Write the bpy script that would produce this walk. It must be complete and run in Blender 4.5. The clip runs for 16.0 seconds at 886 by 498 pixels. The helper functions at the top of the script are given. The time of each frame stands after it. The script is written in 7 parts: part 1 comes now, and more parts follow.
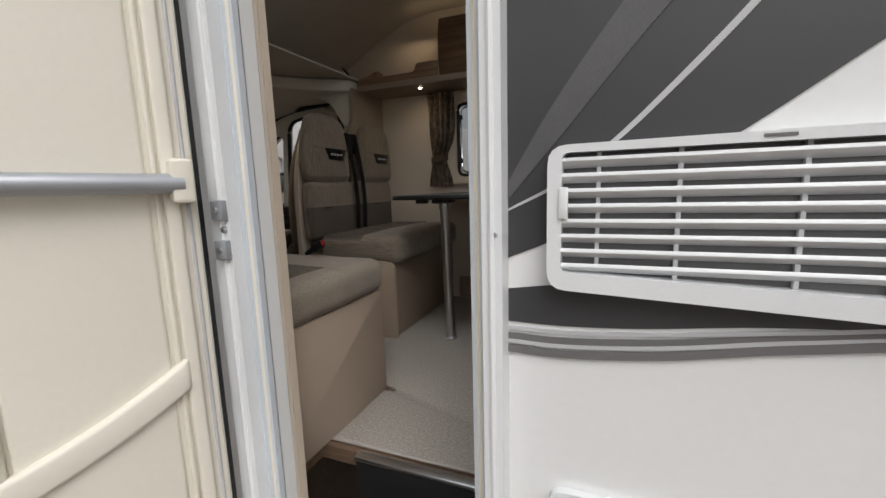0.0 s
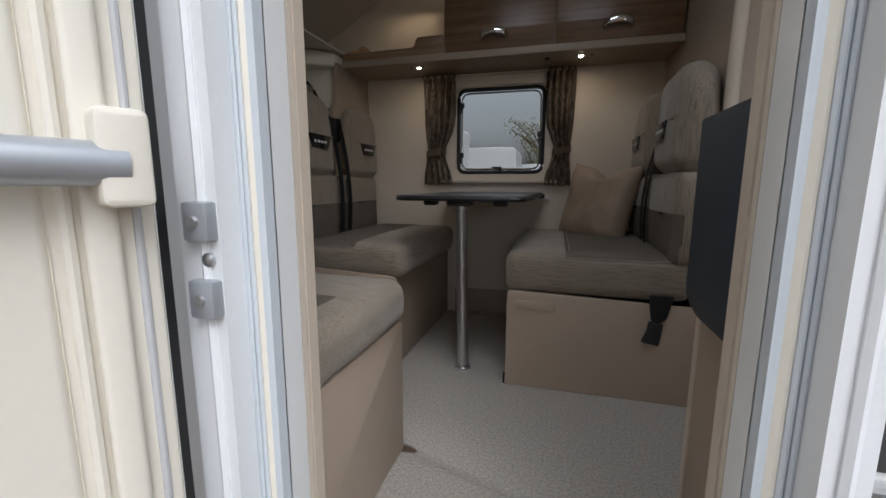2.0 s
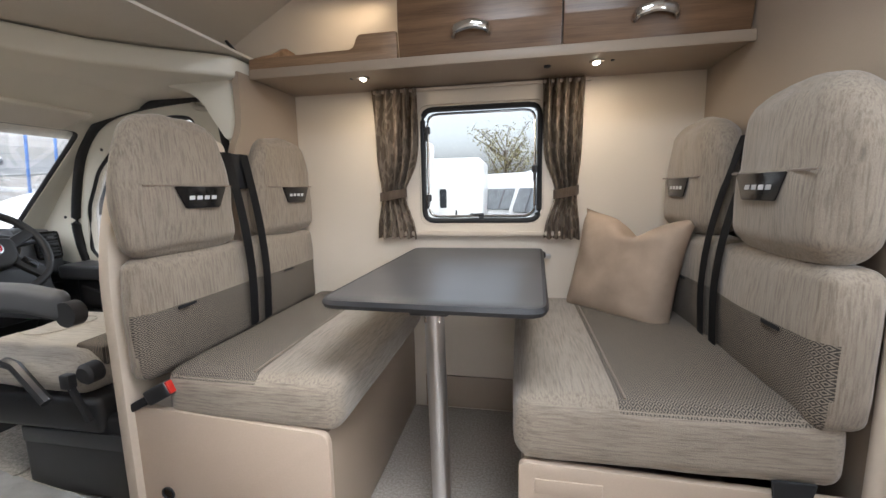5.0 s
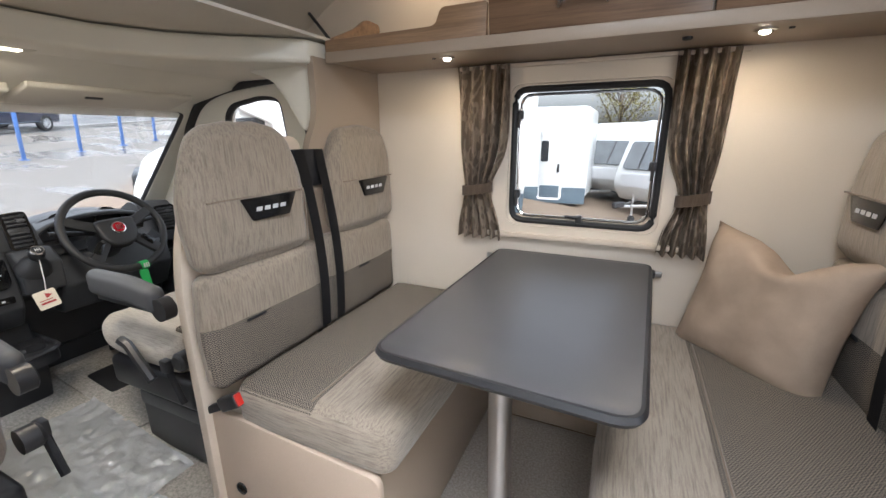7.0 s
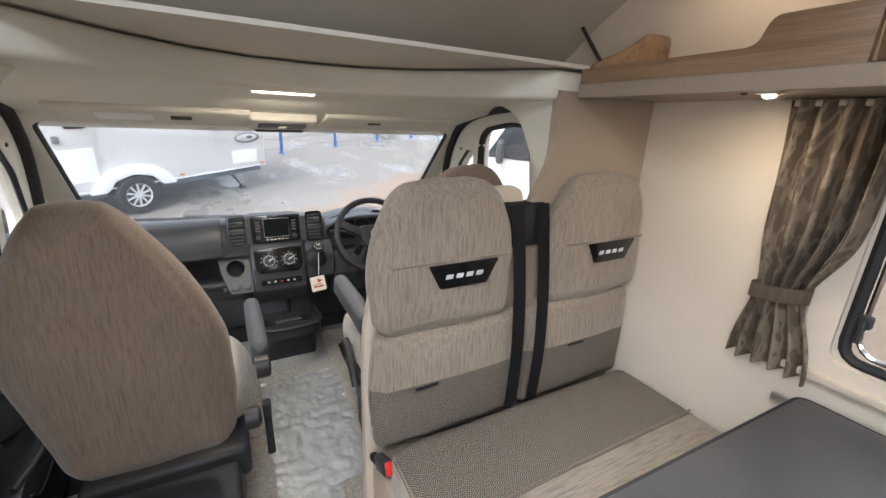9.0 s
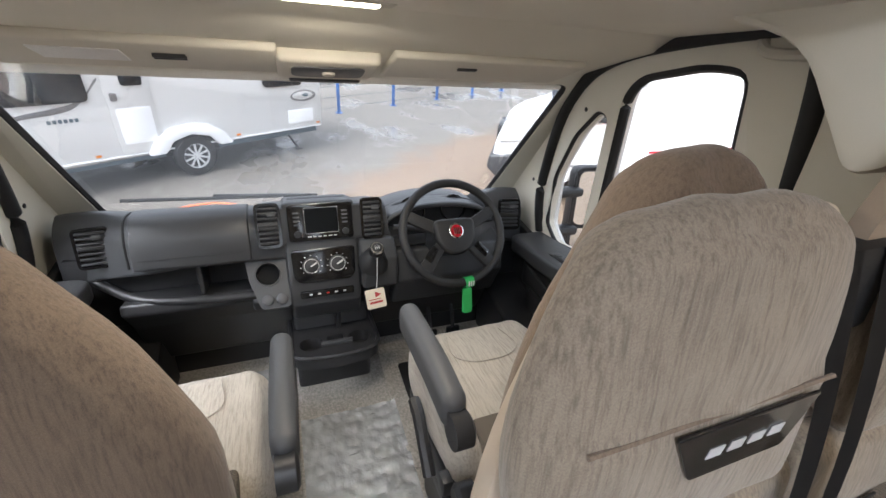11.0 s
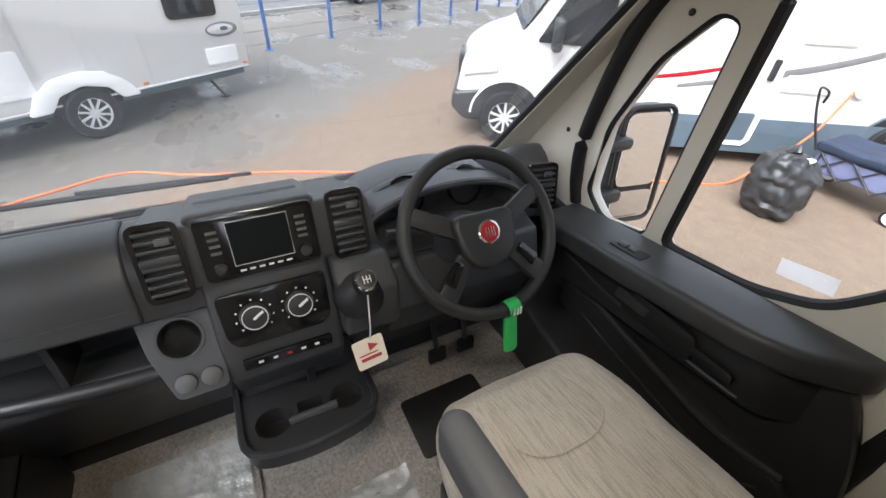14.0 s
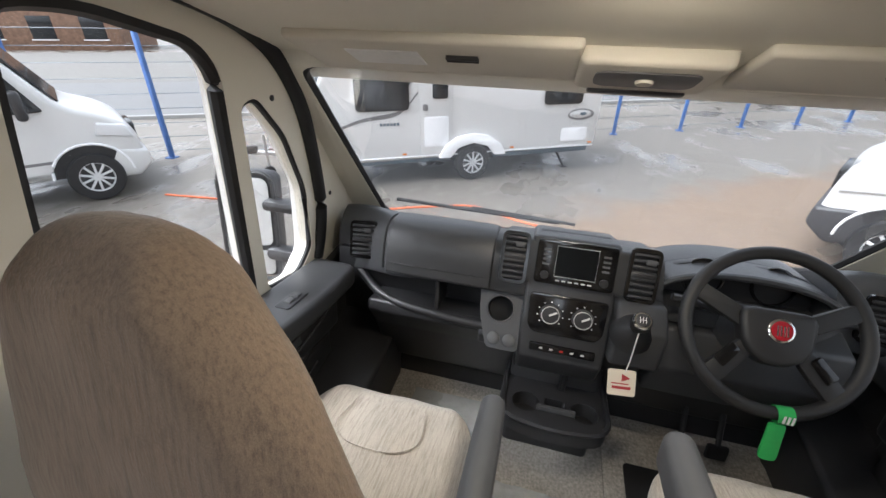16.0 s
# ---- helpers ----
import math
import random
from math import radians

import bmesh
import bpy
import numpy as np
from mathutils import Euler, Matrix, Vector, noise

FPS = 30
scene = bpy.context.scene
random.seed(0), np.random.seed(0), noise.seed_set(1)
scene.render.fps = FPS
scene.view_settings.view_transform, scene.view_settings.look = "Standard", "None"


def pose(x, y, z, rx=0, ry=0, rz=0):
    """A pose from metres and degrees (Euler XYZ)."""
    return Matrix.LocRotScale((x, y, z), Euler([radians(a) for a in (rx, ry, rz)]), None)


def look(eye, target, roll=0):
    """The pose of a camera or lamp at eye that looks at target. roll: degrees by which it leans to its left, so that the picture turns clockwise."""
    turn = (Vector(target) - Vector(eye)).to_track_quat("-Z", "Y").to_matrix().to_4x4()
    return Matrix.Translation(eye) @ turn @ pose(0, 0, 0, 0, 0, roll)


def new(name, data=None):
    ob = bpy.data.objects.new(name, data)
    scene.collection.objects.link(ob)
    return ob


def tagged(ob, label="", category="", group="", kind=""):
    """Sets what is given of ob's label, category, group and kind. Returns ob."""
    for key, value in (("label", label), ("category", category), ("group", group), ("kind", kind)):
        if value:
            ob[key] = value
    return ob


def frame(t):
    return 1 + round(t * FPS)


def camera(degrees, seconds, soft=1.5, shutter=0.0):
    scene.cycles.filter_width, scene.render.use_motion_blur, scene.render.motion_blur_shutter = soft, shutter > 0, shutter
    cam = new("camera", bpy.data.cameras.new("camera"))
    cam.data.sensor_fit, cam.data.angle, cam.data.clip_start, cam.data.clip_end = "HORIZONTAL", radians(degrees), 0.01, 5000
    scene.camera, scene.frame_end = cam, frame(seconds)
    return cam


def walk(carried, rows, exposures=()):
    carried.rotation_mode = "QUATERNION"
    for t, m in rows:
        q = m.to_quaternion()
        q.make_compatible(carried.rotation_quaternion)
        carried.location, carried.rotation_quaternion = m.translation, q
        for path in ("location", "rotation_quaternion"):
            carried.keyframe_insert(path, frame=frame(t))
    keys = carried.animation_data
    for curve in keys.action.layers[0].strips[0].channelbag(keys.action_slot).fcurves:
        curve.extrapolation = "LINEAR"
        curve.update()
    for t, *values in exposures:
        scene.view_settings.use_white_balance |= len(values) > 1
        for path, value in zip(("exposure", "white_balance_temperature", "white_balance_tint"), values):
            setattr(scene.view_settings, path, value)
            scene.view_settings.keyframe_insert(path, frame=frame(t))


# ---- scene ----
cam = camera(94.9, 16.0)
PATH = [
    (0, (0.358, -1.816, 1.741), (-0.384, 0.016, 1.439), -1.7),
    (0.5, (0.169, -1.857, 1.765), (-0.493, 0.004, 1.452), -1.8),
    (1, (0.005, -1.838, 1.76), (-0.594, 0.044, 1.441), -2.0),
    (1.5, (-0.045, -1.699, 1.737), (-0.591, 0.191, 1.373), -0.3),
    (2, (-0.049, -1.532, 1.746), (-0.574, 0.372, 1.432), 0.2),
    (2.5, (-0.072, -1.446, 1.764), (-0.588, 0.466, 1.485), -0.7),
    (3, (-0.096, -1.316, 1.765), (-0.588, 0.604, 1.497), -1.2),
    (3.5, (-0.163, -1.127, 1.79), (-0.595, 0.809, 1.535), -3.6),
    (4, (-0.21, -0.953, 1.864), (-0.654, 0.977, 1.589), -2.8),
    (4.2, (-0.232, -0.928, 1.897), (-0.626, 1.019, 1.664), -2.1),
    (6.3, (-0.23, -0.589, 2.067), (-0.659, 1.306, 1.591), 0.9),
    (6.5, (-0.23, -0.584, 2.104), (-0.752, 1.281, 1.604), 0.5),
    (7, (-0.237, -0.555, 2.159), (-1.033, 1.199, 1.622), -0.3),
    (7.5, (-0.334, -0.446, 2.19), (-1.388, 1.153, 1.612), 0.0),
    (8, (-0.355, -0.369, 2.264), (-1.596, 1.079, 1.662), 0.0),
    (8.5, (-0.373, -0.292, 2.302), (-1.831, 0.944, 1.712), 0.3),
    (9, (-0.369, -0.195, 2.332), (-2.04, 0.728, 1.736), 2.4),
    (9.5, (-0.471, -0.172, 2.322), (-2.213, 0.58, 1.69), 4.0),
    (9.7, (-0.557, -0.166, 2.313), (-2.311, 0.544, 1.665), 4.4),
    (11.8, (-1.346, -0.013, 2.241), (-2.953, 0.718, 1.3), 0.9),
    (12, (-1.436, -0.002, 2.222), (-2.984, 0.785, 1.229), 0.7),
    (12.5, (-1.559, 0.007, 2.203), (-3.006, 0.891, 1.141), 0.8),
    (13, (-1.62, 0.018, 2.184), (-3.013, 0.957, 1.098), 0.9),
    (13.5, (-1.645, 0.024, 2.183), (-3.066, 0.939, 1.113), 0.7),
    (14, (-1.657, 0.005, 2.21), (-3.169, 0.816, 1.182), 0.3),
    (14.5, (-1.601, 0.006, 2.233), (-3.251, 0.609, 1.278), 0.3),
    (15, (-1.485, 0.016, 2.255), (-3.259, 0.312, 1.381), 1.4),
    (15.5, (-1.412, -0.012, 2.256), (-3.243, -0.04, 1.451), 2.8),
    (16, (-1.33, -0.102, 2.26), (-3.13, -0.54, 1.507), 3.5),
]
EXPOSURES = ((0.0, -0.40, 6350, 10), (0.5, -0.30, 6050, 10), (1.0, -0.28, 5950, 10), (1.5, -0.18, 5850, 10), (2.0, -0.10, 5900, 10), (2.5, 0.12, 6150, 10), (3.0, 0.62, 6800, 10), (3.5, 1.48, 6100, 10), (4.2, 1.84, 5900, 10), (6.5, 2.0, 5800, 10), (9.5, 2.0, 5800, 10), (11.8, 1.78, 5850, 10), (16.0, 1.60, 5900, 10))
walk(cam, [(t, look(eye, target, roll)) for t, eye, target, roll in PATH], EXPOSURES)

# ---- world and light ----
world = bpy.data.worlds.new("overcast_sky")
scene.world = world
world.use_nodes = True
wn = world.node_tree
wn.nodes.clear()
w_out = wn.nodes.new("ShaderNodeOutputWorld")
w_bg = wn.nodes.new("ShaderNodeBackground")
w_sky = wn.nodes.new("ShaderNodeTexSky")
w_sky.sky_type = "NISHITA"
w_sky.sun_disc = False
w_sky.sun_elevation = radians(50)
w_sky.sun_rotation = radians(146)
w_sky.air_density = 1.6
w_sky.dust_density = 6.0
w_hsv = wn.nodes.new("ShaderNodeHueSaturation")
w_hsv.inputs["Saturation"].default_value = 0.16
wn.links.new(w_sky.outputs["Color"], w_hsv.inputs["Color"])
wn.links.new(w_hsv.outputs["Color"], w_bg.inputs["Color"])
w_bg.inputs["Strength"].default_value = 0.15
wn.links.new(w_bg.outputs["Background"], w_out.inputs["Surface"])

sun_data = bpy.data.lights.new("sun", "SUN")
sun_data.energy, sun_data.angle, sun_data.color = 0.9, radians(40), (1.0, 0.97, 0.93)
sun = new("sun", sun_data)
sun.matrix_world = look((6, -9, 14), (0, 0, 0))


def area_lamp(name, eye, target, sx, sy, watts, color):
    d = bpy.data.lights.new(name, "AREA")
    d.shape, d.size, d.size_y, d.energy, d.color = "RECTANGLE", sx, sy, watts, color
    ob = new(name, d)
    ob.matrix_world = look(eye, target)
    return ob


WARM = (1.0, 0.80, 0.56)
area_lamp("spot_glow", (-0.851, 0.84, 2.408), (-0.851, 0.84, 1.0), 0.04, 0.04, 0.5, WARM)
area_lamp("spot_glow", (0.043, 0.845, 2.408), (0.043, 0.845, 1.0), 0.04, 0.04, 0.5, WARM)
area_lamp("strip_glow", (-1.872, 0.016, 2.385), (-1.872, 0.016, 1.0), 0.02, 0.16, 1.5, (1.0, 0.84, 0.62))
# added daylight fill at assumed, unseen rooflights and kitchen and rear windows
DAY = (0.93, 0.97, 1.0)
area_lamp("rooflight_daylight", (-0.15, -0.45, 2.985), (-0.15, -0.45, 0.0), 0.60, 0.60, 4.2, DAY)
area_lamp("rooflight_daylight", (1.45, -0.3, 2.985), (1.45, -0.3, 0.0), 0.45, 0.45, 2.5, DAY)
area_lamp("kitchen_window_daylight", (1.15, -1.06, 2.15), (1.0, 1.0, 1.7), 0.7, 0.45, 2.2, DAY)
area_lamp("rear_window_daylight", (2.25, 0.0, 2.2), (0.0, 0.0, 1.6), 0.9, 0.5, 1.3, DAY)
area_lamp("cornice_glow", (-0.2, 0.93, 2.86), (-0.2, 0.98, 3.0), 1.5, 0.04, 0.2, (1.0, 0.72, 0.42))
area_lamp("shelf_glow", (-0.98, 0.95, 2.80), (-1.0, 1.0, 2.5), 0.3, 0.03, 0.17, (1.0, 0.74, 0.46))

# ---- materials ----
def material(name, build):
    m = bpy.data.materials.new(name)
    m.use_nodes = True
    nt = m.node_tree
    bsdf = nt.nodes["Principled BSDF"]
    build(nt, bsdf)
    return m




def coords(nt, scale=(1, 1, 1), rot=(0, 0, 0)):
    tc = nt.nodes.new("ShaderNodeTexCoord")
    mp = nt.nodes.new("ShaderNodeMapping")
    mp.inputs["Scale"].default_value = scale
    mp.inputs["Rotation"].default_value = rot
    nt.links.new(tc.outputs["Object"], mp.inputs["Vector"])
    return mp.outputs["Vector"]


def noise_tex(nt, vec, scale, detail=4.0, rough=0.55):
    n = nt.nodes.new("ShaderNodeTexNoise")
    n.inputs["Scale"].default_value = scale
    n.inputs["Detail"].default_value = detail
    n.inputs["Roughness"].default_value = rough
    nt.links.new(vec, n.inputs["Vector"])
    return n.outputs["Fac"]


def ramp(nt, fac, stops):
    r = nt.nodes.new("ShaderNodeValToRGB")
    while len(r.color_ramp.elements) < len(stops):
        r.color_ramp.elements.new(0.5)
    for e, (p, c) in zip(r.color_ramp.elements, stops):
        e.position, e.color = p, (*c, 1)
    nt.links.new(fac, r.inputs["Fac"])
    return r.outputs["Color"]


def mixc(nt, fac, a, b, blend="MIX"):
    n = nt.nodes.new("ShaderNodeMix")
    n.data_type, n.blend_type = "RGBA", blend
    for sock, v in ((n.inputs[0], fac), (n.inputs[6], a), (n.inputs[7], b)):
        if isinstance(v, bpy.types.NodeSocket):
            nt.links.new(v, sock)
        elif isinstance(v, (int, float)):
            sock.default_value = v
        else:
            sock.default_value = (*v, 1)
    return n.outputs[2]


def math_n(nt, op, a, b=0.0):
    n = nt.nodes.new("ShaderNodeMath")
    n.operation = op
    for sock, v in ((n.inputs[0], a), (n.inputs[1], b)):
        if isinstance(v, bpy.types.NodeSocket):
            nt.links.new(v, sock)
        else:
            sock.default_value = v
    return n.outputs[0]


def bump(nt, bsdf, height, strength=0.2, dist=0.002):
    b = nt.nodes.new("ShaderNodeBump")
    b.inputs["Strength"].default_value = strength
    b.inputs["Distance"].default_value = dist
    nt.links.new(height, b.inputs["Height"])
    nt.links.new(b.outputs["Normal"], bsdf.inputs["Normal"])


def scaled(c, k):
    return tuple(min(1.0, v * k) for v in c)


def plain(name, color, rough=0.5, metal=0.0, grain=120.0, vary=0.12, relief=0.08, coat=0.0, wear=3.0):
    """A surface with fine grain and broad, faint stains."""
    def build(nt, b):
        vec = coords(nt)
        big = noise_tex(nt, vec, wear, 3)
        fine = noise_tex(nt, vec, grain, 3)
        c1 = ramp(nt, big, ((0.3, scaled(color, 1 - vary)), (0.7, scaled(color, 1 + vary * 0.6))))
        c2 = ramp(nt, fine, ((0.3, (1 - vary * 0.6,) * 3), (0.7, (1.0, 1.0, 1.0))))
        nt.links.new(mixc(nt, 1.0, c1, c2, "MULTIPLY"), b.inputs["Base Color"])
        r = math_n(nt, "ADD", math_n(nt, "MULTIPLY", big, 0.16), rough - 0.08)
        nt.links.new(r, b.inputs["Roughness"])
        b.inputs["Metallic"].default_value = metal
        b.inputs["Coat Weight"].default_value = coat
        if relief:
            bump(nt, b, fine, relief, 0.001)
    return material(name, build)


def tweed(name, base, dark, along="z", amount=1.0):
    """Woven cloth with darker slubs that run along one axis."""
    lo, hi = 30.0, 470.0
    sc = {"x": (lo, hi, hi), "y": (hi, lo, hi), "z": (hi, hi, lo)}[along]
    def build(nt, b):
        vec = coords(nt, sc)
        slub = noise_tex(nt, vec, 0.42, 3, 0.6)
        vec2 = coords(nt)
        weave = noise_tex(nt, vec2, 520, 2)
        broad = noise_tex(nt, vec2, 5, 3)
        mask = ramp(nt, slub, ((0.44, (0, 0, 0)), (0.72, (amount * 0.62,) * 3)))
        col = mixc(nt, mask, base, dark)
        col = mixc(nt, 1.0, col, ramp(nt, weave, ((0.25, (0.72,) * 3), (0.7, (1.0,) * 3))), "MULTIPLY")
        col = mixc(nt, 1.0, col, ramp(nt, broad, ((0.3, (0.88,) * 3), (0.7, (1.0,) * 3))), "MULTIPLY")
        nt.links.new(col, b.inputs["Base Color"])
        b.inputs["Roughness"].default_value = 0.95
        b.inputs["Sheen Weight"].default_value = 0.25
        h = math_n(nt, "ADD", weave, math_n(nt, "MULTIPLY", slub, 1.4))
        bump(nt, b, h, 0.45, 0.0015)
    return material(name, build)


def diamonds(name, light, dark, axes=("X", "Y"), cell=0.019, rings=3.0):
    """Cloth woven in concentric diamonds."""
    def build(nt, b):
        vec = coords(nt)
        sp = nt.nodes.new("ShaderNodeSeparateXYZ")
        nt.links.new(vec, sp.inputs[0])
        d = None
        for a in axes:
            u = math_n(nt, "ABSOLUTE", math_n(nt, "SUBTRACT", math_n(nt, "FRACT", math_n(nt, "MULTIPLY", sp.outputs[a], 1 / cell)), 0.5))
            d = u if d is None else math_n(nt, "ADD", d, u)
        band = math_n(nt, "FRACT", math_n(nt, "MULTIPLY", d, rings))
        m = math_n(nt, "GREATER_THAN", band, 0.5)
        weave = noise_tex(nt, vec, 600, 2)
        col = mixc(nt, m, light, dark)
        col = mixc(nt, 1.0, col, ramp(nt, weave, ((0.25, (0.75,) * 3), (0.7, (1.0,) * 3))), "MULTIPLY")
        nt.links.new(col, b.inputs["Base Color"])
        b.inputs["Roughness"].default_value = 0.95
        bump(nt, b, weave, 0.4, 0.001)
    return material(name, build)


def leafy(name, light, dark):
    """Curtain cloth with a scattered leaf print."""
    def build(nt, b):
        vec = coords(nt, (1.0, 1.0, 0.55), (0.3, 0.5, 0.2))
        big = noise_tex(nt, vec, 34, 1.5, 0.4)
        weave = noise_tex(nt, coords(nt), 480, 2)
        col = ramp(nt, big, ((0.46, dark), (0.50, light), (0.60, scaled(light, 1.15)), (0.66, dark)))
        col = mixc(nt, 1.0, col, ramp(nt, weave, ((0.25, (0.75,) * 3), (0.7, (1.0,) * 3))), "MULTIPLY")
        nt.links.new(col, b.inputs["Base Color"])
        b.inputs["Roughness"].default_value = 0.9
        bump(nt, b, weave, 0.4, 0.001)
    return material(name, build)


def timber(name, light, dark, along="x", rough=0.45):
    sc = {"x": (1.2, 26, 26), "y": (26, 1.2, 26), "z": (26, 26, 1.2)}[along]
    def build(nt, b):
        vec = coords(nt, sc)
        g = noise_tex(nt, vec, 1.4, 6, 0.65)
        fine = noise_tex(nt, coords(nt, tuple(v * 6 for v in sc)), 2.0, 3)
        col = ramp(nt, g, ((0.32, dark), (0.5, scaled(light, 0.8)), (0.68, light)))
        col = mixc(nt, 1.0, col, ramp(nt, fine, ((0.3, (0.78,) * 3), (0.65, (1.0,) * 3))), "MULTIPLY")
        nt.links.new(col, b.inputs["Base Color"])
        b.inputs["Roughness"].default_value = rough
        bump(nt, b, fine, 0.12, 0.0008)
    return material(name, build)


def pane(name, tint=(1, 1, 1), gloss=0.06, veil=0.0):
    """Window glass; veil is the share of milky haze put into the pane, with small rain spots on top."""
    m = bpy.data.materials.new(name)
    m.use_nodes = True
    nt = m.node_tree
    nt.nodes.clear()
    out = nt.nodes.new("ShaderNodeOutputMaterial")
    tr = nt.nodes.new("ShaderNodeBsdfTransparent")
    tr.inputs["Color"].default_value = (*tint, 1)
    gl = nt.nodes.new("ShaderNodeBsdfGlossy")
    gl.inputs["Roughness"].default_value = 0.02
    fr = nt.nodes.new("ShaderNodeFresnel")
    fr.inputs["IOR"].default_value = 1.3
    mx = nt.nodes.new("ShaderNodeMixShader")
    nt.links.new(math_n(nt, "MULTIPLY", fr.outputs[0], gloss * 10), mx.inputs[0])
    clear = tr.outputs[0]
    if veil:
        haze = nt.nodes.new("ShaderNodeBsdfTranslucent")
        haze.inputs["Color"].default_value = (0.92, 0.94, 0.96, 1)
        vec = coords(nt)
        spots = nt.nodes.new("ShaderNodeTexVoronoi")
        spots.inputs["Scale"].default_value = 55
        spots.inputs["Randomness"].default_value = 1.0
        nt.links.new(vec, spots.inputs["Vector"])
        drop = math_n(nt, "MULTIPLY", math_n(nt, "LESS_THAN", spots.outputs["Distance"], 0.13), math_n(nt, "GREATER_THAN", noise_tex(nt, vec, 6, 3), 0.55))
        film = nt.nodes.new("ShaderNodeMixShader")
        nt.links.new(math_n(nt, "ADD", math_n(nt, "MULTIPLY", drop, 0.06), math_n(nt, "MULTIPLY", noise_tex(nt, vec, 2.5, 3), veil * 2)), film.inputs[0])
        nt.links.new(clear, film.inputs[1])
        nt.links.new(haze.outputs[0], film.inputs[2])
        clear = film.outputs[0]
    nt.links.new(clear, mx.inputs[1])
    nt.links.new(gl.outputs[0], mx.inputs[2])
    nt.links.new(mx.outputs[0], out.inputs[0])
    return m


def film_sheet(name):
    m = bpy.data.materials.new(name)
    m.use_nodes = True
    nt = m.node_tree
    nt.nodes.clear()
    out = nt.nodes.new("ShaderNodeOutputMaterial")
    tr = nt.nodes.new("ShaderNodeBsdfTransparent")
    gl = nt.nodes.new("ShaderNodeBsdfGlossy")
    gl.inputs["Roughness"].default_value = 0.12
    mx = nt.nodes.new("ShaderNodeMixShader")
    mx.inputs[0].default_value = 0.62
    vec = coords(nt)
    b = nt.nodes.new("ShaderNodeBump")
    b.inputs["Strength"].default_value = 1.0
    b.inputs["Distance"].default_value = 0.02
    nt.links.new(noise_tex(nt, vec, 22, 4), b.inputs["Height"])
    nt.links.new(b.outputs[0], gl.inputs["Normal"])
    df = nt.nodes.new("ShaderNodeBsdfDiffuse")
    df.inputs["Color"].default_value = (0.85, 0.86, 0.87, 1)
    m2 = nt.nodes.new("ShaderNodeMixShader")
    m2.inputs[0].default_value = 0.5
    nt.links.new(gl.outputs[0], m2.inputs[1])
    nt.links.new(df.outputs[0], m2.inputs[2])
    nt.links.new(tr.outputs[0], mx.inputs[1])
    nt.links.new(m2.outputs[0], mx.inputs[2])
    nt.links.new(mx.outputs[0], out.inputs[0])
    return m


def glow(name, color, strength):
    def build(nt, b):
        b.inputs["Base Color"].default_value = (*color, 1)
        b.inputs["Emission Color"].default_value = (*color, 1)
        b.inputs["Emission Strength"].default_value = strength
    return material(name, build)


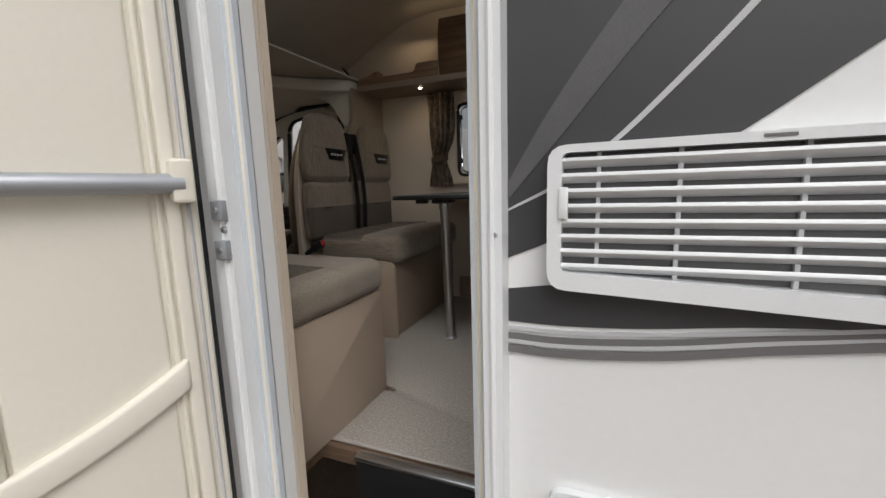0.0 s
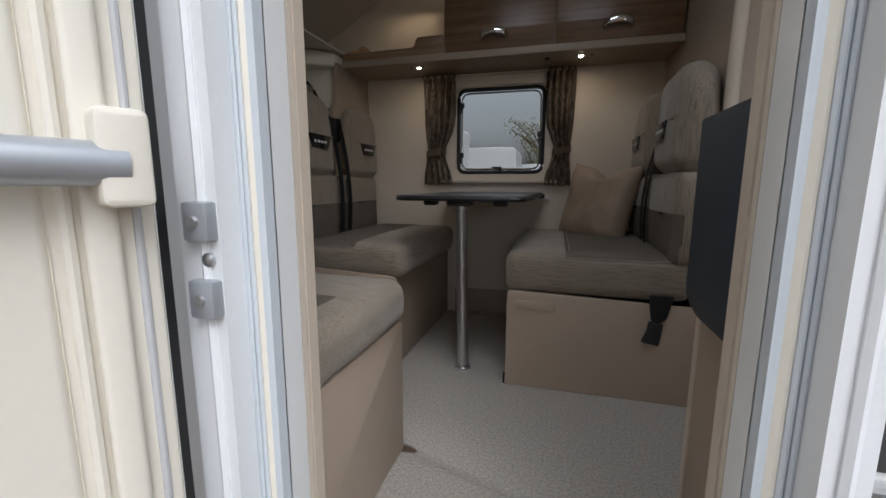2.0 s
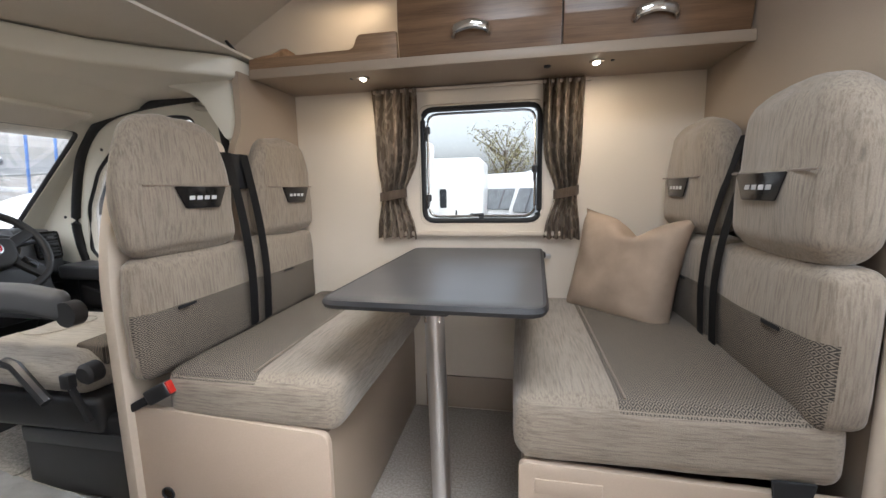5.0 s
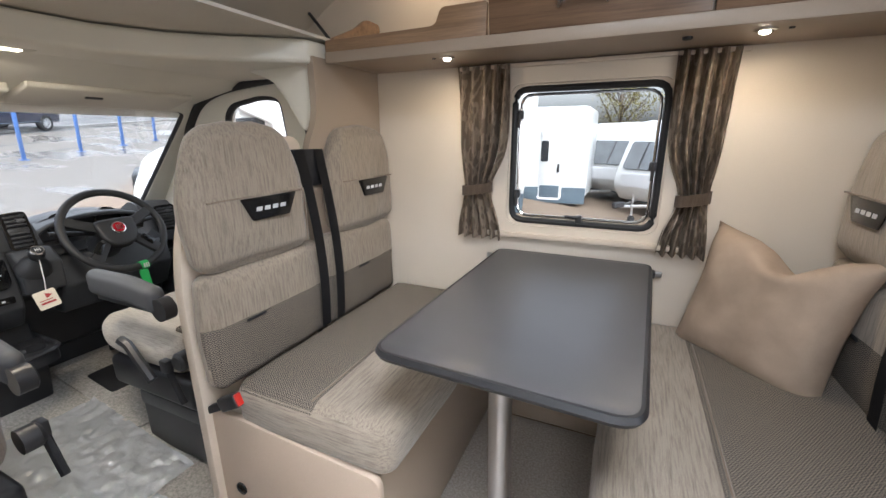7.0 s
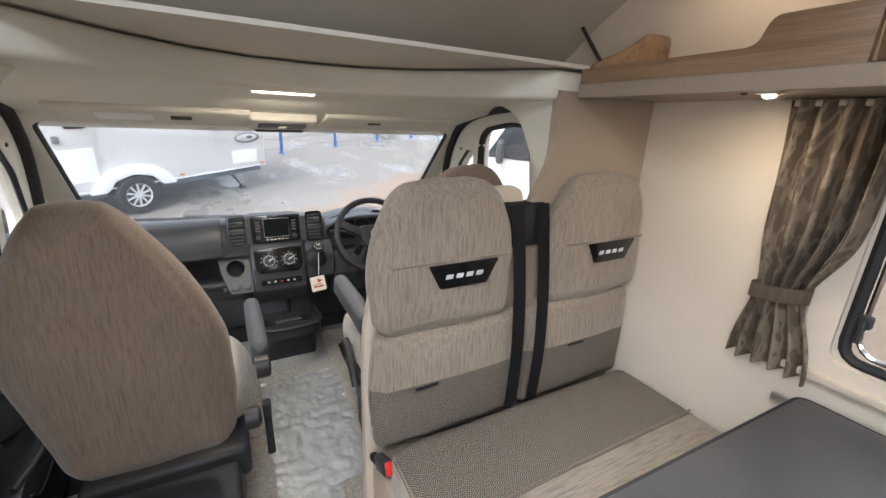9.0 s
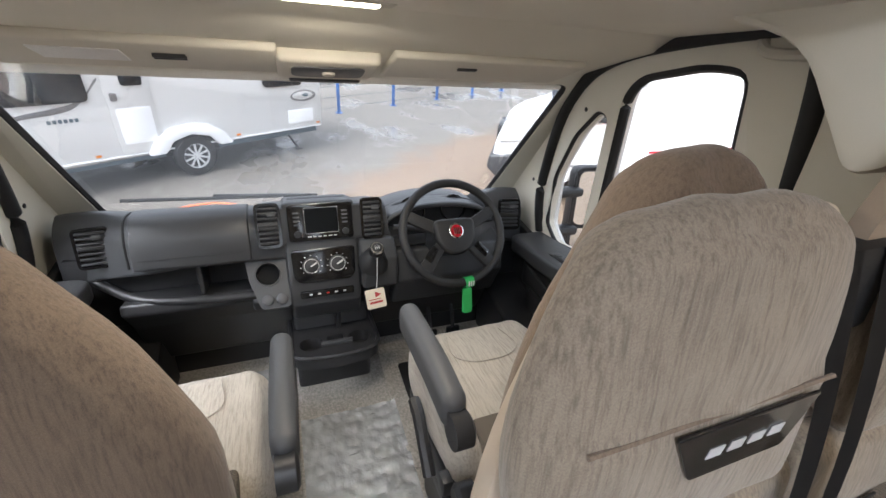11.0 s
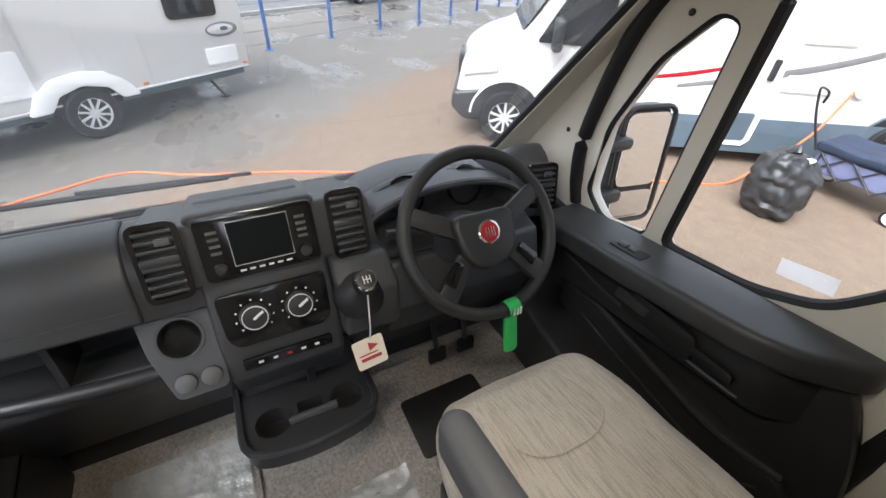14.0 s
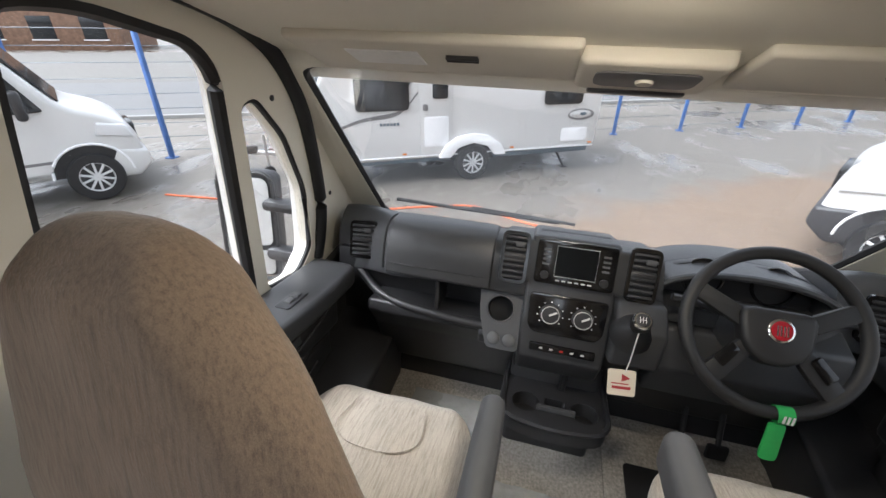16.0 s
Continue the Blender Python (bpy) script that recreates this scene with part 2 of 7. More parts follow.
M = {
    "wall": plain("cream_wallboard", (0.66, 0.58, 0.48), 0.55, grain=300, vary=0.07, relief=0.05, wear=1.5),
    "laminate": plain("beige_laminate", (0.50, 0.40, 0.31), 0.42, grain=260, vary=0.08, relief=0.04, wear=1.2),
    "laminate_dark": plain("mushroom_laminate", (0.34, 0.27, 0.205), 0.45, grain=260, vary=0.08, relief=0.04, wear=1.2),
    "edge": plain("beige_edge_trim", (0.60, 0.51, 0.41), 0.4, grain=90, vary=0.06),
    "ceiling": plain("grey_ceiling_lining", (0.60, 0.56, 0.49), 0.8, grain=220, vary=0.1, relief=0.15, wear=1.0),
    "ivory": plain("ivory_cab_plastic", (0.70, 0.67, 0.58), 0.55, grain=500, vary=0.06, relief=0.12, wear=2.0),
    "ivory_dim": plain("ivory_visor_cloth", (0.60, 0.57, 0.50), 0.8, grain=400, vary=0.06, relief=0.12, wear=2.0),
    "oak": timber("oak_laminate", (0.33, 0.205, 0.115), (0.17, 0.098, 0.05), "x"),
    "walnut": timber("brown_oak_locker_door", (0.22, 0.128, 0.07), (0.105, 0.056, 0.029), "x", 0.32),
    "dash": plain("charcoal_dash_plastic", (0.046, 0.047, 0.050), 0.40, grain=900, vary=0.14, relief=0.25, wear=4),
    "dash_black": plain("black_trim_plastic", (0.028, 0.028, 0.030), 0.42, grain=700, vary=0.15, relief=0.12),
    "gloss_black": plain("gloss_black_panel", (0.008, 0.008, 0.009), 0.14, grain=50, vary=0.1, relief=0.0),
    "rim_black": plain("black_wheel_leather", (0.017, 0.017, 0.018), 0.5, grain=800, vary=0.15, relief=0.3),
    "grey_arm": plain("grey_armrest_vinyl", (0.085, 0.086, 0.09), 0.55, grain=600, vary=0.1, relief=0.25),
    "rubber": plain("black_rubber", (0.012, 0.012, 0.013), 0.6, grain=300, vary=0.15),
    "strap": plain("black_webbing", (0.012, 0.012, 0.014), 0.75, grain=900, vary=0.2, relief=0.4),
    "chrome": plain("chrome", (0.75, 0.75, 0.76), 0.12, 1.0, grain=60, vary=0.03, relief=0.0),
    "alu": plain("brushed_aluminium", (0.60, 0.60, 0.61), 0.36, 1.0, grain=300, vary=0.06, relief=0.1),
    "alu_grey": plain("silver_painted_bar", (0.42, 0.44, 0.47), 0.35, 0.4, grain=200, vary=0.05),
    "gelcoat": plain("white_gelcoat", (0.82, 0.82, 0.81), 0.25, grain=60, vary=0.03, relief=0.02, coat=0.3, wear=0.8),
    # white dimmed in the colour to hold back bright daylight outside
    "gelcoat_far": plain("dimmed_white_gelcoat", (0.56, 0.56, 0.55), 0.3, grain=60, vary=0.05, relief=0.02, coat=0.2, wear=0.7),
    "cream_gelcoat": plain("cream_door_moulding", (0.80, 0.755, 0.655), 0.38, grain=80, vary=0.04, relief=0.03, wear=1.0),
    "cream_dark": plain("beige_door_panel", (0.58, 0.50, 0.38), 0.5, grain=200, vary=0.05, relief=0.05, wear=1.0),
    "white_plastic": plain("white_plastic", (0.80, 0.81, 0.82), 0.35, grain=150, vary=0.04, relief=0.03),
    "frame_white": plain("bluish_white_frame", (0.62, 0.66, 0.70), 0.4, grain=120, vary=0.05, relief=0.04),
    "decal": plain("charcoal_vinyl_decal", (0.055, 0.055, 0.058), 0.38, grain=300, vary=0.12, relief=0.1, wear=2),
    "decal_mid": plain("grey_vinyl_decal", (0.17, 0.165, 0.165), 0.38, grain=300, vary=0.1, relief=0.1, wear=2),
    "decal_light": plain("silver_vinyl_decal", (0.55, 0.55, 0.56), 0.4, grain=200, vary=0.06),
    "table": plain("dark_slate_laminate", (0.080, 0.078, 0.080), 0.36, grain=260, vary=0.16, relief=0.05, wear=3),
    "table_edge": plain("black_table_edge", (0.018, 0.018, 0.02), 0.45),
    "navy": plain("slate_blue_board", (0.030, 0.042, 0.058), 0.5, grain=180, vary=0.16, relief=0.12, wear=4),
    "carpet": plain("grey_carpet", (0.45, 0.412, 0.365), 0.97, grain=330, vary=0.30, relief=0.9, wear=120),
    "carpet_dark": plain("charcoal_carpet", (0.38, 0.35, 0.31), 0.97, grain=330, vary=0.35, relief=0.9, wear=110),
    "bind": plain("beige_carpet_binding", (0.42, 0.38, 0.34), 0.9, grain=300, vary=0.15, relief=0.5),
    "woodfloor": timber("brown_vinyl_floor", (0.24, 0.155, 0.10), (0.13, 0.08, 0.05), "x"),
    "cloth": tweed("beige_tweed", (0.335, 0.275, 0.21), (0.115, 0.088, 0.065), "z"),
    "cloth_x": tweed("beige_tweed_seat", (0.335, 0.275, 0.21), (0.115, 0.088, 0.065), "x"),
    "cloth_x": tweed("beige_tweed_end", (0.35, 0.29, 0.225), (0.115, 0.088, 0.065), "x"),
    "cloth_y": tweed("beige_tweed_border", (0.35, 0.29, 0.225), (0.115, 0.088, 0.065), "y"),
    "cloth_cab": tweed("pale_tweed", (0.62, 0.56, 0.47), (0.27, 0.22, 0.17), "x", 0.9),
    # darker tweed; its brown carries the shade on the cab backrests
    "cloth_back": tweed("shade_brown_tweed", (0.235, 0.172, 0.122), (0.11, 0.08, 0.057), "z"),
    "dia_xy": diamonds("diamond_cloth_seat", (0.25, 0.21, 0.165), (0.045, 0.037, 0.031), ("X", "Y")),
    "dia_yz": diamonds("diamond_cloth_back", (0.25, 0.21, 0.165), (0.045, 0.037, 0.031), ("Y", "Z")),
    "velvet": plain("taupe_velvet", (0.40, 0.30, 0.22), 0.75, grain=500, vary=0.2, relief=0.4, wear=8),
    "curtain": leafy("taupe_leaf_curtain", (0.36, 0.29, 0.22), (0.225, 0.175, 0.13)),
    "pane": pane("clear_glass", gloss=0.022),
    "pane_tint": pane("grey_tinted_acrylic", (0.78, 0.79, 0.79), 0.022),
    "sticker": pane("white_sticker_film", gloss=0.02, veil=0.62),
    # the veil lays a pale haze over the view outside
    "pane_wet": pane("hazed_rain_spotted_glass", gloss=0.022, veil=0.014),
    "pane_dark": plain("dark_window", (0.02, 0.022, 0.025), 0.08, grain=20, vary=0.2, relief=0.0),
    "film": film_sheet("clear_plastic_film"),
    "red": plain("red_enamel", (0.36, 0.01, 0.02), 0.25),
    "red_btn": plain("red_button", (0.55, 0.02, 0.01), 0.4),
    "green": plain("green_fob", (0.04, 0.42, 0.10), 0.4),
    "card": plain("cream_card", (0.76, 0.68, 0.55), 0.7, vary=0.05),
    "card_ink": plain("red_ink", (0.45, 0.05, 0.05), 0.7),
    "white_ink": plain("white_ink", (0.75, 0.75, 0.74), 0.6),
    "screen": plain("black_screen", (0.008, 0.009, 0.010), 0.3, grain=20, relief=0.0),
    "blue": plain("blue_fence_paint", (0.06, 0.14, 0.36), 0.5, grain=60, vary=0.2, wear=5),
    "skirt": plain("slate_blue_skirt", (0.085, 0.115, 0.14), 0.4, grain=60, vary=0.1),
    "orange": plain("orange_cable", (0.75, 0.16, 0.05), 0.5),
    "bag": plain("black_polythene", (0.03, 0.03, 0.031), 0.42, grain=40, vary=0.3, relief=0.6),
    "navy_cloth": plain("navy_canvas", (0.02, 0.030, 0.058), 0.8, grain=300, vary=0.2),
    "lilac_cloth": plain("lilac_canvas", (0.16, 0.175, 0.29), 0.8, grain=300, vary=0.2),
    "bark": plain("bark", (0.09, 0.07, 0.05), 0.9, grain=40, vary=0.3, relief=0.6),
    "leaf": plain("autumn_leaf", (0.17, 0.145, 0.035), 0.7, grain=30, vary=0.4, relief=0.0, wear=2),
    "car_navy": plain("navy_car_paint", (0.012, 0.02, 0.05), 0.2, grain=30, vary=0.1, relief=0.0, coat=0.5),
    "mirror": plain("mirror_glass", (0.86, 0.88, 0.88), 0.02, 1.0, grain=10, vary=0.0, relief=0.0),
    "lamp": glow("led_lamp", (1.0, 0.86, 0.62), 14.0),
    "lamp_strip": glow("led_strip", (1.0, 0.84, 0.58), 4.0),
    "silver": plain("silver_wheel_paint", (0.62, 0.63, 0.64), 0.35, 0.2, grain=80, vary=0.05, relief=0.0),
    "brick": plain("far_brick", (0.25, 0.15, 0.10), 0.8, grain=5, vary=0.3),
    "amber": plain("amber_lens", (0.65, 0.2, 0.02), 0.2),
}


M["screen"].node_tree.nodes["Principled BSDF"].inputs["Specular IOR Level"].default_value = 0.08
M["decal_soft"] = plain("smoky_vinyl_decal", (0.105, 0.102, 0.104), 0.36, grain=300, vary=0.25, relief=0.1, wear=5)


# ---- mesh helpers ----
def rim(n, cx, cy, rx, ry, a0=0.0, a1=360.0):
    closed = a1 - a0 >= 360
    return [(cx + rx * math.cos(radians(a0 + (a1 - a0) * i / (n if closed else n - 1))), cy + ry * math.sin(radians(a0 + (a1 - a0) * i / (n if closed else n - 1)))) for i in range(n)]


def rounded(points, r, n=4):
    """A closed outline with its corners rounded by r (or by the third number of a point)."""
    out = []
    k = len(points)
    for i, p in enumerate(points):
        rad = p[2] if len(p) > 2 else r
        p0, p1, p2 = Vector(points[i - 1][:2]), Vector(p[:2]), Vector(points[(i + 1) % k][:2])
        d0, d2 = (p0 - p1), (p2 - p1)
        q = min(rad, d0.length * 0.49, d2.length * 0.49)
        if q < 1e-5:
            out.append(tuple(p1))
            continue
        a, c = p1 + d0.normalized() * q, p1 + d2.normalized() * q
        for j in range(n + 1):
            t = j / n
            out.append(tuple(a * (1 - t) ** 2 + p1 * 2 * t * (1 - t) + c * t * t))
    return out


def rect(u0, u1, v0, v1, r=0.0, n=4):
    pts = [(u0, v0), (u1, v0), (u1, v1), (u0, v1)]
    return rounded(pts, r, n) if r else pts


def slab(loops, to3d, w0, w1, bm=None):
    """A plate with an outline and openings; to3d(u, v, w) lays it into the world."""
    from mathutils.geometry import tessellate_polygon
    bm = bm or bmesh.new()
    flat = [p for loop in loops for p in loop]
    tris = tessellate_polygon([[Vector((u, v, 0)) for u, v, *_ in loop] for loop in loops])
    sides = []
    for w in (w0, w1):
        vs = [bm.verts.new(to3d(p[0], p[1], w)) for p in flat]
        for t in tris:
            try:
                bm.faces.new([vs[i] for i in t])
            except ValueError:
                pass
        sides.append(vs)
    at = 0
    for loop in loops:
        n = len(loop)
        for i in range(n):
            a, b = at + i, at + (i + 1) % n
            try:
                bm.faces.new((sides[0][a], sides[0][b], sides[1][b], sides[1][a]))
            except ValueError:
                pass
        at += n
    bmesh.ops.recalc_face_normals(bm, faces=bm.faces)
    return bm


def XZ(u, v, w):
    return (u, w, v)


def YZ(u, v, w):
    return (w, u, v)


def XY(u, v, w):
    return (u, v, w)


def box(x0, x1, y0, y1, z0, z1, bev=0.0, seg=2, bm=None):
    t = bmesh.new()
    bmesh.ops.create_cube(t, size=1.0)
    for v in t.verts:
        v.co = ((x0 + x1) / 2 + v.co.x * (x1 - x0), (y0 + y1) / 2 + v.co.y * (y1 - y0), (z0 + z1) / 2 + v.co.z * (z1 - z0))
    if bev:
        bmesh.ops.bevel(t, geom=t.edges[:], offset=min(bev, 0.48 * min(abs(x1 - x0), abs(y1 - y0), abs(z1 - z0))), segments=seg, profile=0.5, affect="EDGES")
    return t if bm is None else join(bm, t)


def join(bm, other):
    me = bpy.data.meshes.new("tmp")
    other.to_mesh(me)
    bm.from_mesh(me)
    bpy.data.meshes.remove(me)
    other.free()
    return bm


def prism(outline, to3d, w0, w1, bev=0.0, seg=2):
    bm = slab([outline], to3d, w0, w1)
    if bev:
        edges = [e for e in bm.edges if len(e.link_faces) == 2 and e.calc_face_angle(0) > radians(40)]
        bmesh.ops.bevel(bm, geom=edges, offset=bev, segments=seg, profile=0.5, affect="EDGES")
    return bm


def soft_box(x0, x1, y0, y1, z0, z1, r=0.04, puff=0.012, lump=0.004, n=9, warp=None):
    """A stuffed cushion: rounded edges, bulging faces, slight lumps."""
    lo, hi = Vector((x0, y0, z0)), Vector((x1, y1, z1))
    mid, half = (lo + hi) / 2, (hi - lo) / 2
    r = min(r, 0.95 * min(half))
    bm = bmesh.new()
    grids = []
    for h in half:
        inner = h - r
        corner = [inner + r * k / 4 for k in range(1, 5)]
        line = [-c for c in reversed(corner)] + [-inner + 2 * inner * k / n for k in range(n + 1)] + corner
        grids.append(line)
    for axis in range(3):
        a, b = (axis + 1) % 3, (axis + 2) % 3
        for s in (-1, 1):
            rows = []
            for u in grids[a]:
                row = []
                for v in grids[b]:
                    p = Vector((0, 0, 0))
                    p[axis], p[a], p[b] = s * half[axis], u, v
                    core = Vector([max(-(half[i] - r), min(half[i] - r, p[i])) for i in range(3)])
                    d = p - core
                    if d.length > 1e-9:
                        p = core + d.normalized() * r
                    fu, fv = 1 - (u / half[a]) ** 2, 1 - (v / half[b]) ** 2
                    p[axis] += s * puff * max(0, fu) * max(0, fv)
                    q = p + mid
                    nz = noise.noise(q * 9.0) * lump
                    q = q + (d.normalized() if d.length > 1e-9 else Vector((0, 0, 0))) * nz
                    row.append(bm.verts.new(q))
                rows.append(row)
            for i in range(len(rows) - 1):
                for j in range(len(rows[0]) - 1):
                    f = (rows[i][j], rows[i + 1][j], rows[i + 1][j + 1], rows[i][j + 1])
                    bm.faces.new(f if s > 0 else f[::-1])
    bmesh.ops.remove_doubles(bm, verts=bm.verts, dist=0.0006)
    bmesh.ops.recalc_face_normals(bm, faces=bm.faces)
    if warp:
        for v in bm.verts:
            v.co = warp(v.co.copy())
    return bm


def skin(bm, keep, lift=0.0015):
    """A thin layer over the faces of a cushion that keep(centre, normal) picks."""
    c = bm.copy()
    c.normal_update()
    bmesh.ops.delete(c, geom=[f for f in c.faces if not keep(f.calc_center_median(), f.normal)], context="FACES")
    for v in c.verts:
        v.co += v.normal * lift
    return c


def tube(points, r, n=8, closed=False, bm=None, flat=1.0):
    """A round bar along a path. flat squeezes it."""
    bm = bm or bmesh.new()
    pts = [Vector(p) for p in points]
    k = len(pts)
    rings = []
    up = Vector((0, 0, 1))
    for i, p in enumerate(pts):
        d = (pts[(i + 1) % k] - pts[i - 1]) if closed or 0 < i < k - 1 else (pts[min(i + 1, k - 1)] - pts[max(i - 1, 0)])
        d.normalize()
        ref = up if abs(d.z) < 0.95 else Vector((1, 0, 0))
        a = d.cross(ref).normalized()
        b = a.cross(d).normalized()
        rings.append([bm.verts.new(p + (a * math.cos(2 * math.pi * j / n) + b * math.sin(2 * math.pi * j / n) * flat) * r) for j in range(n)])
    for i in range(k if closed else k - 1):
        r0, r1 = rings[i], rings[(i + 1) % k]
        for j in range(n):
            bm.faces.new((r0[j], r0[(j + 1) % n], r1[(j + 1) % n], r1[j]))
    if not closed:
        bm.faces.new(rings[0][::-1])
        bm.faces.new(rings[-1])
    bmesh.ops.recalc_face_normals(bm, faces=bm.faces)
    return bm


def spline(points, n=6):
    """A smooth line through points."""
    p = [Vector(q) for q in points]
    p = [2 * p[0] - p[1]] + p + [2 * p[-1] - p[-2]]
    out = []
    for i in range(1, len(p) - 2):
        for j in range(n):
            t = j / n
            out.append(0.5 * (2 * p[i] + (p[i + 1] - p[i - 1]) * t + (2 * p[i - 1] - 5 * p[i] + 4 * p[i + 1] - p[i + 2]) * t * t + (3 * p[i] - p[i - 1] - 3 * p[i + 1] + p[i + 2]) * t ** 3))
    return out + [p[-2]]


def lathe(profile, m, n=24, bm=None, ring=False):
    """Turns (radius, height) rows round the z axis of m."""
    bm = bm or bmesh.new()
    rings = [[bm.verts.new(m @ Vector((r * math.cos(2 * math.pi * j / n), r * math.sin(2 * math.pi * j / n), h))) for j in range(n)] for r, h in profile]
    for a, b in zip(rings, rings[1:] + (rings[:1] if ring else [])):
        for j in range(n):
            bm.faces.new((a[j], a[(j + 1) % n], b[(j + 1) % n], b[j]))
    for cap in () if ring else (rings[0][::-1], rings[-1]):
        bm.faces.new(cap)
    bmesh.ops.recalc_face_normals(bm, faces=bm.faces)
    return bm


def axis_m(origin, direction):
    """A frame at origin whose z axis is the direction."""
    return Matrix.Translation(origin) @ Vector(direction).to_track_quat("Z", "Y").to_matrix().to_4x4()


def link(name, bm, mat, m=None, sharp=38):
    if m is not None:
        bm.transform(m)
        if m.determinant() < 0:
            bmesh.ops.reverse_faces(bm, faces=bm.faces)
    me = bpy.data.meshes.new(name)
    bm.to_mesh(me)
    bm.free()
    me.materials.append(M[mat] if isinstance(mat, str) else mat)
    for p in me.polygons:
        p.use_smooth = True
    me.set_sharp_from_angle(angle=radians(sharp))
    return new(name, me)


def thing(name, base, label, category, group="", kind=""):
    ob = new(name)
    ob.empty_display_size = 0.1
    ob.location = base
    return tagged(ob, label, category, group, kind)


def part(name, bm, mat, parent, label="", m=None, sharp=38):
    ob = link(name, bm, mat, m, sharp)
    ob.parent = parent
    if parent.type == "EMPTY":
        ob.matrix_parent_inverse = Matrix.Translation(parent.location).inverted()
    if label:
        ob["label"] = label
    return ob


def setting(name, bm, mat, label, category="structure", m=None):
    return tagged(link(name, bm, mat, m), label, category, "", "structure")


def solo(name, bm, mat, label, category, group="", m=None):
    return tagged(link(name, bm, mat, m), label, category, group)

# ---- the vehicle's shell ----
FL = 0.90            # living floor above the ground
IN, OUT = 1.08, 1.12   # inner and outer face of the side walls
CC = 0.07            # centre line of the cab

# ground: one sheet of wet tarmac and trodden gravel
def ground_build(nt, b):
    vec = coords(nt)
    sp = nt.nodes.new("ShaderNodeSeparateXYZ")
    nt.links.new(vec, sp.inputs[0])
    wob = math_n(nt, "MULTIPLY", math_n(nt, "SUBTRACT", noise_tex(nt, vec, 0.9, 5), 0.5), 2.2)
    edge = math_n(nt, "ADD", math_n(nt, "ADD", math_n(nt, "MULTIPLY", sp.outputs["X"], 0.80), math_n(nt, "MULTIPLY", sp.outputs["Y"], 0.60)), wob)
    grav = nt.nodes.new("ShaderNodeMapRange")
    grav.inputs[1].default_value, grav.inputs[2].default_value = -6.1, -5.4
    nt.links.new(edge, grav.inputs[0])
    fine = noise_tex(nt, vec, 60, 4)
    mid = noise_tex(nt, vec, 6, 5)
    brown = mixc(nt, mid, (0.15, 0.108, 0.075), (0.235, 0.172, 0.12))
    brown = mixc(nt, 1.0, brown, ramp(nt, fine, ((0.3, (0.7,) * 3), (0.7, (1.0,) * 3))), "MULTIPLY")
    grey = mixc(nt, mid, (0.115, 0.103, 0.088), (0.185, 0.168, 0.146))
    grey = mixc(nt, 1.0, grey, ramp(nt, fine, ((0.3, (0.75,) * 3), (0.7, (1.0,) * 3))), "MULTIPLY")
    nt.links.new(mixc(nt, grav.outputs[0], grey, brown), b.inputs["Base Color"])
    wet = noise_tex(nt, coords(nt, (0.5, 0.9, 1), (0, 0, 0.6)), 1.0, 4)
    dry = nt.nodes.new("ShaderNodeMapRange")
    dry.inputs[1].default_value, dry.inputs[2].default_value = 0.40, 0.50
    dry.inputs[3].default_value, dry.inputs[4].default_value = 0.10, 0.58
    nt.links.new(wet, dry.inputs[0])
    rough = mixc(nt, grav.outputs[0], dry.outputs[0], (0.8, 0.8, 0.8))
    nt.links.new(rough, b.inputs["Roughness"])
    bump(nt, b, fine, 0.25, 0.01)


M["ground"] = material("wet_tarmac_and_gravel", ground_build)

# The vehicle stands level at the foot of a slight rise: everything ahead of it lies on the incline.
RISE = Matrix.Translation((-2.451, -0.008, 1.664)) @ Matrix.Rotation(radians(-1.61), 4, "Z") @ Matrix.Rotation(radians(6.83), 4, "Y") @ Matrix.Rotation(radians(0.67), 4, "X") @ Matrix.Translation((2.4, 0.0, -1.65))


def ground_z(x, y):
    n = RISE.to_3x3() @ Vector((0, 0, 1))
    p = RISE.translation
    z = p.z - (n.x * (x - p.x) + n.y * (y - p.y)) / n.z
    return z if z > 0.05 else 0.05 * math.exp((z - 0.05) / 0.05) if z > -0.4 else 0.0


def ground_sheet():
    bm = bmesh.new()
    xs = [-900, -300, -100, -40, -20, -12, -8, -6, -5] + [-4.5 + 0.25 * k for k in range(15)] + [0, 1, 3, 900]
    ys = [-900, -100, -30, -10, -5, 0, 5, 10, 30, 100, 900]
    grid = [[bm.verts.new((x, y, ground_z(x, y))) for y in ys] for x in xs]
    for p, q in zip(grid, grid[1:]):
        for j in range(len(ys) - 1):
            bm.faces.new((p[j], q[j], q[j + 1], p[j + 1]))
    return bm


setting("ground", ground_sheet(), "ground", "wet grey tarmac and brown gravel of a sales yard", "ground")

# floor of the living area, with the step well at the door
setting("floor", slab([[(-1.36, -1.08), (-0.52, -1.08), (-0.52, -0.80), (0.135, -0.80), (0.135, -1.08), (2.3, -1.08), (2.3, 1.08), (-1.36, 1.08)]], XY, FL - 0.06, FL - 0.012), "woodfloor", "brown wood-look vinyl floor of the living area", "floor")
carpet = link("carpet", prism(rounded([(-0.50, -0.77), (0.60, -0.77), (0.60, 1.06), (-1.30, 1.06), (-1.30, -0.395), (-0.55, -0.395), (-0.49, -0.38), (-0.445, -0.40), (-0.445, -0.42), (-0.50, -0.42)], 0.02), XY, FL - 0.011, FL, 0.004), "carpet")
tagged(carpet, "grey short-pile loose carpet with bound edges", "carpet")
part("binding", tube([(-0.50, -0.77, FL - 0.003), (-0.2, -0.772, FL - 0.002), (0.14, -0.77, FL - 0.003)], 0.007, 6), "bind", carpet)
step = thing("entrance_step", (-0.19, -0.96, 0.55), "black moulded plastic entrance step well with aluminium edge", "step")
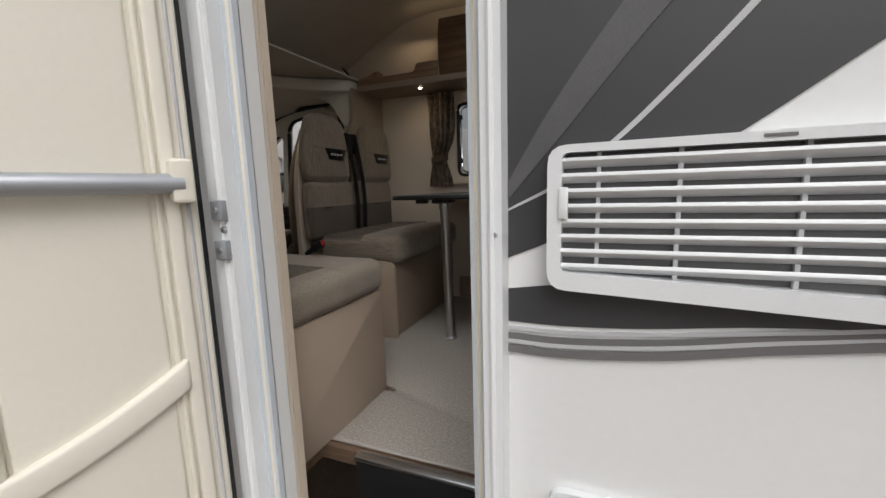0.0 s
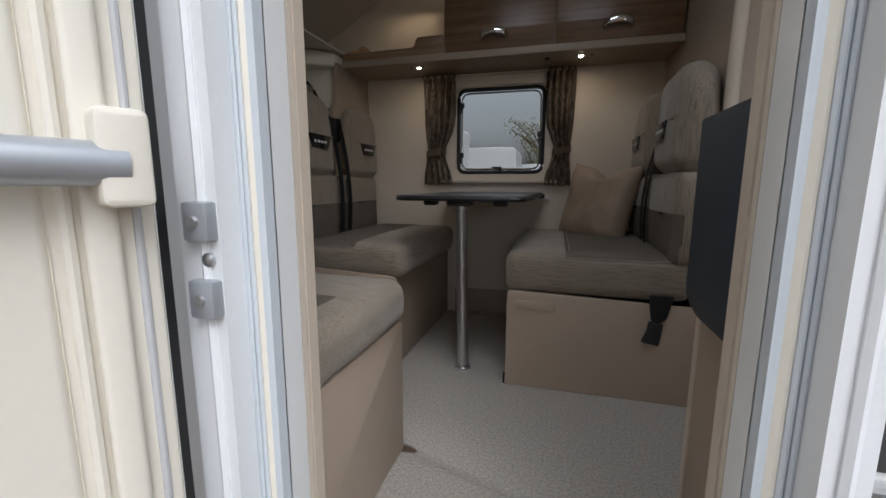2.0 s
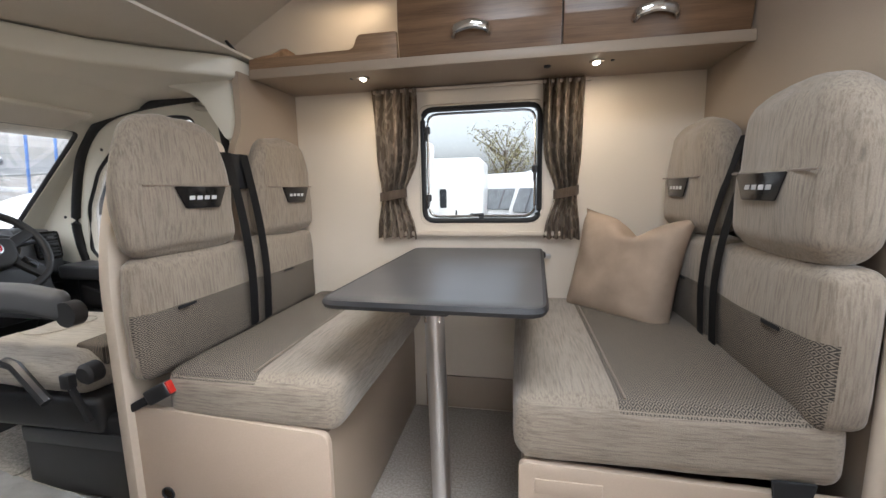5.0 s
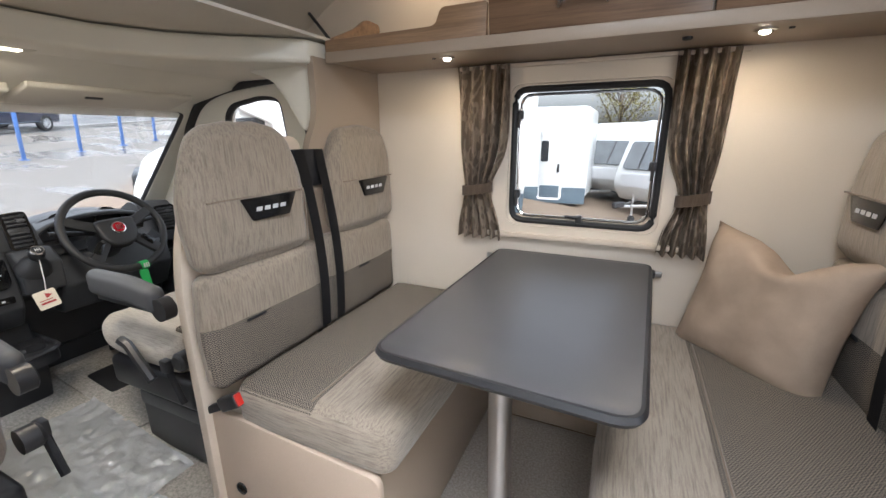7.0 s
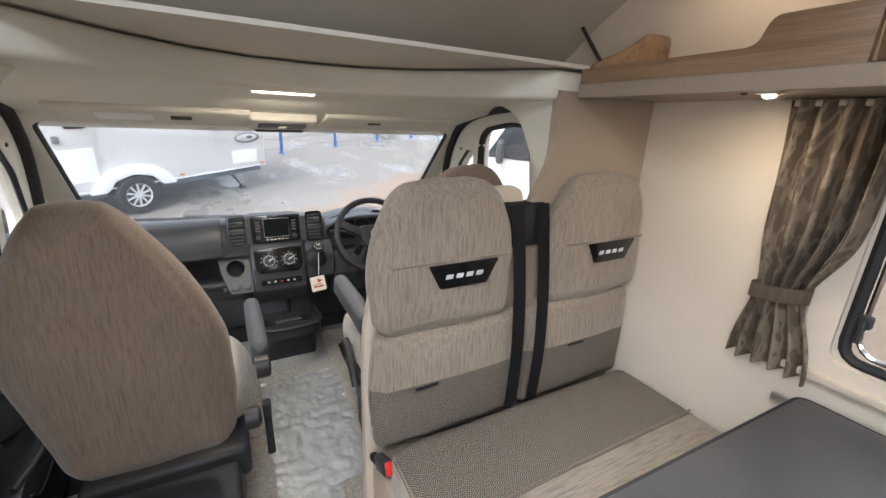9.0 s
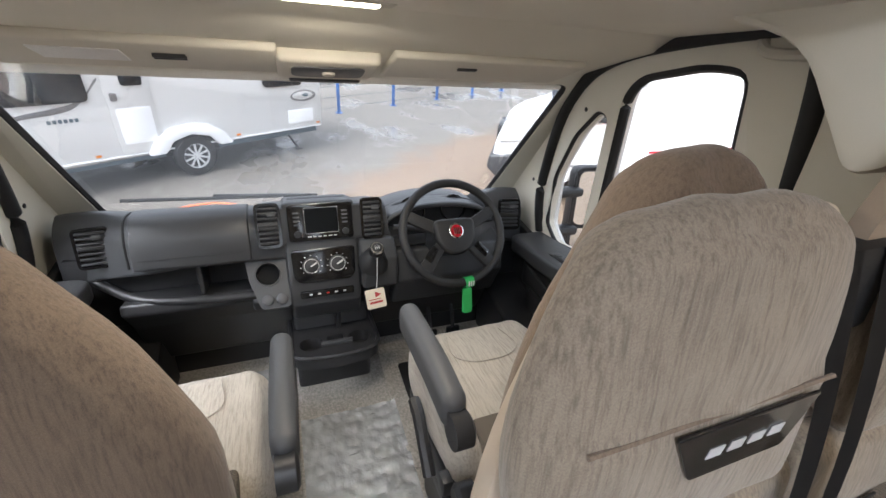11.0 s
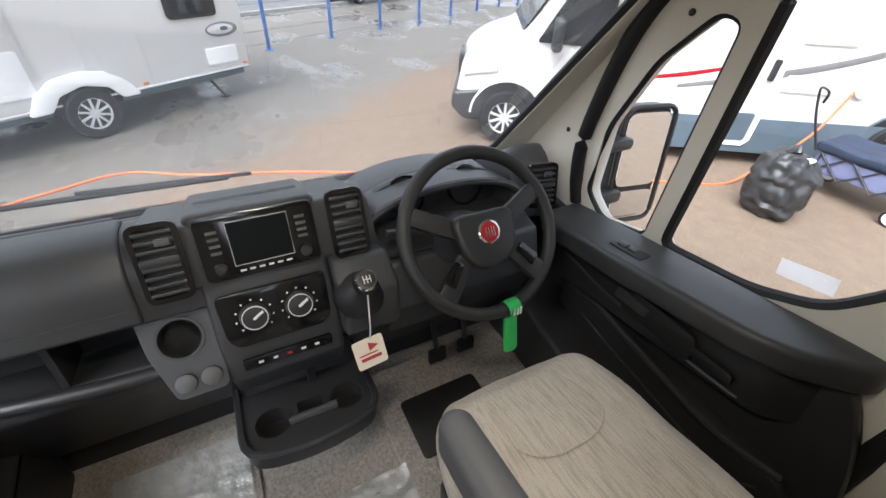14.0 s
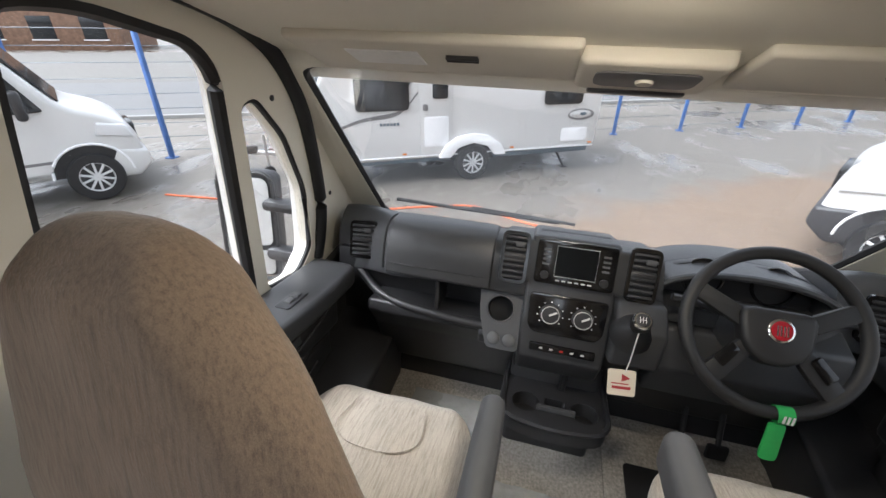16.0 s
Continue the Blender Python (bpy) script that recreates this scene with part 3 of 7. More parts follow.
part("tread", box(-0.37, 0.13, -1.12, -0.82, 0.58, 0.62, 0.012), "rubber", step)
part("riser", box(-0.37, 0.13, -0.822, -0.80, 0.58, 0.885, 0.004), "rubber", step)
part("nosing", box(-0.37, 0.13, -0.835, -0.795, 0.885, 0.9, 0.005), "alu", step, "brushed aluminium nosing")

# side walls


WIN = rect(-0.675, -0.135, 1.815, 2.335, 0.05)
setting("wall_offside", slab([[(-1.30, 0.55), (2.3, 0.55), (2.3, 3.0), (-2.3, 3.0), (-2.3, 2.46), (-1.30, 2.46)], WIN], XZ, IN, OUT), "wall", "cream wallboard side wall with a window", "wall")
DOOR = rounded([(-0.37, 0.56), (0.135, 0.56), (0.135, 2.62), (-0.37, 2.62)], 0.06)
# assumed kitchen window, out of view, added for a fill lamp
KITCHEN = rect(0.78, 1.52, 1.92, 2.40, 0.05)
setting("wall_nearside", slab([[(-1.30, 0.45), (2.3, 0.45), (2.3, 3.0), (-2.3, 3.0), (-2.3, 2.46), (-1.30, 2.46)], DOOR, KITCHEN], XZ, -OUT, -IN), "gelcoat", "white gelcoat outer side wall of the motorhome", "wall")
setting("wall_nearside_lining", slab([[(-1.30, 0.9), (2.3, 0.9), (2.3, 2.98), (-2.3, 2.98), (-2.3, 2.46), (-1.30, 2.46)], DOOR, KITCHEN], XZ, -IN + 0.002, -IN + 0.012), "wall", "cream wallboard lining beside the entrance", "wall")
# the rear window is assumed too and only holds fill light
setting("wall_rear", slab([rect(-IN, IN, 0.6, 3.0), rect(-0.5, 0.5, 1.9, 2.5, 0.06)], YZ, 2.26, 2.3), "wall", "cream rear wall with an added, unseen window opening", "wall")
setting("ceiling", prism([(-1.95, 2.485), (-1.80, 2.53), (-1.57, 2.69), (-1.24, 2.87), (-1.05, 2.95), (-0.85, 2.98), (-0.80, 2.98), (-0.80, 3.03), (-0.9, 3.03), (-1.3, 2.93), (-1.65, 2.74), (-2.0, 2.54)], XZ, -IN, IN), "ceiling", "grey fabric-lined ceiling sweeping down over the cab", "ceiling")
setting("ceiling_rear", slab([rect(-0.80, 2.3, -IN, IN), rect(-0.46, 0.16, -0.76, -0.14, 0.05), rect(1.22, 1.68, -0.53, -0.07, 0.05)], XY, 2.98, 3.03), "ceiling", "flat grey lined ceiling with two added rooflight openings", "ceiling")
# added rooflights, never in view, as openings for the overhead fill
for rx0, rx1, ry0, ry1 in ((-0.46, 0.16, -0.76, -0.14), (1.22, 1.68, -0.53, -0.07)):
    rl = thing("rooflight", ((rx0 + rx1) / 2, (ry0 + ry1) / 2, 2.98), "added clear domed rooflight, out of view, holding a fill lamp", "rooflight", "rooflights", "structure")
    g = part("dome", slab([rect(rx0, rx1, ry0, ry1, 0.05)], XY, 3.034, 3.038), "pane", rl)
    g.visible_shadow = False
    part("frame", slab([rect(rx0 - 0.03, rx1 + 0.03, ry0 - 0.03, ry1 + 0.03, 0.06), rect(rx0 + 0.005, rx1 - 0.005, ry0 + 0.005, ry1 - 0.005, 0.05)], XY, 2.965, 2.979), "white_plastic", rl)

# washroom block behind the rear bench
setting("wall_washroom_front", slab([rect(0.14, IN, FL, 2.98)], YZ, 0.505, 0.53), "laminate_dark", "mushroom laminate washroom panel behind the bench", "wall")
setting("wall_washroom_side", slab([rect(0.53, 2.26, FL, 2.98)], XZ, 0.125, 0.15), "laminate_dark", "mushroom laminate washroom side panel", "wall")
setting("trim_post", tube([(0.512, 0.128, FL), (0.512, 0.128, 2.15), (0.52, 0.14, 2.6), (0.52, 0.14, 2.97)], 0.022, 10), "edge", "rounded beige corner post trim", "trim")
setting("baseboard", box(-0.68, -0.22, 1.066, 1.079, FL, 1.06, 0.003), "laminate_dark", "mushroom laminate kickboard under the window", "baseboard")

# bulkhead panel between the front bench and the cab
setting("wall_bulkhead", slab([rounded([(0.70, FL, 0), (IN, FL, 0), (IN, 2.43, 0), (0.67, 2.43, 0), (0.67, 2.22, 0.08), (0.60, 2.12, 0.06), (0.60, 1.6, 0)], 0.0)], YZ, -1.318, -1.29), "laminate_dark", "mushroom laminate bulkhead panel beside the cab", "wall")

# ---- cab shell ----
def cab_side(sign):
    def to3d(u, v, w):
        lean = 0.985 - 0.16 * max(0.0, v - 1.6)
        return (u, CC + sign * (lean + w), v)
    return to3d


SIDE = [(-3.06, 0.62), (-1.30, 0.62), (-1.30, 2.46), (-2.42, 2.46), (-2.42, 2.25), (-3.03, 1.72)]
QUARTER = rounded([(-2.325, 1.605), (-2.50, 1.59), (-2.57, 1.67), (-2.50, 1.91), (-2.37, 2.10), (-2.24, 2.205), (-2.185, 2.185)], 0.035)
MAIN = rounded([(-2.275, 1.60), (-2.02, 1.60), (-1.87, 1.645), (-1.775, 1.76), (-1.74, 1.95), (-1.73, 2.33), (-1.85, 2.345), (-2.06, 2.315), (-2.125, 2.26)], 0.05)
def grown(loop, k=0.022):
    """The outline pushed outwards by k."""
    cx, cz = sum(p[0] for p in loop) / len(loop), sum(p[1] for p in loop) / len(loop)
    return [(x + k * (x - cx) / max(1e-6, math.hypot(x - cx, z - cz)), z + k * (z - cz) / max(1e-6, math.hypot(x - cx, z - cz))) for x, z in loop]


for sign, side in ((1, "offside"), (-1, "nearside")):
    f3 = cab_side(sign)
    setting("cab_side_" + side, slab([SIDE, QUARTER, MAIN], f3, 0.0, 0.05), "ivory", "ivory moulded cab door frame and pillars", "cab side")
    setting("cab_skin_" + side, slab([[(-3.06, 0.45), (-1.30, 0.45), (-1.30, 2.46), (-2.42, 2.46), (-2.42, 2.29), (-3.03, 1.76)], grown(QUARTER), grown(MAIN)], f3, 0.052, 0.08), "gelcoat", "white painted outer skin of the cab", "cab side")
    win = thing("door_window", f3(-2.0, 1.62, 0.03), "clear cab door window in a black rubber seal", "window", "cab windows", "structure")
    g = part("pane", slab([MAIN], f3, 0.028, 0.032), "pane", win)
    g.visible_shadow = False
    part("seal", tube([f3(u, v, 0.020) for u, v in MAIN], 0.019, 8, True), "rubber", win)
    q = thing("quarter_window", f3(-2.3, 1.62, 0.03), "small fixed quarter window with a black seal", "window", "cab windows", "structure")
    g = part("pane", slab([QUARTER], f3, 0.028, 0.032), "pane", q)
    g.visible_shadow = False
    part("seal", tube([f3(u, v, 0.012) for u, v in QUARTER], 0.010, 6, True), "rubber", q)
    bead = [f3(u, v, -0.006) for u, v in ((-2.60, 1.62), (-2.605, 1.72), (-2.58, 1.86), (-2.47, 2.10), (-2.37, 2.24), (-2.24, 2.335), (-2.05, 2.385), (-1.75, 2.41), (-1.62, 2.40), (-1.585, 2.3), (-1.60, 1.9), (-1.66, 1.6), (-1.70, 1.2))]
    setting("door_seal", tube(spline(bead, 5), 0.023, 10), "rubber", "black rubber cab door seal", "seal")
    for u, v in ((-2.42, 2.235), (-2.30, 2.20), (-2.66, 1.86), (-1.70, 1.55)):
        setting("trim_screw", lathe([(0.008, 0), (0.008, 0.003), (0.004, 0.005)], axis_m(f3(u, v, 0.0), (0, -sign, 0)), 10), "dash_black", "small dark trim screw", "screw")

# windscreen in its sloping frame
def screen3(u, v, w):
    k = (v - 0.0)
    bow = 0.10 * (1 - ((u - CC) / 0.95) ** 2)
    return (-2.95 - bow * (1 - 0.5 * k) + 0.62 * k - 0.69 * w, u, 1.735 + 0.575 * k + 0.72 * w)


GLASS = rounded([(CC - 0.85, -0.07, 0.12), (CC, -0.15, 0.3), (CC + 0.85, -0.07, 0.12), (CC + 0.83, 0.985, 0.06), (CC - 0.83, 0.985, 0.06)], 0.08, 6)
wide = [(CC - 0.96, -0.22), (CC + 0.96, -0.22), (CC + 0.96, 1.12), (CC - 0.96, 1.12)]
FRAME_HOLE = GLASS
setting("windscreen_frame", slab([wide, FRAME_HOLE], screen3, -0.03, -0.006), "ivory", "ivory A-pillar trim round the windscreen", "trim")
ws = thing("windscreen", screen3(CC, 0.0, 0.0), "large raked windscreen with a black edge", "windscreen", "", "structure")
g = part("pane", slab([GLASS], screen3, -0.004, 0.0), "pane_wet", ws)
g.visible_shadow = False
part("seal", tube([screen3(u, v, -0.014) for u, v in GLASS], 0.013, 6, True), "rubber", ws)

setting("windscreen_cowl", slab([[(CC - 0.955, -0.22), (CC + 0.955, -0.22), (CC + 0.92, -0.02), (CC + 0.80, 0.0), (CC + 0.5, -0.045), (CC + 0.2, -0.075), (CC - 0.2, -0.075), (CC - 0.5, -0.045), (CC - 0.80, 0.0), (CC - 0.92, -0.02)]], screen3, -0.042, -0.033), "rubber", "black lower edge of the windscreen", "trim")

# header over the windscreen: ivory moulding, shelf and visors
setting("header_trim", prism([(-2.50, 2.255), (-2.40, 2.278), (-2.36, 2.30), (-2.12, 2.352), (-2.00, 2.372), (-1.93, 2.404), (-1.80, 2.412), (-1.80, 2.48), (-2.55, 2.48)], XZ, CC - 0.98, CC + 0.98, 0.01), "ivory", "ivory moulded header over the windscreen", "trim")
half = [(-1.735, 0.0), (-1.72, 0.16), (-1.63, 0.32), (-1.50, 0.44), (-1.36, 0.54), (-1.30, 0.59)]
plan = [(x, CC + y) for x, y in half] + [(-1.29, 1.06), (-2.2, 1.06), (-2.2, -0.92), (-1.29, -0.92)] + [(x, CC - y) for x, y in half[::-1]][:-1]
setting("header_shelf", prism(plan, XY, 2.405, 2.485, 0.016, 3), "ivory", "ivory curved shelf edge under the sloping ceiling", "trim")
for sign in (1, -1):
    y0, y1 = sorted((CC + sign * 0.62, CC + sign * 1.02))
    setting("pillar_trim", prism(rounded([(-1.63, 2.42), (-1.325, 2.42), (-1.325, 2.20, 0.02), (-1.38, 2.17, 0.05), (-1.50, 2.36, 0.1), (-1.63, 2.40)], 0.01), XZ, y0, y1, 0.012), "ivory", "ivory moulded pillar trim behind the cab door", "trim")
    visor = thing("sun_visor", (-2.27, CC + sign * 0.45, 2.26), "ivory cloth-covered sun visor folded up", "sun visor", "cab visors")
    vy = sorted((CC + sign * 0.14, CC + sign * 0.74))
    vm = Matrix.Translation((-2.24, 0, 2.318)) @ Matrix.Rotation(radians(-14), 4, "Y")
    part("panel", box(-0.10, 0.10, vy[0], vy[1], -0.014, 0.010, 0.01, 3), "ivory_dim", visor, m=vm)
    part("clip", box(0.02, 0.035, CC + sign * 0.34, CC + sign * 0.40, -0.020, -0.010, 0.003), "dash_black", visor, m=vm)
    if sign < 0:
        part("warning_label", box(-0.03, 0.05, CC - 0.62, CC - 0.46, -0.0165, -0.0135), "white_ink", visor, "white sticker with faint coloured marks", m=vm)
    hb = thing("grab_handle", (-1.62, CC + sign * 0.86, 2.39), "ivory moulded grab handle", "handle", "cab handles")
    part("grip", tube(spline([(-1.72, CC + sign * 0.86, 2.40), (-1.70, CC + sign * 0.85, 2.365), (-1.62, CC + sign * 0.845, 2.355), (-1.54, CC + sign * 0.85, 2.365), (-1.52, CC + sign * 0.86, 2.40)], 5), 0.012, 8), "ivory_dim", hb)
con = thing("overhead_console", (-2.30, 0.055, 2.27), "grey overhead lamp console above the windscreen", "console")
cm = Matrix.Translation((-2.27, 0.055, 2.318)) @ Matrix.Rotation(radians(-13), 4, "Y")
part("housing", box(-0.10, 0.09, -0.13, 0.13, -0.03, 0.02, 0.014, 3), "ivory_dim", con, m=cm)
part("lens", prism(rect(-0.05, 0.05, -0.095, 0.095, 0.03), XY, -0.034, -0.026, 0.003), "grey_arm", con, "grey lamp lens", m=cm)
part("switch", lathe([(0.018, 0), (0.016, 0.006)], axis_m((0, 0, -0.034), (0, 0, -1)), 14), "ivory_dim", con, m=cm)
part("lower_edge", box(-0.112, -0.085, -0.10, 0.10, -0.036, -0.012, 0.006), "dash_black", con, "black plastic lip", m=cm)
led = thing("cab_led_lamp", (-1.87, 0.016, 2.395), "slim lit LED strip lamp under the header", "lamp")
part("housing", box(-1.895, -1.85, -0.11, 0.142, 2.402, 2.414, 0.004), "ivory_dim", led)
part("diffuser", box(-1.885, -1.86, -0.08, 0.112, 2.398, 2.406, 0.003), "lamp_strip", led, "glowing diffuser")

# cab floor and closing parts
setting("trim_footwell", slab([rect(-0.93, 1.07, FL, 1.50)], YZ, -2.78, -2.74), "dash_black", "black moulded footwell panel under the dashboard", "trim")
for y0, y1 in ((-0.93, -0.60), (0.80, 1.07)):
    setting("trim_wheel_box", prism(rounded([(-2.74, FL), (-2.02, FL), (-2.06, 1.06, 0.06), (-2.30, 1.22, 0.1), (-2.74, 1.34)], 0.01), XZ, y0, y1, 0.02, 3), "dash_black", "black moulded wheel box beside the footwell", "trim")
setting("cab_floor", prism([(-3.1, FL + 0.05), (-1.36, FL - 0.06), (-1.36, FL - 0.006), (-1.72, FL - 0.006), (-3.1, FL + 0.227)], XZ, -0.93, 1.07), "carpet_dark", "charcoal carpet of the cab floor", "floor")
setting("firewall", slab([rect(-0.95, 1.08, 0.6, 1.56)], YZ, -3.12, -3.08), "rubber", "black firewall behind the dashboard", "wall")
bonnet = [(-3.10, 1.50), (-3.2, 1.38), (-3.5, 1.20), (-3.72, 0.98), (-3.8, 0.8), (-3.78, 0.4), (-2.9, 0.4)]
setting("bonnet", prism(bonnet, XZ, CC - 0.95, CC + 0.95, 0.05, 3), "gelcoat", "white painted bonnet and nose of the motorhome", "bonnet")
setting("cab_roof", slab([rect(-2.55, -1.28, -1.1, 1.1)], XY, 2.49, 2.50), "ceiling", "roof lining above the header shelf", "ceiling")

# ---- outside of the entrance: frame, door leaf, decals, vent ----
frame_ob = thing("door_frame_1", (-0.12, -1.12, 0.56), "white moulded entrance door frame with rubber seal and latches", "door frame", "", "structure")
FR_OUT = rounded([(-0.460, 0.50), (0.20, 0.50), (0.20, 2.70), (-0.460, 2.70)], 0.09)
FR_MID = rounded([(-0.405, 0.54), (0.165, 0.54), (0.165, 2.65), (-0.405, 2.65)], 0.07)
part("outer_frame", slab([FR_OUT, FR_MID], XZ, -OUT - 0.048, -OUT - 0.001), "white_plastic", frame_ob)
part("step_frame", slab([rounded([(-0.409, 0.536), (0.169, 0.536), (0.169, 2.654), (-0.409, 2.654)], 0.07), DOOR], XZ, -OUT - 0.016, -OUT + 0.002), "frame_white", frame_ob, "bluish white inner rebate")
part("rib", tube([(u, -OUT - 0.048, v) for u, v in rounded([(-0.425, 0.52), (0.182, 0.52), (0.182, 2.675), (-0.425, 2.675)], 0.08)], 0.006, 6, True), "white_plastic", frame_ob)
for k in (-0.398, -0.391, 0.155, 0.162):
    part("rebate_rib", tube([(k, -OUT - 0.017, 0.62), (k, -OUT - 0.017, 2.58)], 0.003, 6), "frame_white", frame_ob)
part("rubber_seal", tube([(u, -OUT - 0.010, v) for u, v in rounded([(-0.385, 0.56), (0.148, 0.56), (0.148, 2.635), (-0.385, 2.635)], 0.06)], 0.009, 6, True), "cream_gelcoat", frame_ob, "cream rubber door seal")
part("inner_lip", slab([rounded([(-0.40, 0.53), (0.17, 0.53), (0.17, 2.66), (-0.40, 2.66)], 0.06), rounded([(-0.368, 0.565), (0.133, 0.565), (0.133, 2.618), (-0.368, 2.618)], 0.055)], XZ, -1.066, -1.045), "edge", frame_ob, "beige inner door surround")
for z in (1.705, 1.618):
    pl = part("latch_plate", box(-0.440, -0.406, -1.184, -1.167, z - 0.022, z + 0.022, 0.004), "alu_grey", frame_ob, "small grey latch plate")
    part("screw", lathe([(0.007, 0), (0.006, 0.004)], axis_m((-0.423, -1.184, z), (0, -1, 0)), 10), "alu", pl)
part("bolt", lathe([(0.008, 0), (0.008, 0.006), (0.005, 0.008)], axis_m((-0.420, -1.167, 1.662), (0, -1, 0)), 12), "alu", frame_ob)
part("rivet", lathe([(0.005, 0), (0.004, 0.003)], axis_m((0.188, -1.168, 1.66), (0, -1, 0)), 10), "alu", frame_ob)

def swoosh(a, b, n=14):
    """An outline between two curves given as points."""
    up = [(p.x, p.z) for p in spline([(x, 0, z) for x, z in a], n)]
    dn = [(p.x, p.z) for p in spline([(x, 0, z) for x, z in b], n)]
    return up + dn[::-1]


# the door leaf swings out on its front edge
LEAF = Matrix.Translation((-0.446, -1.205, 0.0)) @ Matrix.Rotation(radians(-116), 4, "Z")
door = thing("door_1", (-0.435, -1.172, 0.56), "cream moulded entrance door, open, with silver pull bar", "door", "", "structure")
def leaf(bm, name, mat, label="", parent=None):
    return part(name, bm, mat, parent or door, label, m=LEAF)


leaf(slab([rect(0.0, 0.56, 0.56, 2.64, 0.05)], XZ, -0.045, -0.004), "outer_skin", "gelcoat", "white outer skin")
leaf(prism(rect(0.004, 0.556, 0.565, 2.635, 0.05), XZ, -0.003, 0.014, 0.006), "inner_moulding", "cream_gelcoat")
leaf(tube([(0.0, -0.02, 0.58), (0.0, -0.02, 2.62)], 0.013, 6), "edge_seal", "rubber", "black rubber edge seal")
leaf(prism(rounded([(0.035, 0.6), (0.062, 0.6), (0.062, 2.6), (0.035, 2.6)], 0.01), XZ, 0.010, 0.026, 0.006, 3), "side_rib", "cream_gelcoat")
leaf(prism(rounded([(0.085, 0.64), (0.33, 0.64), (0.33, 2.55), (0.085, 2.55)], 0.03), XZ, 0.008, 0.0185, 0.008, 4), "field_panel", "cream_gelcoat")
leaf(prism(rounded([(0.375, 0.62), (0.53, 0.62), (0.53, 2.58), (0.375, 2.58), (0.375, 1.85)], 0.02), XZ, 0.008, 0.030, 0.010, 3), "beige_panel", "cream_dark", "beige textured panel")
leaf(prism(rounded([(0.335, 0.62), (0.368, 0.62), (0.368, 2.58), (0.335, 2.58)], 0.01), XZ, 0.010, 0.027, 0.012, 4), "column_rib", "cream_gelcoat")
leaf(tube([(0.072, 0.016, 0.62), (0.072, 0.016, 2.58)], 0.006, 8), "side_bead", "cream_gelcoat")
leaf(tube([(0.020, 0.014, 0.60), (0.020, 0.014, 2.60)], 0.004, 8), "grey_gasket", "decal_light", "thin grey gasket line")
leaf(prism(swoosh([(0.055, 1.405), (0.13, 1.360), (0.22, 1.315), (0.31, 1.280), (0.375, 1.262)], [(0.055, 1.335), (0.13, 1.292), (0.22, 1.250), (0.31, 1.216), (0.375, 1.198)], 4), XZ, 0.008, 0.034, 0.010, 3), "ledge", "cream_gelcoat")
leaf(prism(rounded([(0.012, 1.725), (0.052, 1.725), (0.052, 1.81), (0.012, 1.81)], 0.008), XZ, 0.012, 0.060, 0.006, 2), "bar_bracket", "cream_gelcoat")
leaf(tube(spline([(0.03, 0.046, 1.762), (0.2, 0.05, 1.764), (0.33, 0.05, 1.767), (0.38, 0.052, 1.782), (0.435, 0.05, 1.85), (0.52, 0.035, 1.975)], 6), 0.0175, 12, flat=1.1), "pull_bar", "alu_grey", "silver grey pull bar")

# decals on the outer wall, a few millimetres proud
def decal(name, pts, mat, lift, label):
    setting(name, slab([pts], XZ, -OUT - lift, -OUT - lift + 0.0015), mat, label, "decal")


decal("decal_upper", swoosh([(0.20, 1.80), (0.20, 2.1), (0.20, 2.45), (0.21, 2.70), (0.6, 2.85), (1.0, 2.95)], [(0.20, 1.615), (0.30, 1.66), (0.46, 1.76), (0.62, 1.87), (0.95, 2.12), (1.5, 2.6)]), "decal", 0.003, "charcoal swooping vinyl decal on the white wall")
decal("decal_band", swoosh([(0.20, 1.745), (0.27, 1.86), (0.36, 1.985), (0.5, 2.16), (0.65, 2.4)], [(0.20, 1.715), (0.29, 1.82), (0.39, 1.94), (0.545, 2.12), (0.72, 2.4)]), "decal_soft", 0.005, "mid grey stripe in the decal")
decal("decal_line", swoosh([(0.20, 1.70), (0.30, 1.755), (0.42, 1.86), (0.6, 2.06), (0.8, 2.35)], [(0.20, 1.696), (0.30, 1.748), (0.425, 1.853), (0.607, 2.053), (0.81, 2.35)]), "decal_light", 0.005, "thin silver line in the decal")
decal("decal_lower", swoosh([(0.20, 1.56), (0.30, 1.572), (0.42, 1.57), (0.6, 1.548), (0.9, 1.56), (1.6, 1.60)], [(0.20, 1.50), (0.30, 1.50), (0.42, 1.508), (0.6, 1.528), (0.9, 1.545), (1.6, 1.59)]), "decal", 0.003, "charcoal lower swoosh decal")
for k, (mat, dz) in enumerate((("decal_light", 0.0), ("decal_mid", 0.012), ("decal_light", 0.024), ("decal_mid", 0.034))):
    top = [(0.20, 1.492 - dz), (0.30, 1.492 - dz), (0.45, 1.505 - dz * 0.9), (0.62, 1.527 - dz * 0.6), (0.9, 1.56 - dz * 0.5), (1.6, 1.62 - dz)]
    thick = 0.007 if mat == "decal_light" else 0.014
    decal("decal_pinstripe", swoosh(top, [(x, z - thick) for x, z in top]), mat, 0.004 + 0.001 * k, "thin curved stripe under the decal")

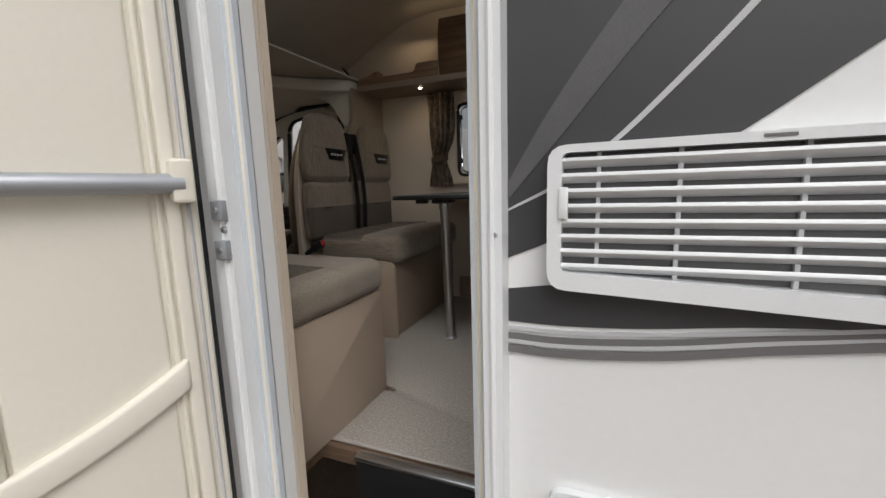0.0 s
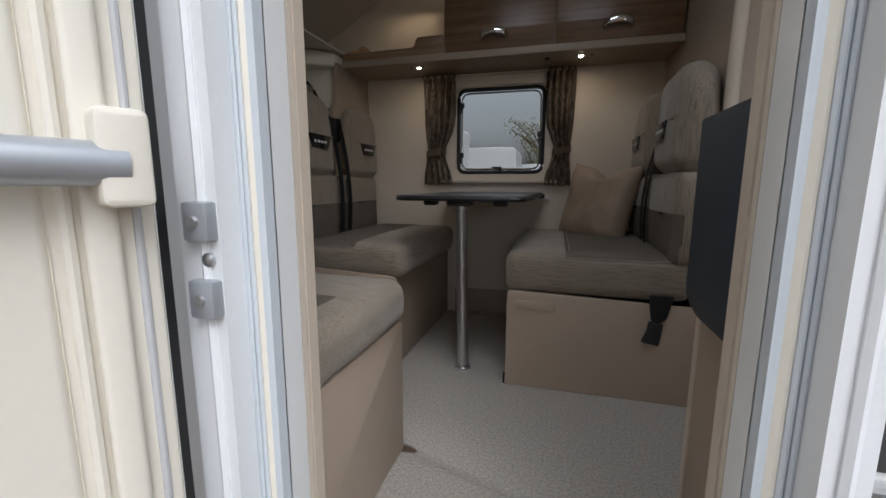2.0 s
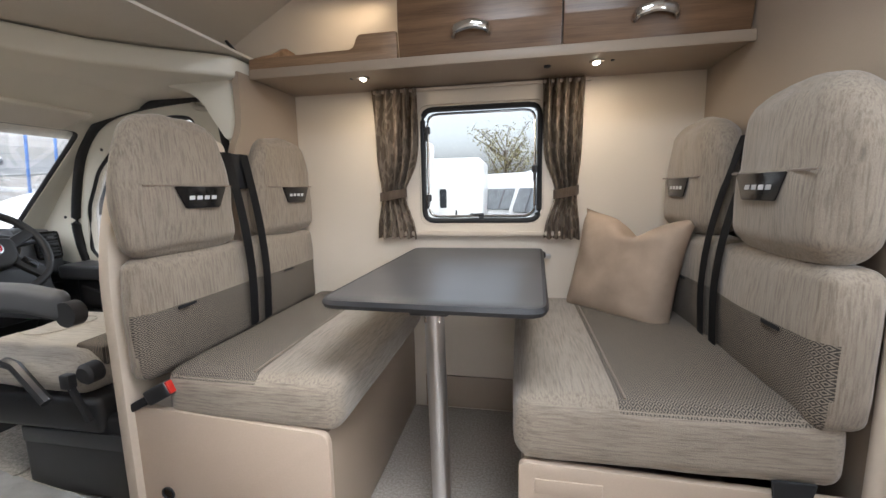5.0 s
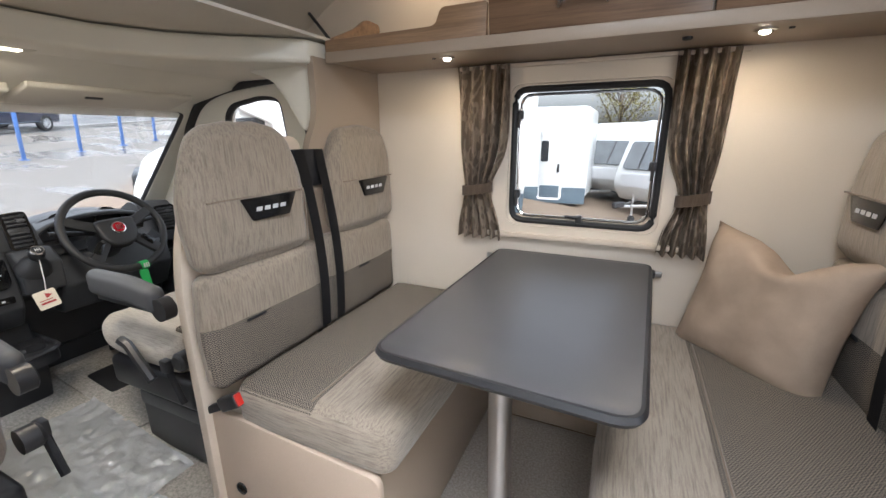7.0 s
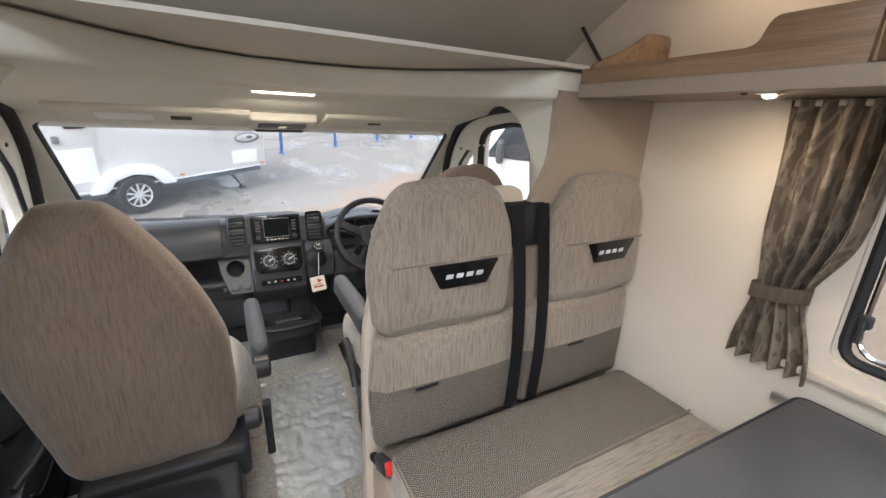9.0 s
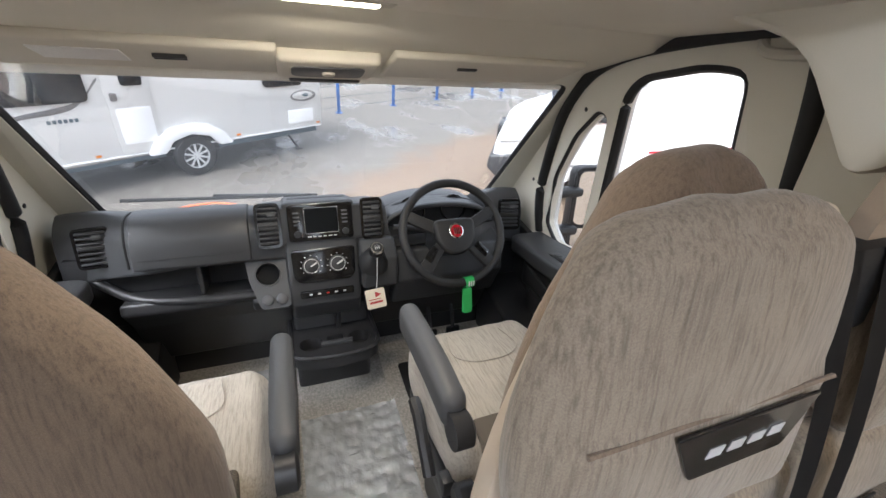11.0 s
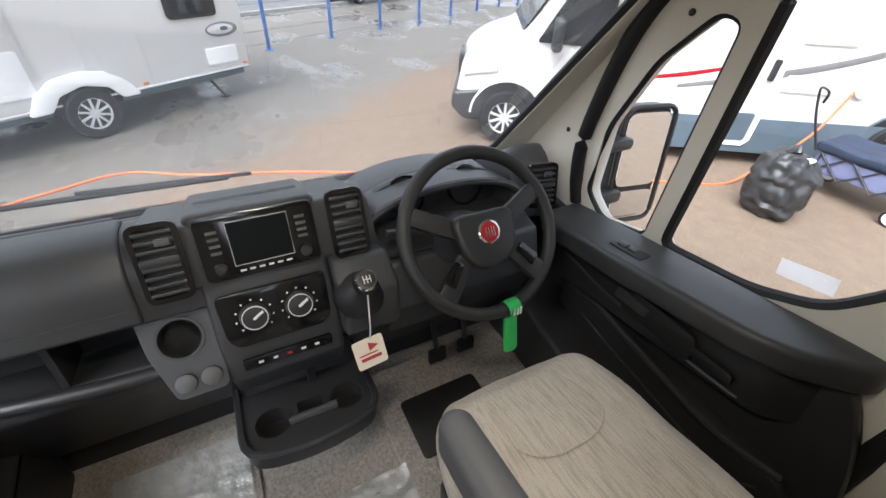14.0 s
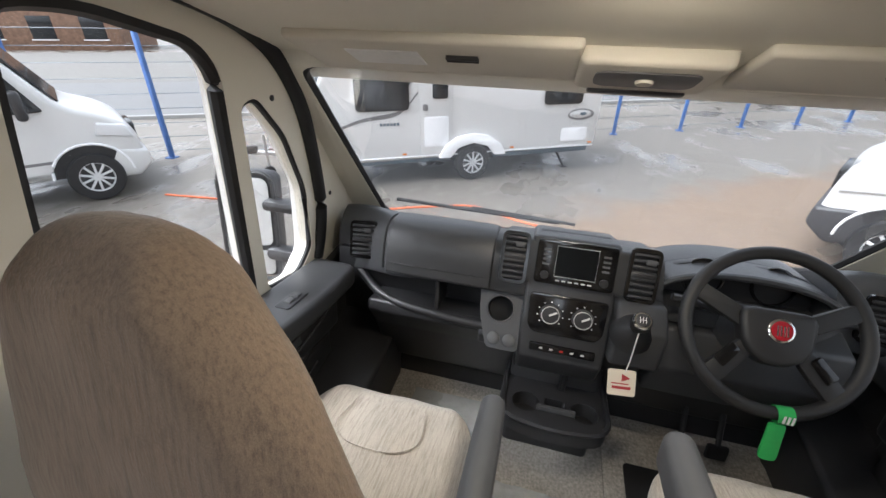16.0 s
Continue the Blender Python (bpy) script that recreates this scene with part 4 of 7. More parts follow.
vent = thing("fridge_vent", (0.55, -1.125, 1.56), "white louvred fridge vent grille on the outer wall", "vent grille")
V_OUT = rounded([(0.270, 1.572), (0.80, 1.548), (0.80, 1.803), (0.270, 1.799)], 0.03)
V_IN = rounded([(0.292, 1.60), (0.775, 1.582), (0.775, 1.787), (0.292, 1.787)], 0.012)
part("frame", slab([V_OUT, V_IN], XZ, -OUT - 0.036, -OUT - 0.001), "white_plastic", vent)
# shade between the louvres is put into this plate's grey
part("back", slab([rect(0.28, 0.79, 1.575, 1.795)], XZ, -OUT - 0.008, -OUT - 0.006), "decal_mid", vent, "back plate coloured grey for the shade behind the slats")
for k in range(8):
    z = 1.607 + 0.0235 * k
    sl = box(-0.245, 0.245, -0.012, 0.012, -0.0035, 0.0035, 0.0015)
    part("slat", sl, "white_plastic", vent, m=Matrix.Translation((0.533, -OUT - 0.022, z)) @ Matrix.Rotation(radians(-28), 4, "X"))
for x in (0.345, 0.455, 0.60, 0.70):
    part("mullion", box(x - 0.003, x + 0.003, -OUT - 0.018, -OUT - 0.010, 1.585, 1.79), "white_plastic", vent)
part("latch", box(0.288, 0.302, -OUT - 0.042, -OUT - 0.030, 1.685, 1.735, 0.003), "white_plastic", vent)
part("maker_mark", box(0.545, 0.58, -OUT - 0.0375, -OUT - 0.0355, 1.793, 1.797), "decal_mid", vent, "small grey printed mark")
hatch = thing("service_hatch", (0.5, -1.125, 1.0), "white service hatch low on the outer wall", "hatch")
part("frame", slab([rounded([(0.275, 0.85), (0.75, 0.85), (0.75, 1.195), (0.275, 1.195)], 0.03), rounded([(0.295, 0.87), (0.73, 0.87), (0.73, 1.175), (0.295, 1.175)], 0.02)], XZ, -OUT - 0.018, -OUT - 0.001), "white_plastic", hatch)
part("cover", prism(rect(0.297, 0.728, 0.872, 1.173, 0.02), XZ, -OUT - 0.010, -OUT - 0.002, 0.003), "white_plastic", hatch)

# ---- living area ----
# side window
win1 = thing("window_1", (-0.405, 1.08, 1.81), "double-glazed acrylic side window with black seal and catches", "window", "", "structure")
g = part("pane", slab([rect(-0.672, -0.138, 1.818, 2.332, 0.05)], XZ, 1.100, 1.108), "pane_tint", win1)
g.visible_shadow = False
part("seal", tube([(u, 1.086, v) for u, v in rect(-0.668, -0.142, 1.822, 2.328, 0.05)], 0.013, 8, True), "rubber", win1)
part("inner_rim", tube([(u, 1.094, v) for u, v in rect(-0.648, -0.162, 1.842, 2.308, 0.05)], 0.006, 6, True), "chrome", win1, "pale bright inner rim")
part("surround", slab([rect(-0.745, -0.065, 1.775, 2.415, 0.015), rect(-0.685, -0.125, 1.805, 2.345, 0.05)], XZ, 1.064, 1.079), "wall", win1, "cream window surround board")
part("sill", box(-0.76, -0.05, 1.045, 1.079, 1.755, 1.775, 0.004), "edge", win1)
for x, z, hor in ((-0.645, 2.235, 0), (-0.645, 1.93, 0), (-0.165, 2.05, 0), (-0.40, 1.842, 1)):
    c = part("catch", box(x - 0.012, x + 0.012, 1.070, 1.092, z - 0.016, z + 0.016, 0.004), "dash_black", win1)
    arm = tube([(x, 1.068, z + 0.008), (x - (0.05 if hor else 0.0), 1.062, z + (0.012 if hor else -0.05))], 0.006, 6)
    part("lever", arm, "dash_black", c)

# curtains with tie-backs
def curtain(name, x_in, x_out, base_label):
    z0, z1 = 1.745, 2.415
    cx_top, w_top = (x_in + x_out) / 2, abs(x_out - x_in)
    bm = bmesh.new()
    rows = []
    nz, nx = 26, 44
    for i in range(nz + 1):
        t = i / nz
        z = z1 + (z0 - z1) * t
        pinch = math.exp(-((t - 0.70) / 0.16) ** 2)
        w = w_top * (1 - 0.42 * pinch) * (1 - 0.1 * t)
        cx = cx_top + (x_out - cx_top) * 0.22 * pinch
        row = []
        for j in range(nx + 1):
            s = j / nx
            fold = math.sin(s * 2 * math.pi * 5.0 + 0.9 * math.sin(t * 4)) * (0.024 - 0.012 * pinch) + 0.006 * math.sin(s * 37 + t * 6)
            row.append(bm.verts.new((cx + (s - 0.5) * w, 1.035 + fold + 0.02 * pinch, z + 0.003 * math.sin(s * 31))))
        rows.append(row)
    for i in range(nz):
        for j in range(nx):
            bm.faces.new((rows[i][j], rows[i][j + 1], rows[i + 1][j + 1], rows[i + 1][j]))
    bmesh.ops.solidify(bm, geom=bm.faces[:], thickness=0.003)
    bmesh.ops.recalc_face_normals(bm, faces=bm.faces)
    ob = thing(name, (cx_top, 1.035, z0), base_label, "curtain", "window curtains")
    part("cloth", bm, "curtain", ob, sharp=80)
    tz = z1 + (z0 - z1) * 0.70
    cx = cx_top + (x_out - cx_top) * 0.22
    w = w_top * 0.56
    loop = [(cx + math.cos(a) * w * 0.56, 1.05 + math.sin(a) * 0.036, tz + 0.01 * math.cos(a)) for a in [2 * math.pi * k / 20 for k in range(20)]]
    bm = bmesh.new()
    lo = [bm.verts.new((x, y, z - 0.02)) for x, y, z in loop]
    hi = [bm.verts.new((x, y, z + 0.02)) for x, y, z in loop]
    for k in range(20):
        bm.faces.new((lo[k], lo[(k + 1) % 20], hi[(k + 1) % 20], hi[k]))
    bmesh.ops.solidify(bm, geom=bm.faces[:], thickness=0.004)
    part("tie_back", bm, "cloth_back", ob, "cloth tie-back band")


curtain("curtain", -0.68, -0.89, "taupe patterned curtain gathered with a tie-back")
curtain("curtain", -0.135, 0.035, "taupe patterned curtain gathered with a tie-back")
setting("curtain_rail", box(-0.90, 0.06, 1.045, 1.06, 2.402, 2.416, 0.003), "edge", "beige curtain rail under the lockers", "rail")

# overhead lockers
lk = thing("overhead_locker", (-0.08, 0.92, 2.42), "overhead locker with two brown oak doors and chrome handles", "locker")
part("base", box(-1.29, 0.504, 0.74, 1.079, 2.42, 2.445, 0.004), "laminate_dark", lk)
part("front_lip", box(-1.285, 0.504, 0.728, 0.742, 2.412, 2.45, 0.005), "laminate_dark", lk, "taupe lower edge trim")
part("body", box(-0.655, 0.503, 0.775, 1.078, 2.446, 2.80), "walnut", lk)
for x0, x1 in ((-0.672, -0.092), (-0.086, 0.496)):
    outline = rounded([(0.752, 2.452), (0.735, 2.55), (0.738, 2.70), (0.765, 2.80), (0.785, 2.80), (0.773, 2.452)], 0.004)
    dr = part("door", prism(outline, lambda u, v, w: (w, u, v), x0, x1, 0.003), "walnut", lk)
    hx = (x0 + x1) / 2 - (0.02 if x0 < -0.3 else 0.0)
    h = tube(spline([(hx - 0.065, 0.742, 2.515), (hx - 0.05, 0.716, 2.527), (hx, 0.706, 2.535), (hx + 0.05, 0.716, 2.527), (hx + 0.065, 0.742, 2.515)], 6), 0.011, 8, flat=1.5)
    part("handle", h, "chrome", dr, "curved chrome handle")
shelf = thing("open_shelf", (-0.98, 0.9, 2.446), "open oak shelf beside the locker", "shelf")
lip = [(-1.285, 2.446), (-0.676, 2.446), (-0.676, 2.545), (-0.82, 2.545), (-0.832, 2.535), (-0.845, 2.502), (-0.86, 2.494), (-1.22, 2.49), (-1.285, 2.49)]
part("front_board", prism(rounded(lip, 0.008), XZ, 0.735, 0.752, 0.002), "oak", shelf)
part("board", box(-1.285, -0.676, 0.753, 1.078, 2.447, 2.455), "oak", shelf)
part("side_board", prism(rounded([(0.755, 2.456), (1.076, 2.456), (1.076, 2.61), (0.98, 2.61), (0.90, 2.56), (0.755, 2.50)], 0.02), YZ, -1.283, -1.266, 0.002), "oak", shelf)
strut = thing("stay_strut", (-1.43, 1.0, 2.50), "thin black metal stay strut", "strut")
part("rod", tube([(-1.42, 1.0, 2.50), (-1.60, 1.02, 2.69)], 0.007, 8), "dash_black", strut)
part("end_hook", tube(spline([(-1.60, 1.02, 2.69), (-1.625, 1.02, 2.71), (-1.66, 1.02, 2.695)], 4), 0.007, 8), "dash_black", strut)

for x, y in ((-0.851, 0.84), (0.043, 0.845)):
    sp = thing("spot_lamp", (x, y, 2.41), "small lit recessed spotlight under the locker", "spotlight", "locker spotlights")
    part("bezel", lathe([(0.026, 0), (0.026, -0.004), (0.018, -0.007), (0.018, 0)], Matrix.Translation((x, y, 2.42)), 20), "chrome", sp)
    part("bulb", lathe([(0.012, 0), (0.012, -0.008), (0.006, -0.011)], Matrix.Translation((x, y, 2.418)), 14), "lamp", sp)
    part("sensor", lathe([(0.007, 0), (0.006, -0.004)], Matrix.Translation((x + (0.055 if x > -0.5 else -0.05), y, 2.419)), 12), "dash_black", sp)
solo("socket_cap", lathe([(0.013, 0), (0.013, -0.006), (0.008, -0.008)], Matrix.Translation((-0.13, 0.86, 2.419)), 14), "dash_black", "small black round cap under the locker", "cap")

# benches
def badge(parent, m):
    """Black trapezium badge with plain pale marks; local x across, y up, z out."""
    b = part("badge", prism(rounded([(-0.105, 0.034), (0.105, 0.034), (0.07, -0.032), (-0.07, -0.032)], 0.006), XY, 0.0, 0.004, 0.001), "gloss_black", parent, "black badge with pale marks", m=m)
    for k in range(4):
        x = -0.045 + 0.030 * k
        part("mark", slab([[(x - 0.012, -0.006), (x + 0.009, -0.006), (x + 0.012, 0.006), (x - 0.009, 0.006)]], XY, 0.0042, 0.0050), "decal_light", b, m=m)


def bench_back(parent, x_back, out, y0, y1, yb, th=0.135):
    """One seat's back: lumbar cushion, head cushion, badge. out is +1 or -1 along x."""
    d = lambda k: x_back + out * k
    xs = sorted((d(0.006), d(th)))
    l0, l1 = (y0, 0.588) if y0 < 0.4 else (0.592, y1)
    bm = soft_box(xs[0], xs[1], l0, l1, 1.445, 1.79, 0.030, 0.014, 0.006, 12)
    weave = skin(bm, lambda c, nrm: nrm.x * out > 0.25 and c.z < 1.632)
    low = part("lumbar_cushion", bm, "cloth", parent)
    part("patterned_panel", weave, "dia_yz", low, "black and cream diamond-woven panel")
    ym, h = (y0 + y1) / 2, (y1 - y0) / 2
    def shape(p):
        t = max(0.0, (p.z - 1.98) / 0.21)
        k = 1 - 0.34 * t ** 2.2
        p.y = ym + (p.y - ym) * k
        if out * (p.x - d(th / 2)) > 0 and p.z < 1.99:
            p.x += out * 0.008
        return p
    xs = sorted((d(0.006), d(th + 0.004)))
    head = part("head_cushion", soft_box(xs[0], xs[1], y0, y1, 1.80, 2.185, 0.055, 0.016, 0.007, 11, shape), "cloth", parent)
    part("seam", tube([(d(th + 0.020), y, 1.993 - 0.0 * y) for y in (y0 + 0.03, ym, y1 - 0.03)], 0.003, 5), "cloth_back", head)
    turn = Matrix.Rotation(radians(90), 4, "Z") @ Matrix.Rotation(radians(90), 4, "X")
    if out < 0:
        turn = Matrix.Rotation(radians(-90), 4, "Z") @ Matrix.Rotation(radians(90), 4, "X")
    badge(head, Matrix.Translation((d(th + 0.027), yb, 1.957)) @ turn)
    part("tag", box(*sorted((d(th + 0.0165), d(th + 0.0195))), y0 + 0.10, y0 + 0.17, 1.632, 1.640), "strap", low, "small black label")


def seat_cushion(parent, x0, x1, y0, y1, back, z0=1.325):
    """Bench seat: bolster along the front, patterned field towards the backrest (back is +1 or -1)."""
    bm = soft_box(x0, x1, y0, y1, z0, 1.478, 0.045, 0.008, 0.003, 16)
    edge = x1 - 0.25 if back < 0 else x0 + 0.25
    weave = skin(bm, lambda c, nrm: nrm.z > 0.5 and (c.x - edge) * back > 0)
    end = skin(bm, lambda c, nrm: nrm.y < -0.7)
    c = part("seat_cushion", bm, "cloth_y", parent)
    part("patterned_panel", weave, "dia_xy", c, "diamond-woven seat panel")
    part("end_border", end, "cloth_x", c)
    part("piping", tube([(edge, y0 + 0.02, 1.4825), (edge, (y0 + y1) / 2, 1.487), (edge, y1 - 0.02, 1.4825)], 0.003, 5), "cloth_back", c)
    return c


bA = thing("dinette_bench", (-1.0, 0.6, FL), "rear-facing dinette bench in beige tweed on a beige laminate base", "bench", "dinette benches")
part("end_panel", prism(rounded([(-1.345, FL, 0.0), (-0.72, FL, 0.0), (-0.72, 1.335, 0.035), (-1.345, 1.37, 0.0)], 0.0), XZ, 0.118, 0.140, 0.003), "laminate", bA)
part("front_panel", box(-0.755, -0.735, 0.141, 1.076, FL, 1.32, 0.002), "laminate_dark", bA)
part("backing_board", prism(rounded([(0.095, FL, 0.0), (0.60, FL, 0.0), (0.60, 2.16, 0.05), (0.22, 2.16, 0.16), (0.095, 1.85, 0.2)], 0.0, 6), YZ, -1.352, -1.317, 0.006), "edge", bA, "pale rounded backing board")
seat_cushion(bA, -1.225, -0.69, 0.128, 1.07, -1)
bench_back(bA, -1.316, 1, 0.108, 0.508, 0.335, 0.080)
bench_back(bA, -1.316, 1, 0.668, 1.068, 0.885, 0.080)
part("cable_hole", lathe([(0.021, 0), (0.021, 0.004), (0.015, 0.004), (0.014, -0.004)], axis_m((-1.236, 0.118, 1.10), (0, -1, 0)), 18), "rubber", bA, "round black cable hole")

bB = thing("dinette_bench", (0.13, 0.6, FL), "forward-facing dinette bench in beige tweed on a beige laminate base", "bench", "dinette benches")
part("end_panel", prism(rounded([(-0.228, FL, 0.0), (0.488, FL, 0.0), (0.488, 1.292, 0.0), (-0.228, 1.315, 0.025)], 0.0), XZ, 0.118, 0.140, 0.003), "laminate", bB)
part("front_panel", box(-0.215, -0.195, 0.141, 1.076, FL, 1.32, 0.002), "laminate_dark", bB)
part("finger_flap", box(-0.190, -0.034, 0.114, 0.119, 1.238, 1.275, 0.002), "laminate", bB)
seat_cushion(bB, -0.238, 0.46, 0.122, 1.07, 1, 1.305)
bench_back(bB, 0.492, -1, 0.118, 0.510, 0.33, 0.122)
bench_back(bB, 0.492, -1, 0.665, 1.062, 0.86, 0.122)
# solid black strip paints the shade of a narrow gap
part("dark_gap", box(-0.236, -0.222, 0.121, 0.139, FL, 0.945, 0.001), "rubber", bB)

# lap belts over each bench
def belt(x, out, name_label, th=0.135):
    b = thing("seat_belt", (x, 0.57, 1.48), name_label, "seat belt", "dinette belts")
    part("anchor", box(*sorted((x - out * 0.02, x + out * 0.045)), 0.515, 0.660, 1.985, 2.115, 0.012), "strap", b, "black belt guide")
    for y0, y1, yb in ((0.518, 0.565, 0.535), (0.612, 0.659, 0.620)):
        bm = bmesh.new()
        rows = []
        for k in range(13):
            t = k / 12
            z = 2.115 + (1.478 - 2.115) * t
            xx = x + out * (0.045 + (th - 0.018) * math.sin(min(1, t * 1.3) * math.pi / 2) - 0.03 * max(0, t - 0.8))
            yc = (y0 + y1) / 2 + (yb - (y0 + y1) / 2) * t
            rows.append([bm.verts.new((xx, yc - 0.023, z)), bm.verts.new((xx, yc + 0.023, z))])
        for a, c in zip(rows, rows[1:]):
            bm.faces.new((a[0], a[1], c[1], c[0]))
        bmesh.ops.solidify(bm, geom=bm.faces[:], thickness=0.003)
        part("webbing", bm, "strap", b)
    return b


belt(-1.316, 1, "black three-point belt webbing down the bench back", 0.085)
belt(0.492, -1, "black three-point belt webbing down the bench back", 0.115)
bk = thing("belt_buckle", (-1.226, 0.13, 1.40), "black belt buckle with a red release button", "buckle")
bkm = Matrix.Translation((-1.235, 0.118, 1.41)) @ Matrix.Rotation(radians(-28), 4, "Y")
part("body", box(-0.03, 0.055, -0.014, 0.014, -0.022, 0.022, 0.007, 3), "dash_black", bk, m=bkm)
part("button", box(0.048, 0.060, -0.010, 0.010, -0.018, 0.018, 0.003), "red_btn", bk, "red push button", m=bkm)
part("stalk", box(-0.10, -0.03, -0.010, 0.010, -0.014, 0.010, 0.004), "strap", bk, m=bkm)
hs = thing("hanging_strap", (0.335, 0.115, 1.14), "black webbing strap with buckle hanging over the bench end", "strap")
part("webbing", prism(rounded([(0.305, 1.335), (0.392, 1.335), (0.372, 1.245), (0.345, 1.225), (0.328, 1.225), (0.318, 1.245)], 0.006), XZ, 0.108, 0.114, 0.001), "strap", hs)
part("tail", prism(rounded([(0.312, 1.235), (0.362, 1.228), (0.352, 1.138), (0.288, 1.150), (0.306, 1.195)], 0.006), XZ, 0.104, 0.112, 0.002), "dash_black", hs, "black plastic buckle end")

# scatter cushion
def pillow(center, size, thick, m, mat, name, label):
    ob = thing(name, center, label, "cushion")
    bm = bmesh.new()
    n = 22
    tops = []
    for s in (1, -1):
        rows = []
        for i in range(n + 1):
            row = []
            for j in range(n + 1):
                u, v = -1 + 2 * i / n, -1 + 2 * j / n
                pu = u * (1 - 0.13 * (1 - v * v) * abs(u) ** 3)
                pv = v * (1 - 0.13 * (1 - u * u) * abs(v) ** 3)
                if v > 0:
                    pv -= 0.34 * v ** 2 * math.exp(-((u - 0.15) / 0.30) ** 2)
                th = thick * (max(0.0, (1 - u ** 4) * (1 - v ** 4))) ** 0.55
                th *= 1 + 0.18 * noise.noise(Vector((u * 2.2, v * 2.2, s * 3.0)))
                row.append(bm.verts.new(Vector((pu * size / 2, s * th / 2, pv * size / 2))))
            rows.append(row)
        for i in range(n):
            for j in range(n):
                f = (rows[i][j], rows[i + 1][j], rows[i + 1][j + 1], rows[i][j + 1])
                bm.faces.new(f if s < 0 else f[::-1])
    bmesh.ops.remove_doubles(bm, verts=bm.verts, dist=0.0005)
    part("cover", bm, mat, ob, m=m, sharp=80)
    ring = [(u * size / 2, 0, v * size / 2) for u, v in [(-0.98, -0.98), (0, -0.88), (0.98, -0.98)]]
    part("zip", tube(spline(ring, 6), 0.004, 6), "strap", ob, "dark zip along the lower seam", m=m)


PM = Matrix.Translation((0.175, 0.885, 1.640)) @ Matrix.Rotation(radians(-45), 4, "Z") @ Matrix.Rotation(radians(-14), 4, "X") @ Matrix.Rotation(radians(3), 4, "Y")
pillow((0.165, 0.875, 1.48), 0.46, 0.17, PM, "velvet", "scatter_cushion", "taupe velvet scatter cushion leaning in the bench corner")

# table
tb = thing("dining_table", (-0.44, 0.55, FL), "dark slate dining table on one brushed aluminium leg", "table")
outline = rounded([(-0.722, 0.128, 0.05), (-0.175, 0.103, 0.05), (-0.135, 1.05, 0.03), (-0.70, 1.05, 0.03)], 0.04, 6)
part("tabletop", prism(outline, XY, 1.676, 1.70, 0.004, 2), "table", tb)
part("edge_band", tube([(u, v, 1.688) for u, v in outline], 0.0125, 6, True), "table_edge", tb, "black rounded edge band")
leg_b, leg_t = Vector((-0.436, 0.226, FL)), Vector((-0.446, 0.205, 1.665))
part("leg", tube([leg_b, leg_t], 0.026, 20), "alu", tb, "brushed aluminium tube leg")
part("foot_ring", lathe([(0.036, 0), (0.036, 0.008), (0.028, 0.014)], Matrix.Translation(leg_b), 20), "alu", tb)
part("leg_bracket", box(-0.50, -0.40, 0.155, 0.255, 1.655, 1.676, 0.006), "dash_black", tb)
part("clamp", box(-0.47, -0.425, 0.185, 0.225, 1.625, 1.657, 0.006), "chrome", tb)
for x, y in ((-0.60, 0.26), (-0.28, 0.24), (-0.57, 0.9)):
    part("underside_foot", box(x - 0.03, x + 0.03, y - 0.03, y + 0.03, 1.652, 1.676, 0.008), "dash_black", tb)
part("wall_latch", box(-0.145, -0.115, 0.99, 1.03, 1.665, 1.69, 0.006), "dash_black", tb)
solo("table_rail", box(-0.76, -0.09, 1.052, 1.064, 1.652, 1.674, 0.003), "alu", "aluminium wall rail holding the table", "rail")

# side box seat between the door and the cab
bx = thing("side_seat", (-0.85, -0.74, FL), "beige laminate box seat with tweed cushion beside the entrance", "seat")
part("end_panel", prism(rounded([(-1.07, FL, 0), (-0.405, FL, 0), (-0.405, 1.335, 0.02), (-1.07, 1.335, 0)], 0.0), YZ, -0.512, -0.490, 0.003), "laminate", bx)
part("front_panel", box(-1.25, -0.513, -0.425, -0.405, FL, 1.33, 0.002), "laminate", bx)
part("top_panel", box(-1.25, -0.513, -1.066, -0.426, 1.30, 1.33), "laminate", bx)
bm = soft_box(-1.22, -0.475, -1.066, -0.40, 1.332, 1.468, 0.045, 0.008, 0.003, 18)
weave = skin(bm, lambda c, nrm: nrm.z > 0.5 and c.x < -0.545 and c.y < -0.67)
c = part("seat_cushion", bm, "cloth_x", bx)
part("patterned_panel", weave, "dia_xy", c, "diamond-woven seat panel")

# kitchen end unit with a folded worktop flap
kt = thing("kitchen_unit", (0.6, -0.8, FL), "beige laminate kitchen end unit with a pale worktop", "kitchen unit")
part("body", box(0.285, 1.6, -1.066, -0.50, FL, 1.84, 0.003), "laminate", kt)
part("worktop", box(0.275, 1.62, -1.066, -0.485, 1.842, 1.872, 0.008, 3), "laminate_dark", kt)
part("end_post", tube([(0.29, -0.497, FL), (0.29, -0.497, 1.84)], 0.012, 8), "edge", kt)
fp = thing("worktop_flap", (0.25, -0.77, 1.49), "slate-blue worktop extension flap folded down", "flap")
part("board", prism(rounded([(-1.05, 1.885, 0.01), (-0.52, 1.885, 0.01), (-0.52, 1.50, 0.03), (-0.60, 1.475, 0.03), (-1.05, 1.475, 0.02)], 0.01), YZ, 0.243, 0.265, 0.003), "navy", fp)
for y in (-0.95, -0.62):
    part("hinge", box(0.265, 0.275, y - 0.03, y + 0.03, 1.862, 1.884, 0.003), "alu", fp)

# ---- cab ----
def yprism(pts, y0, y1, bev=0.01, r=0.012, seg=3):
    return prism(rounded(pts, r), XZ, y0, y1, bev, seg)


dash = thing("dashboard", (-2.6, CC, 1.2), "charcoal moulded plastic dashboard with vents and radio", "dashboard")


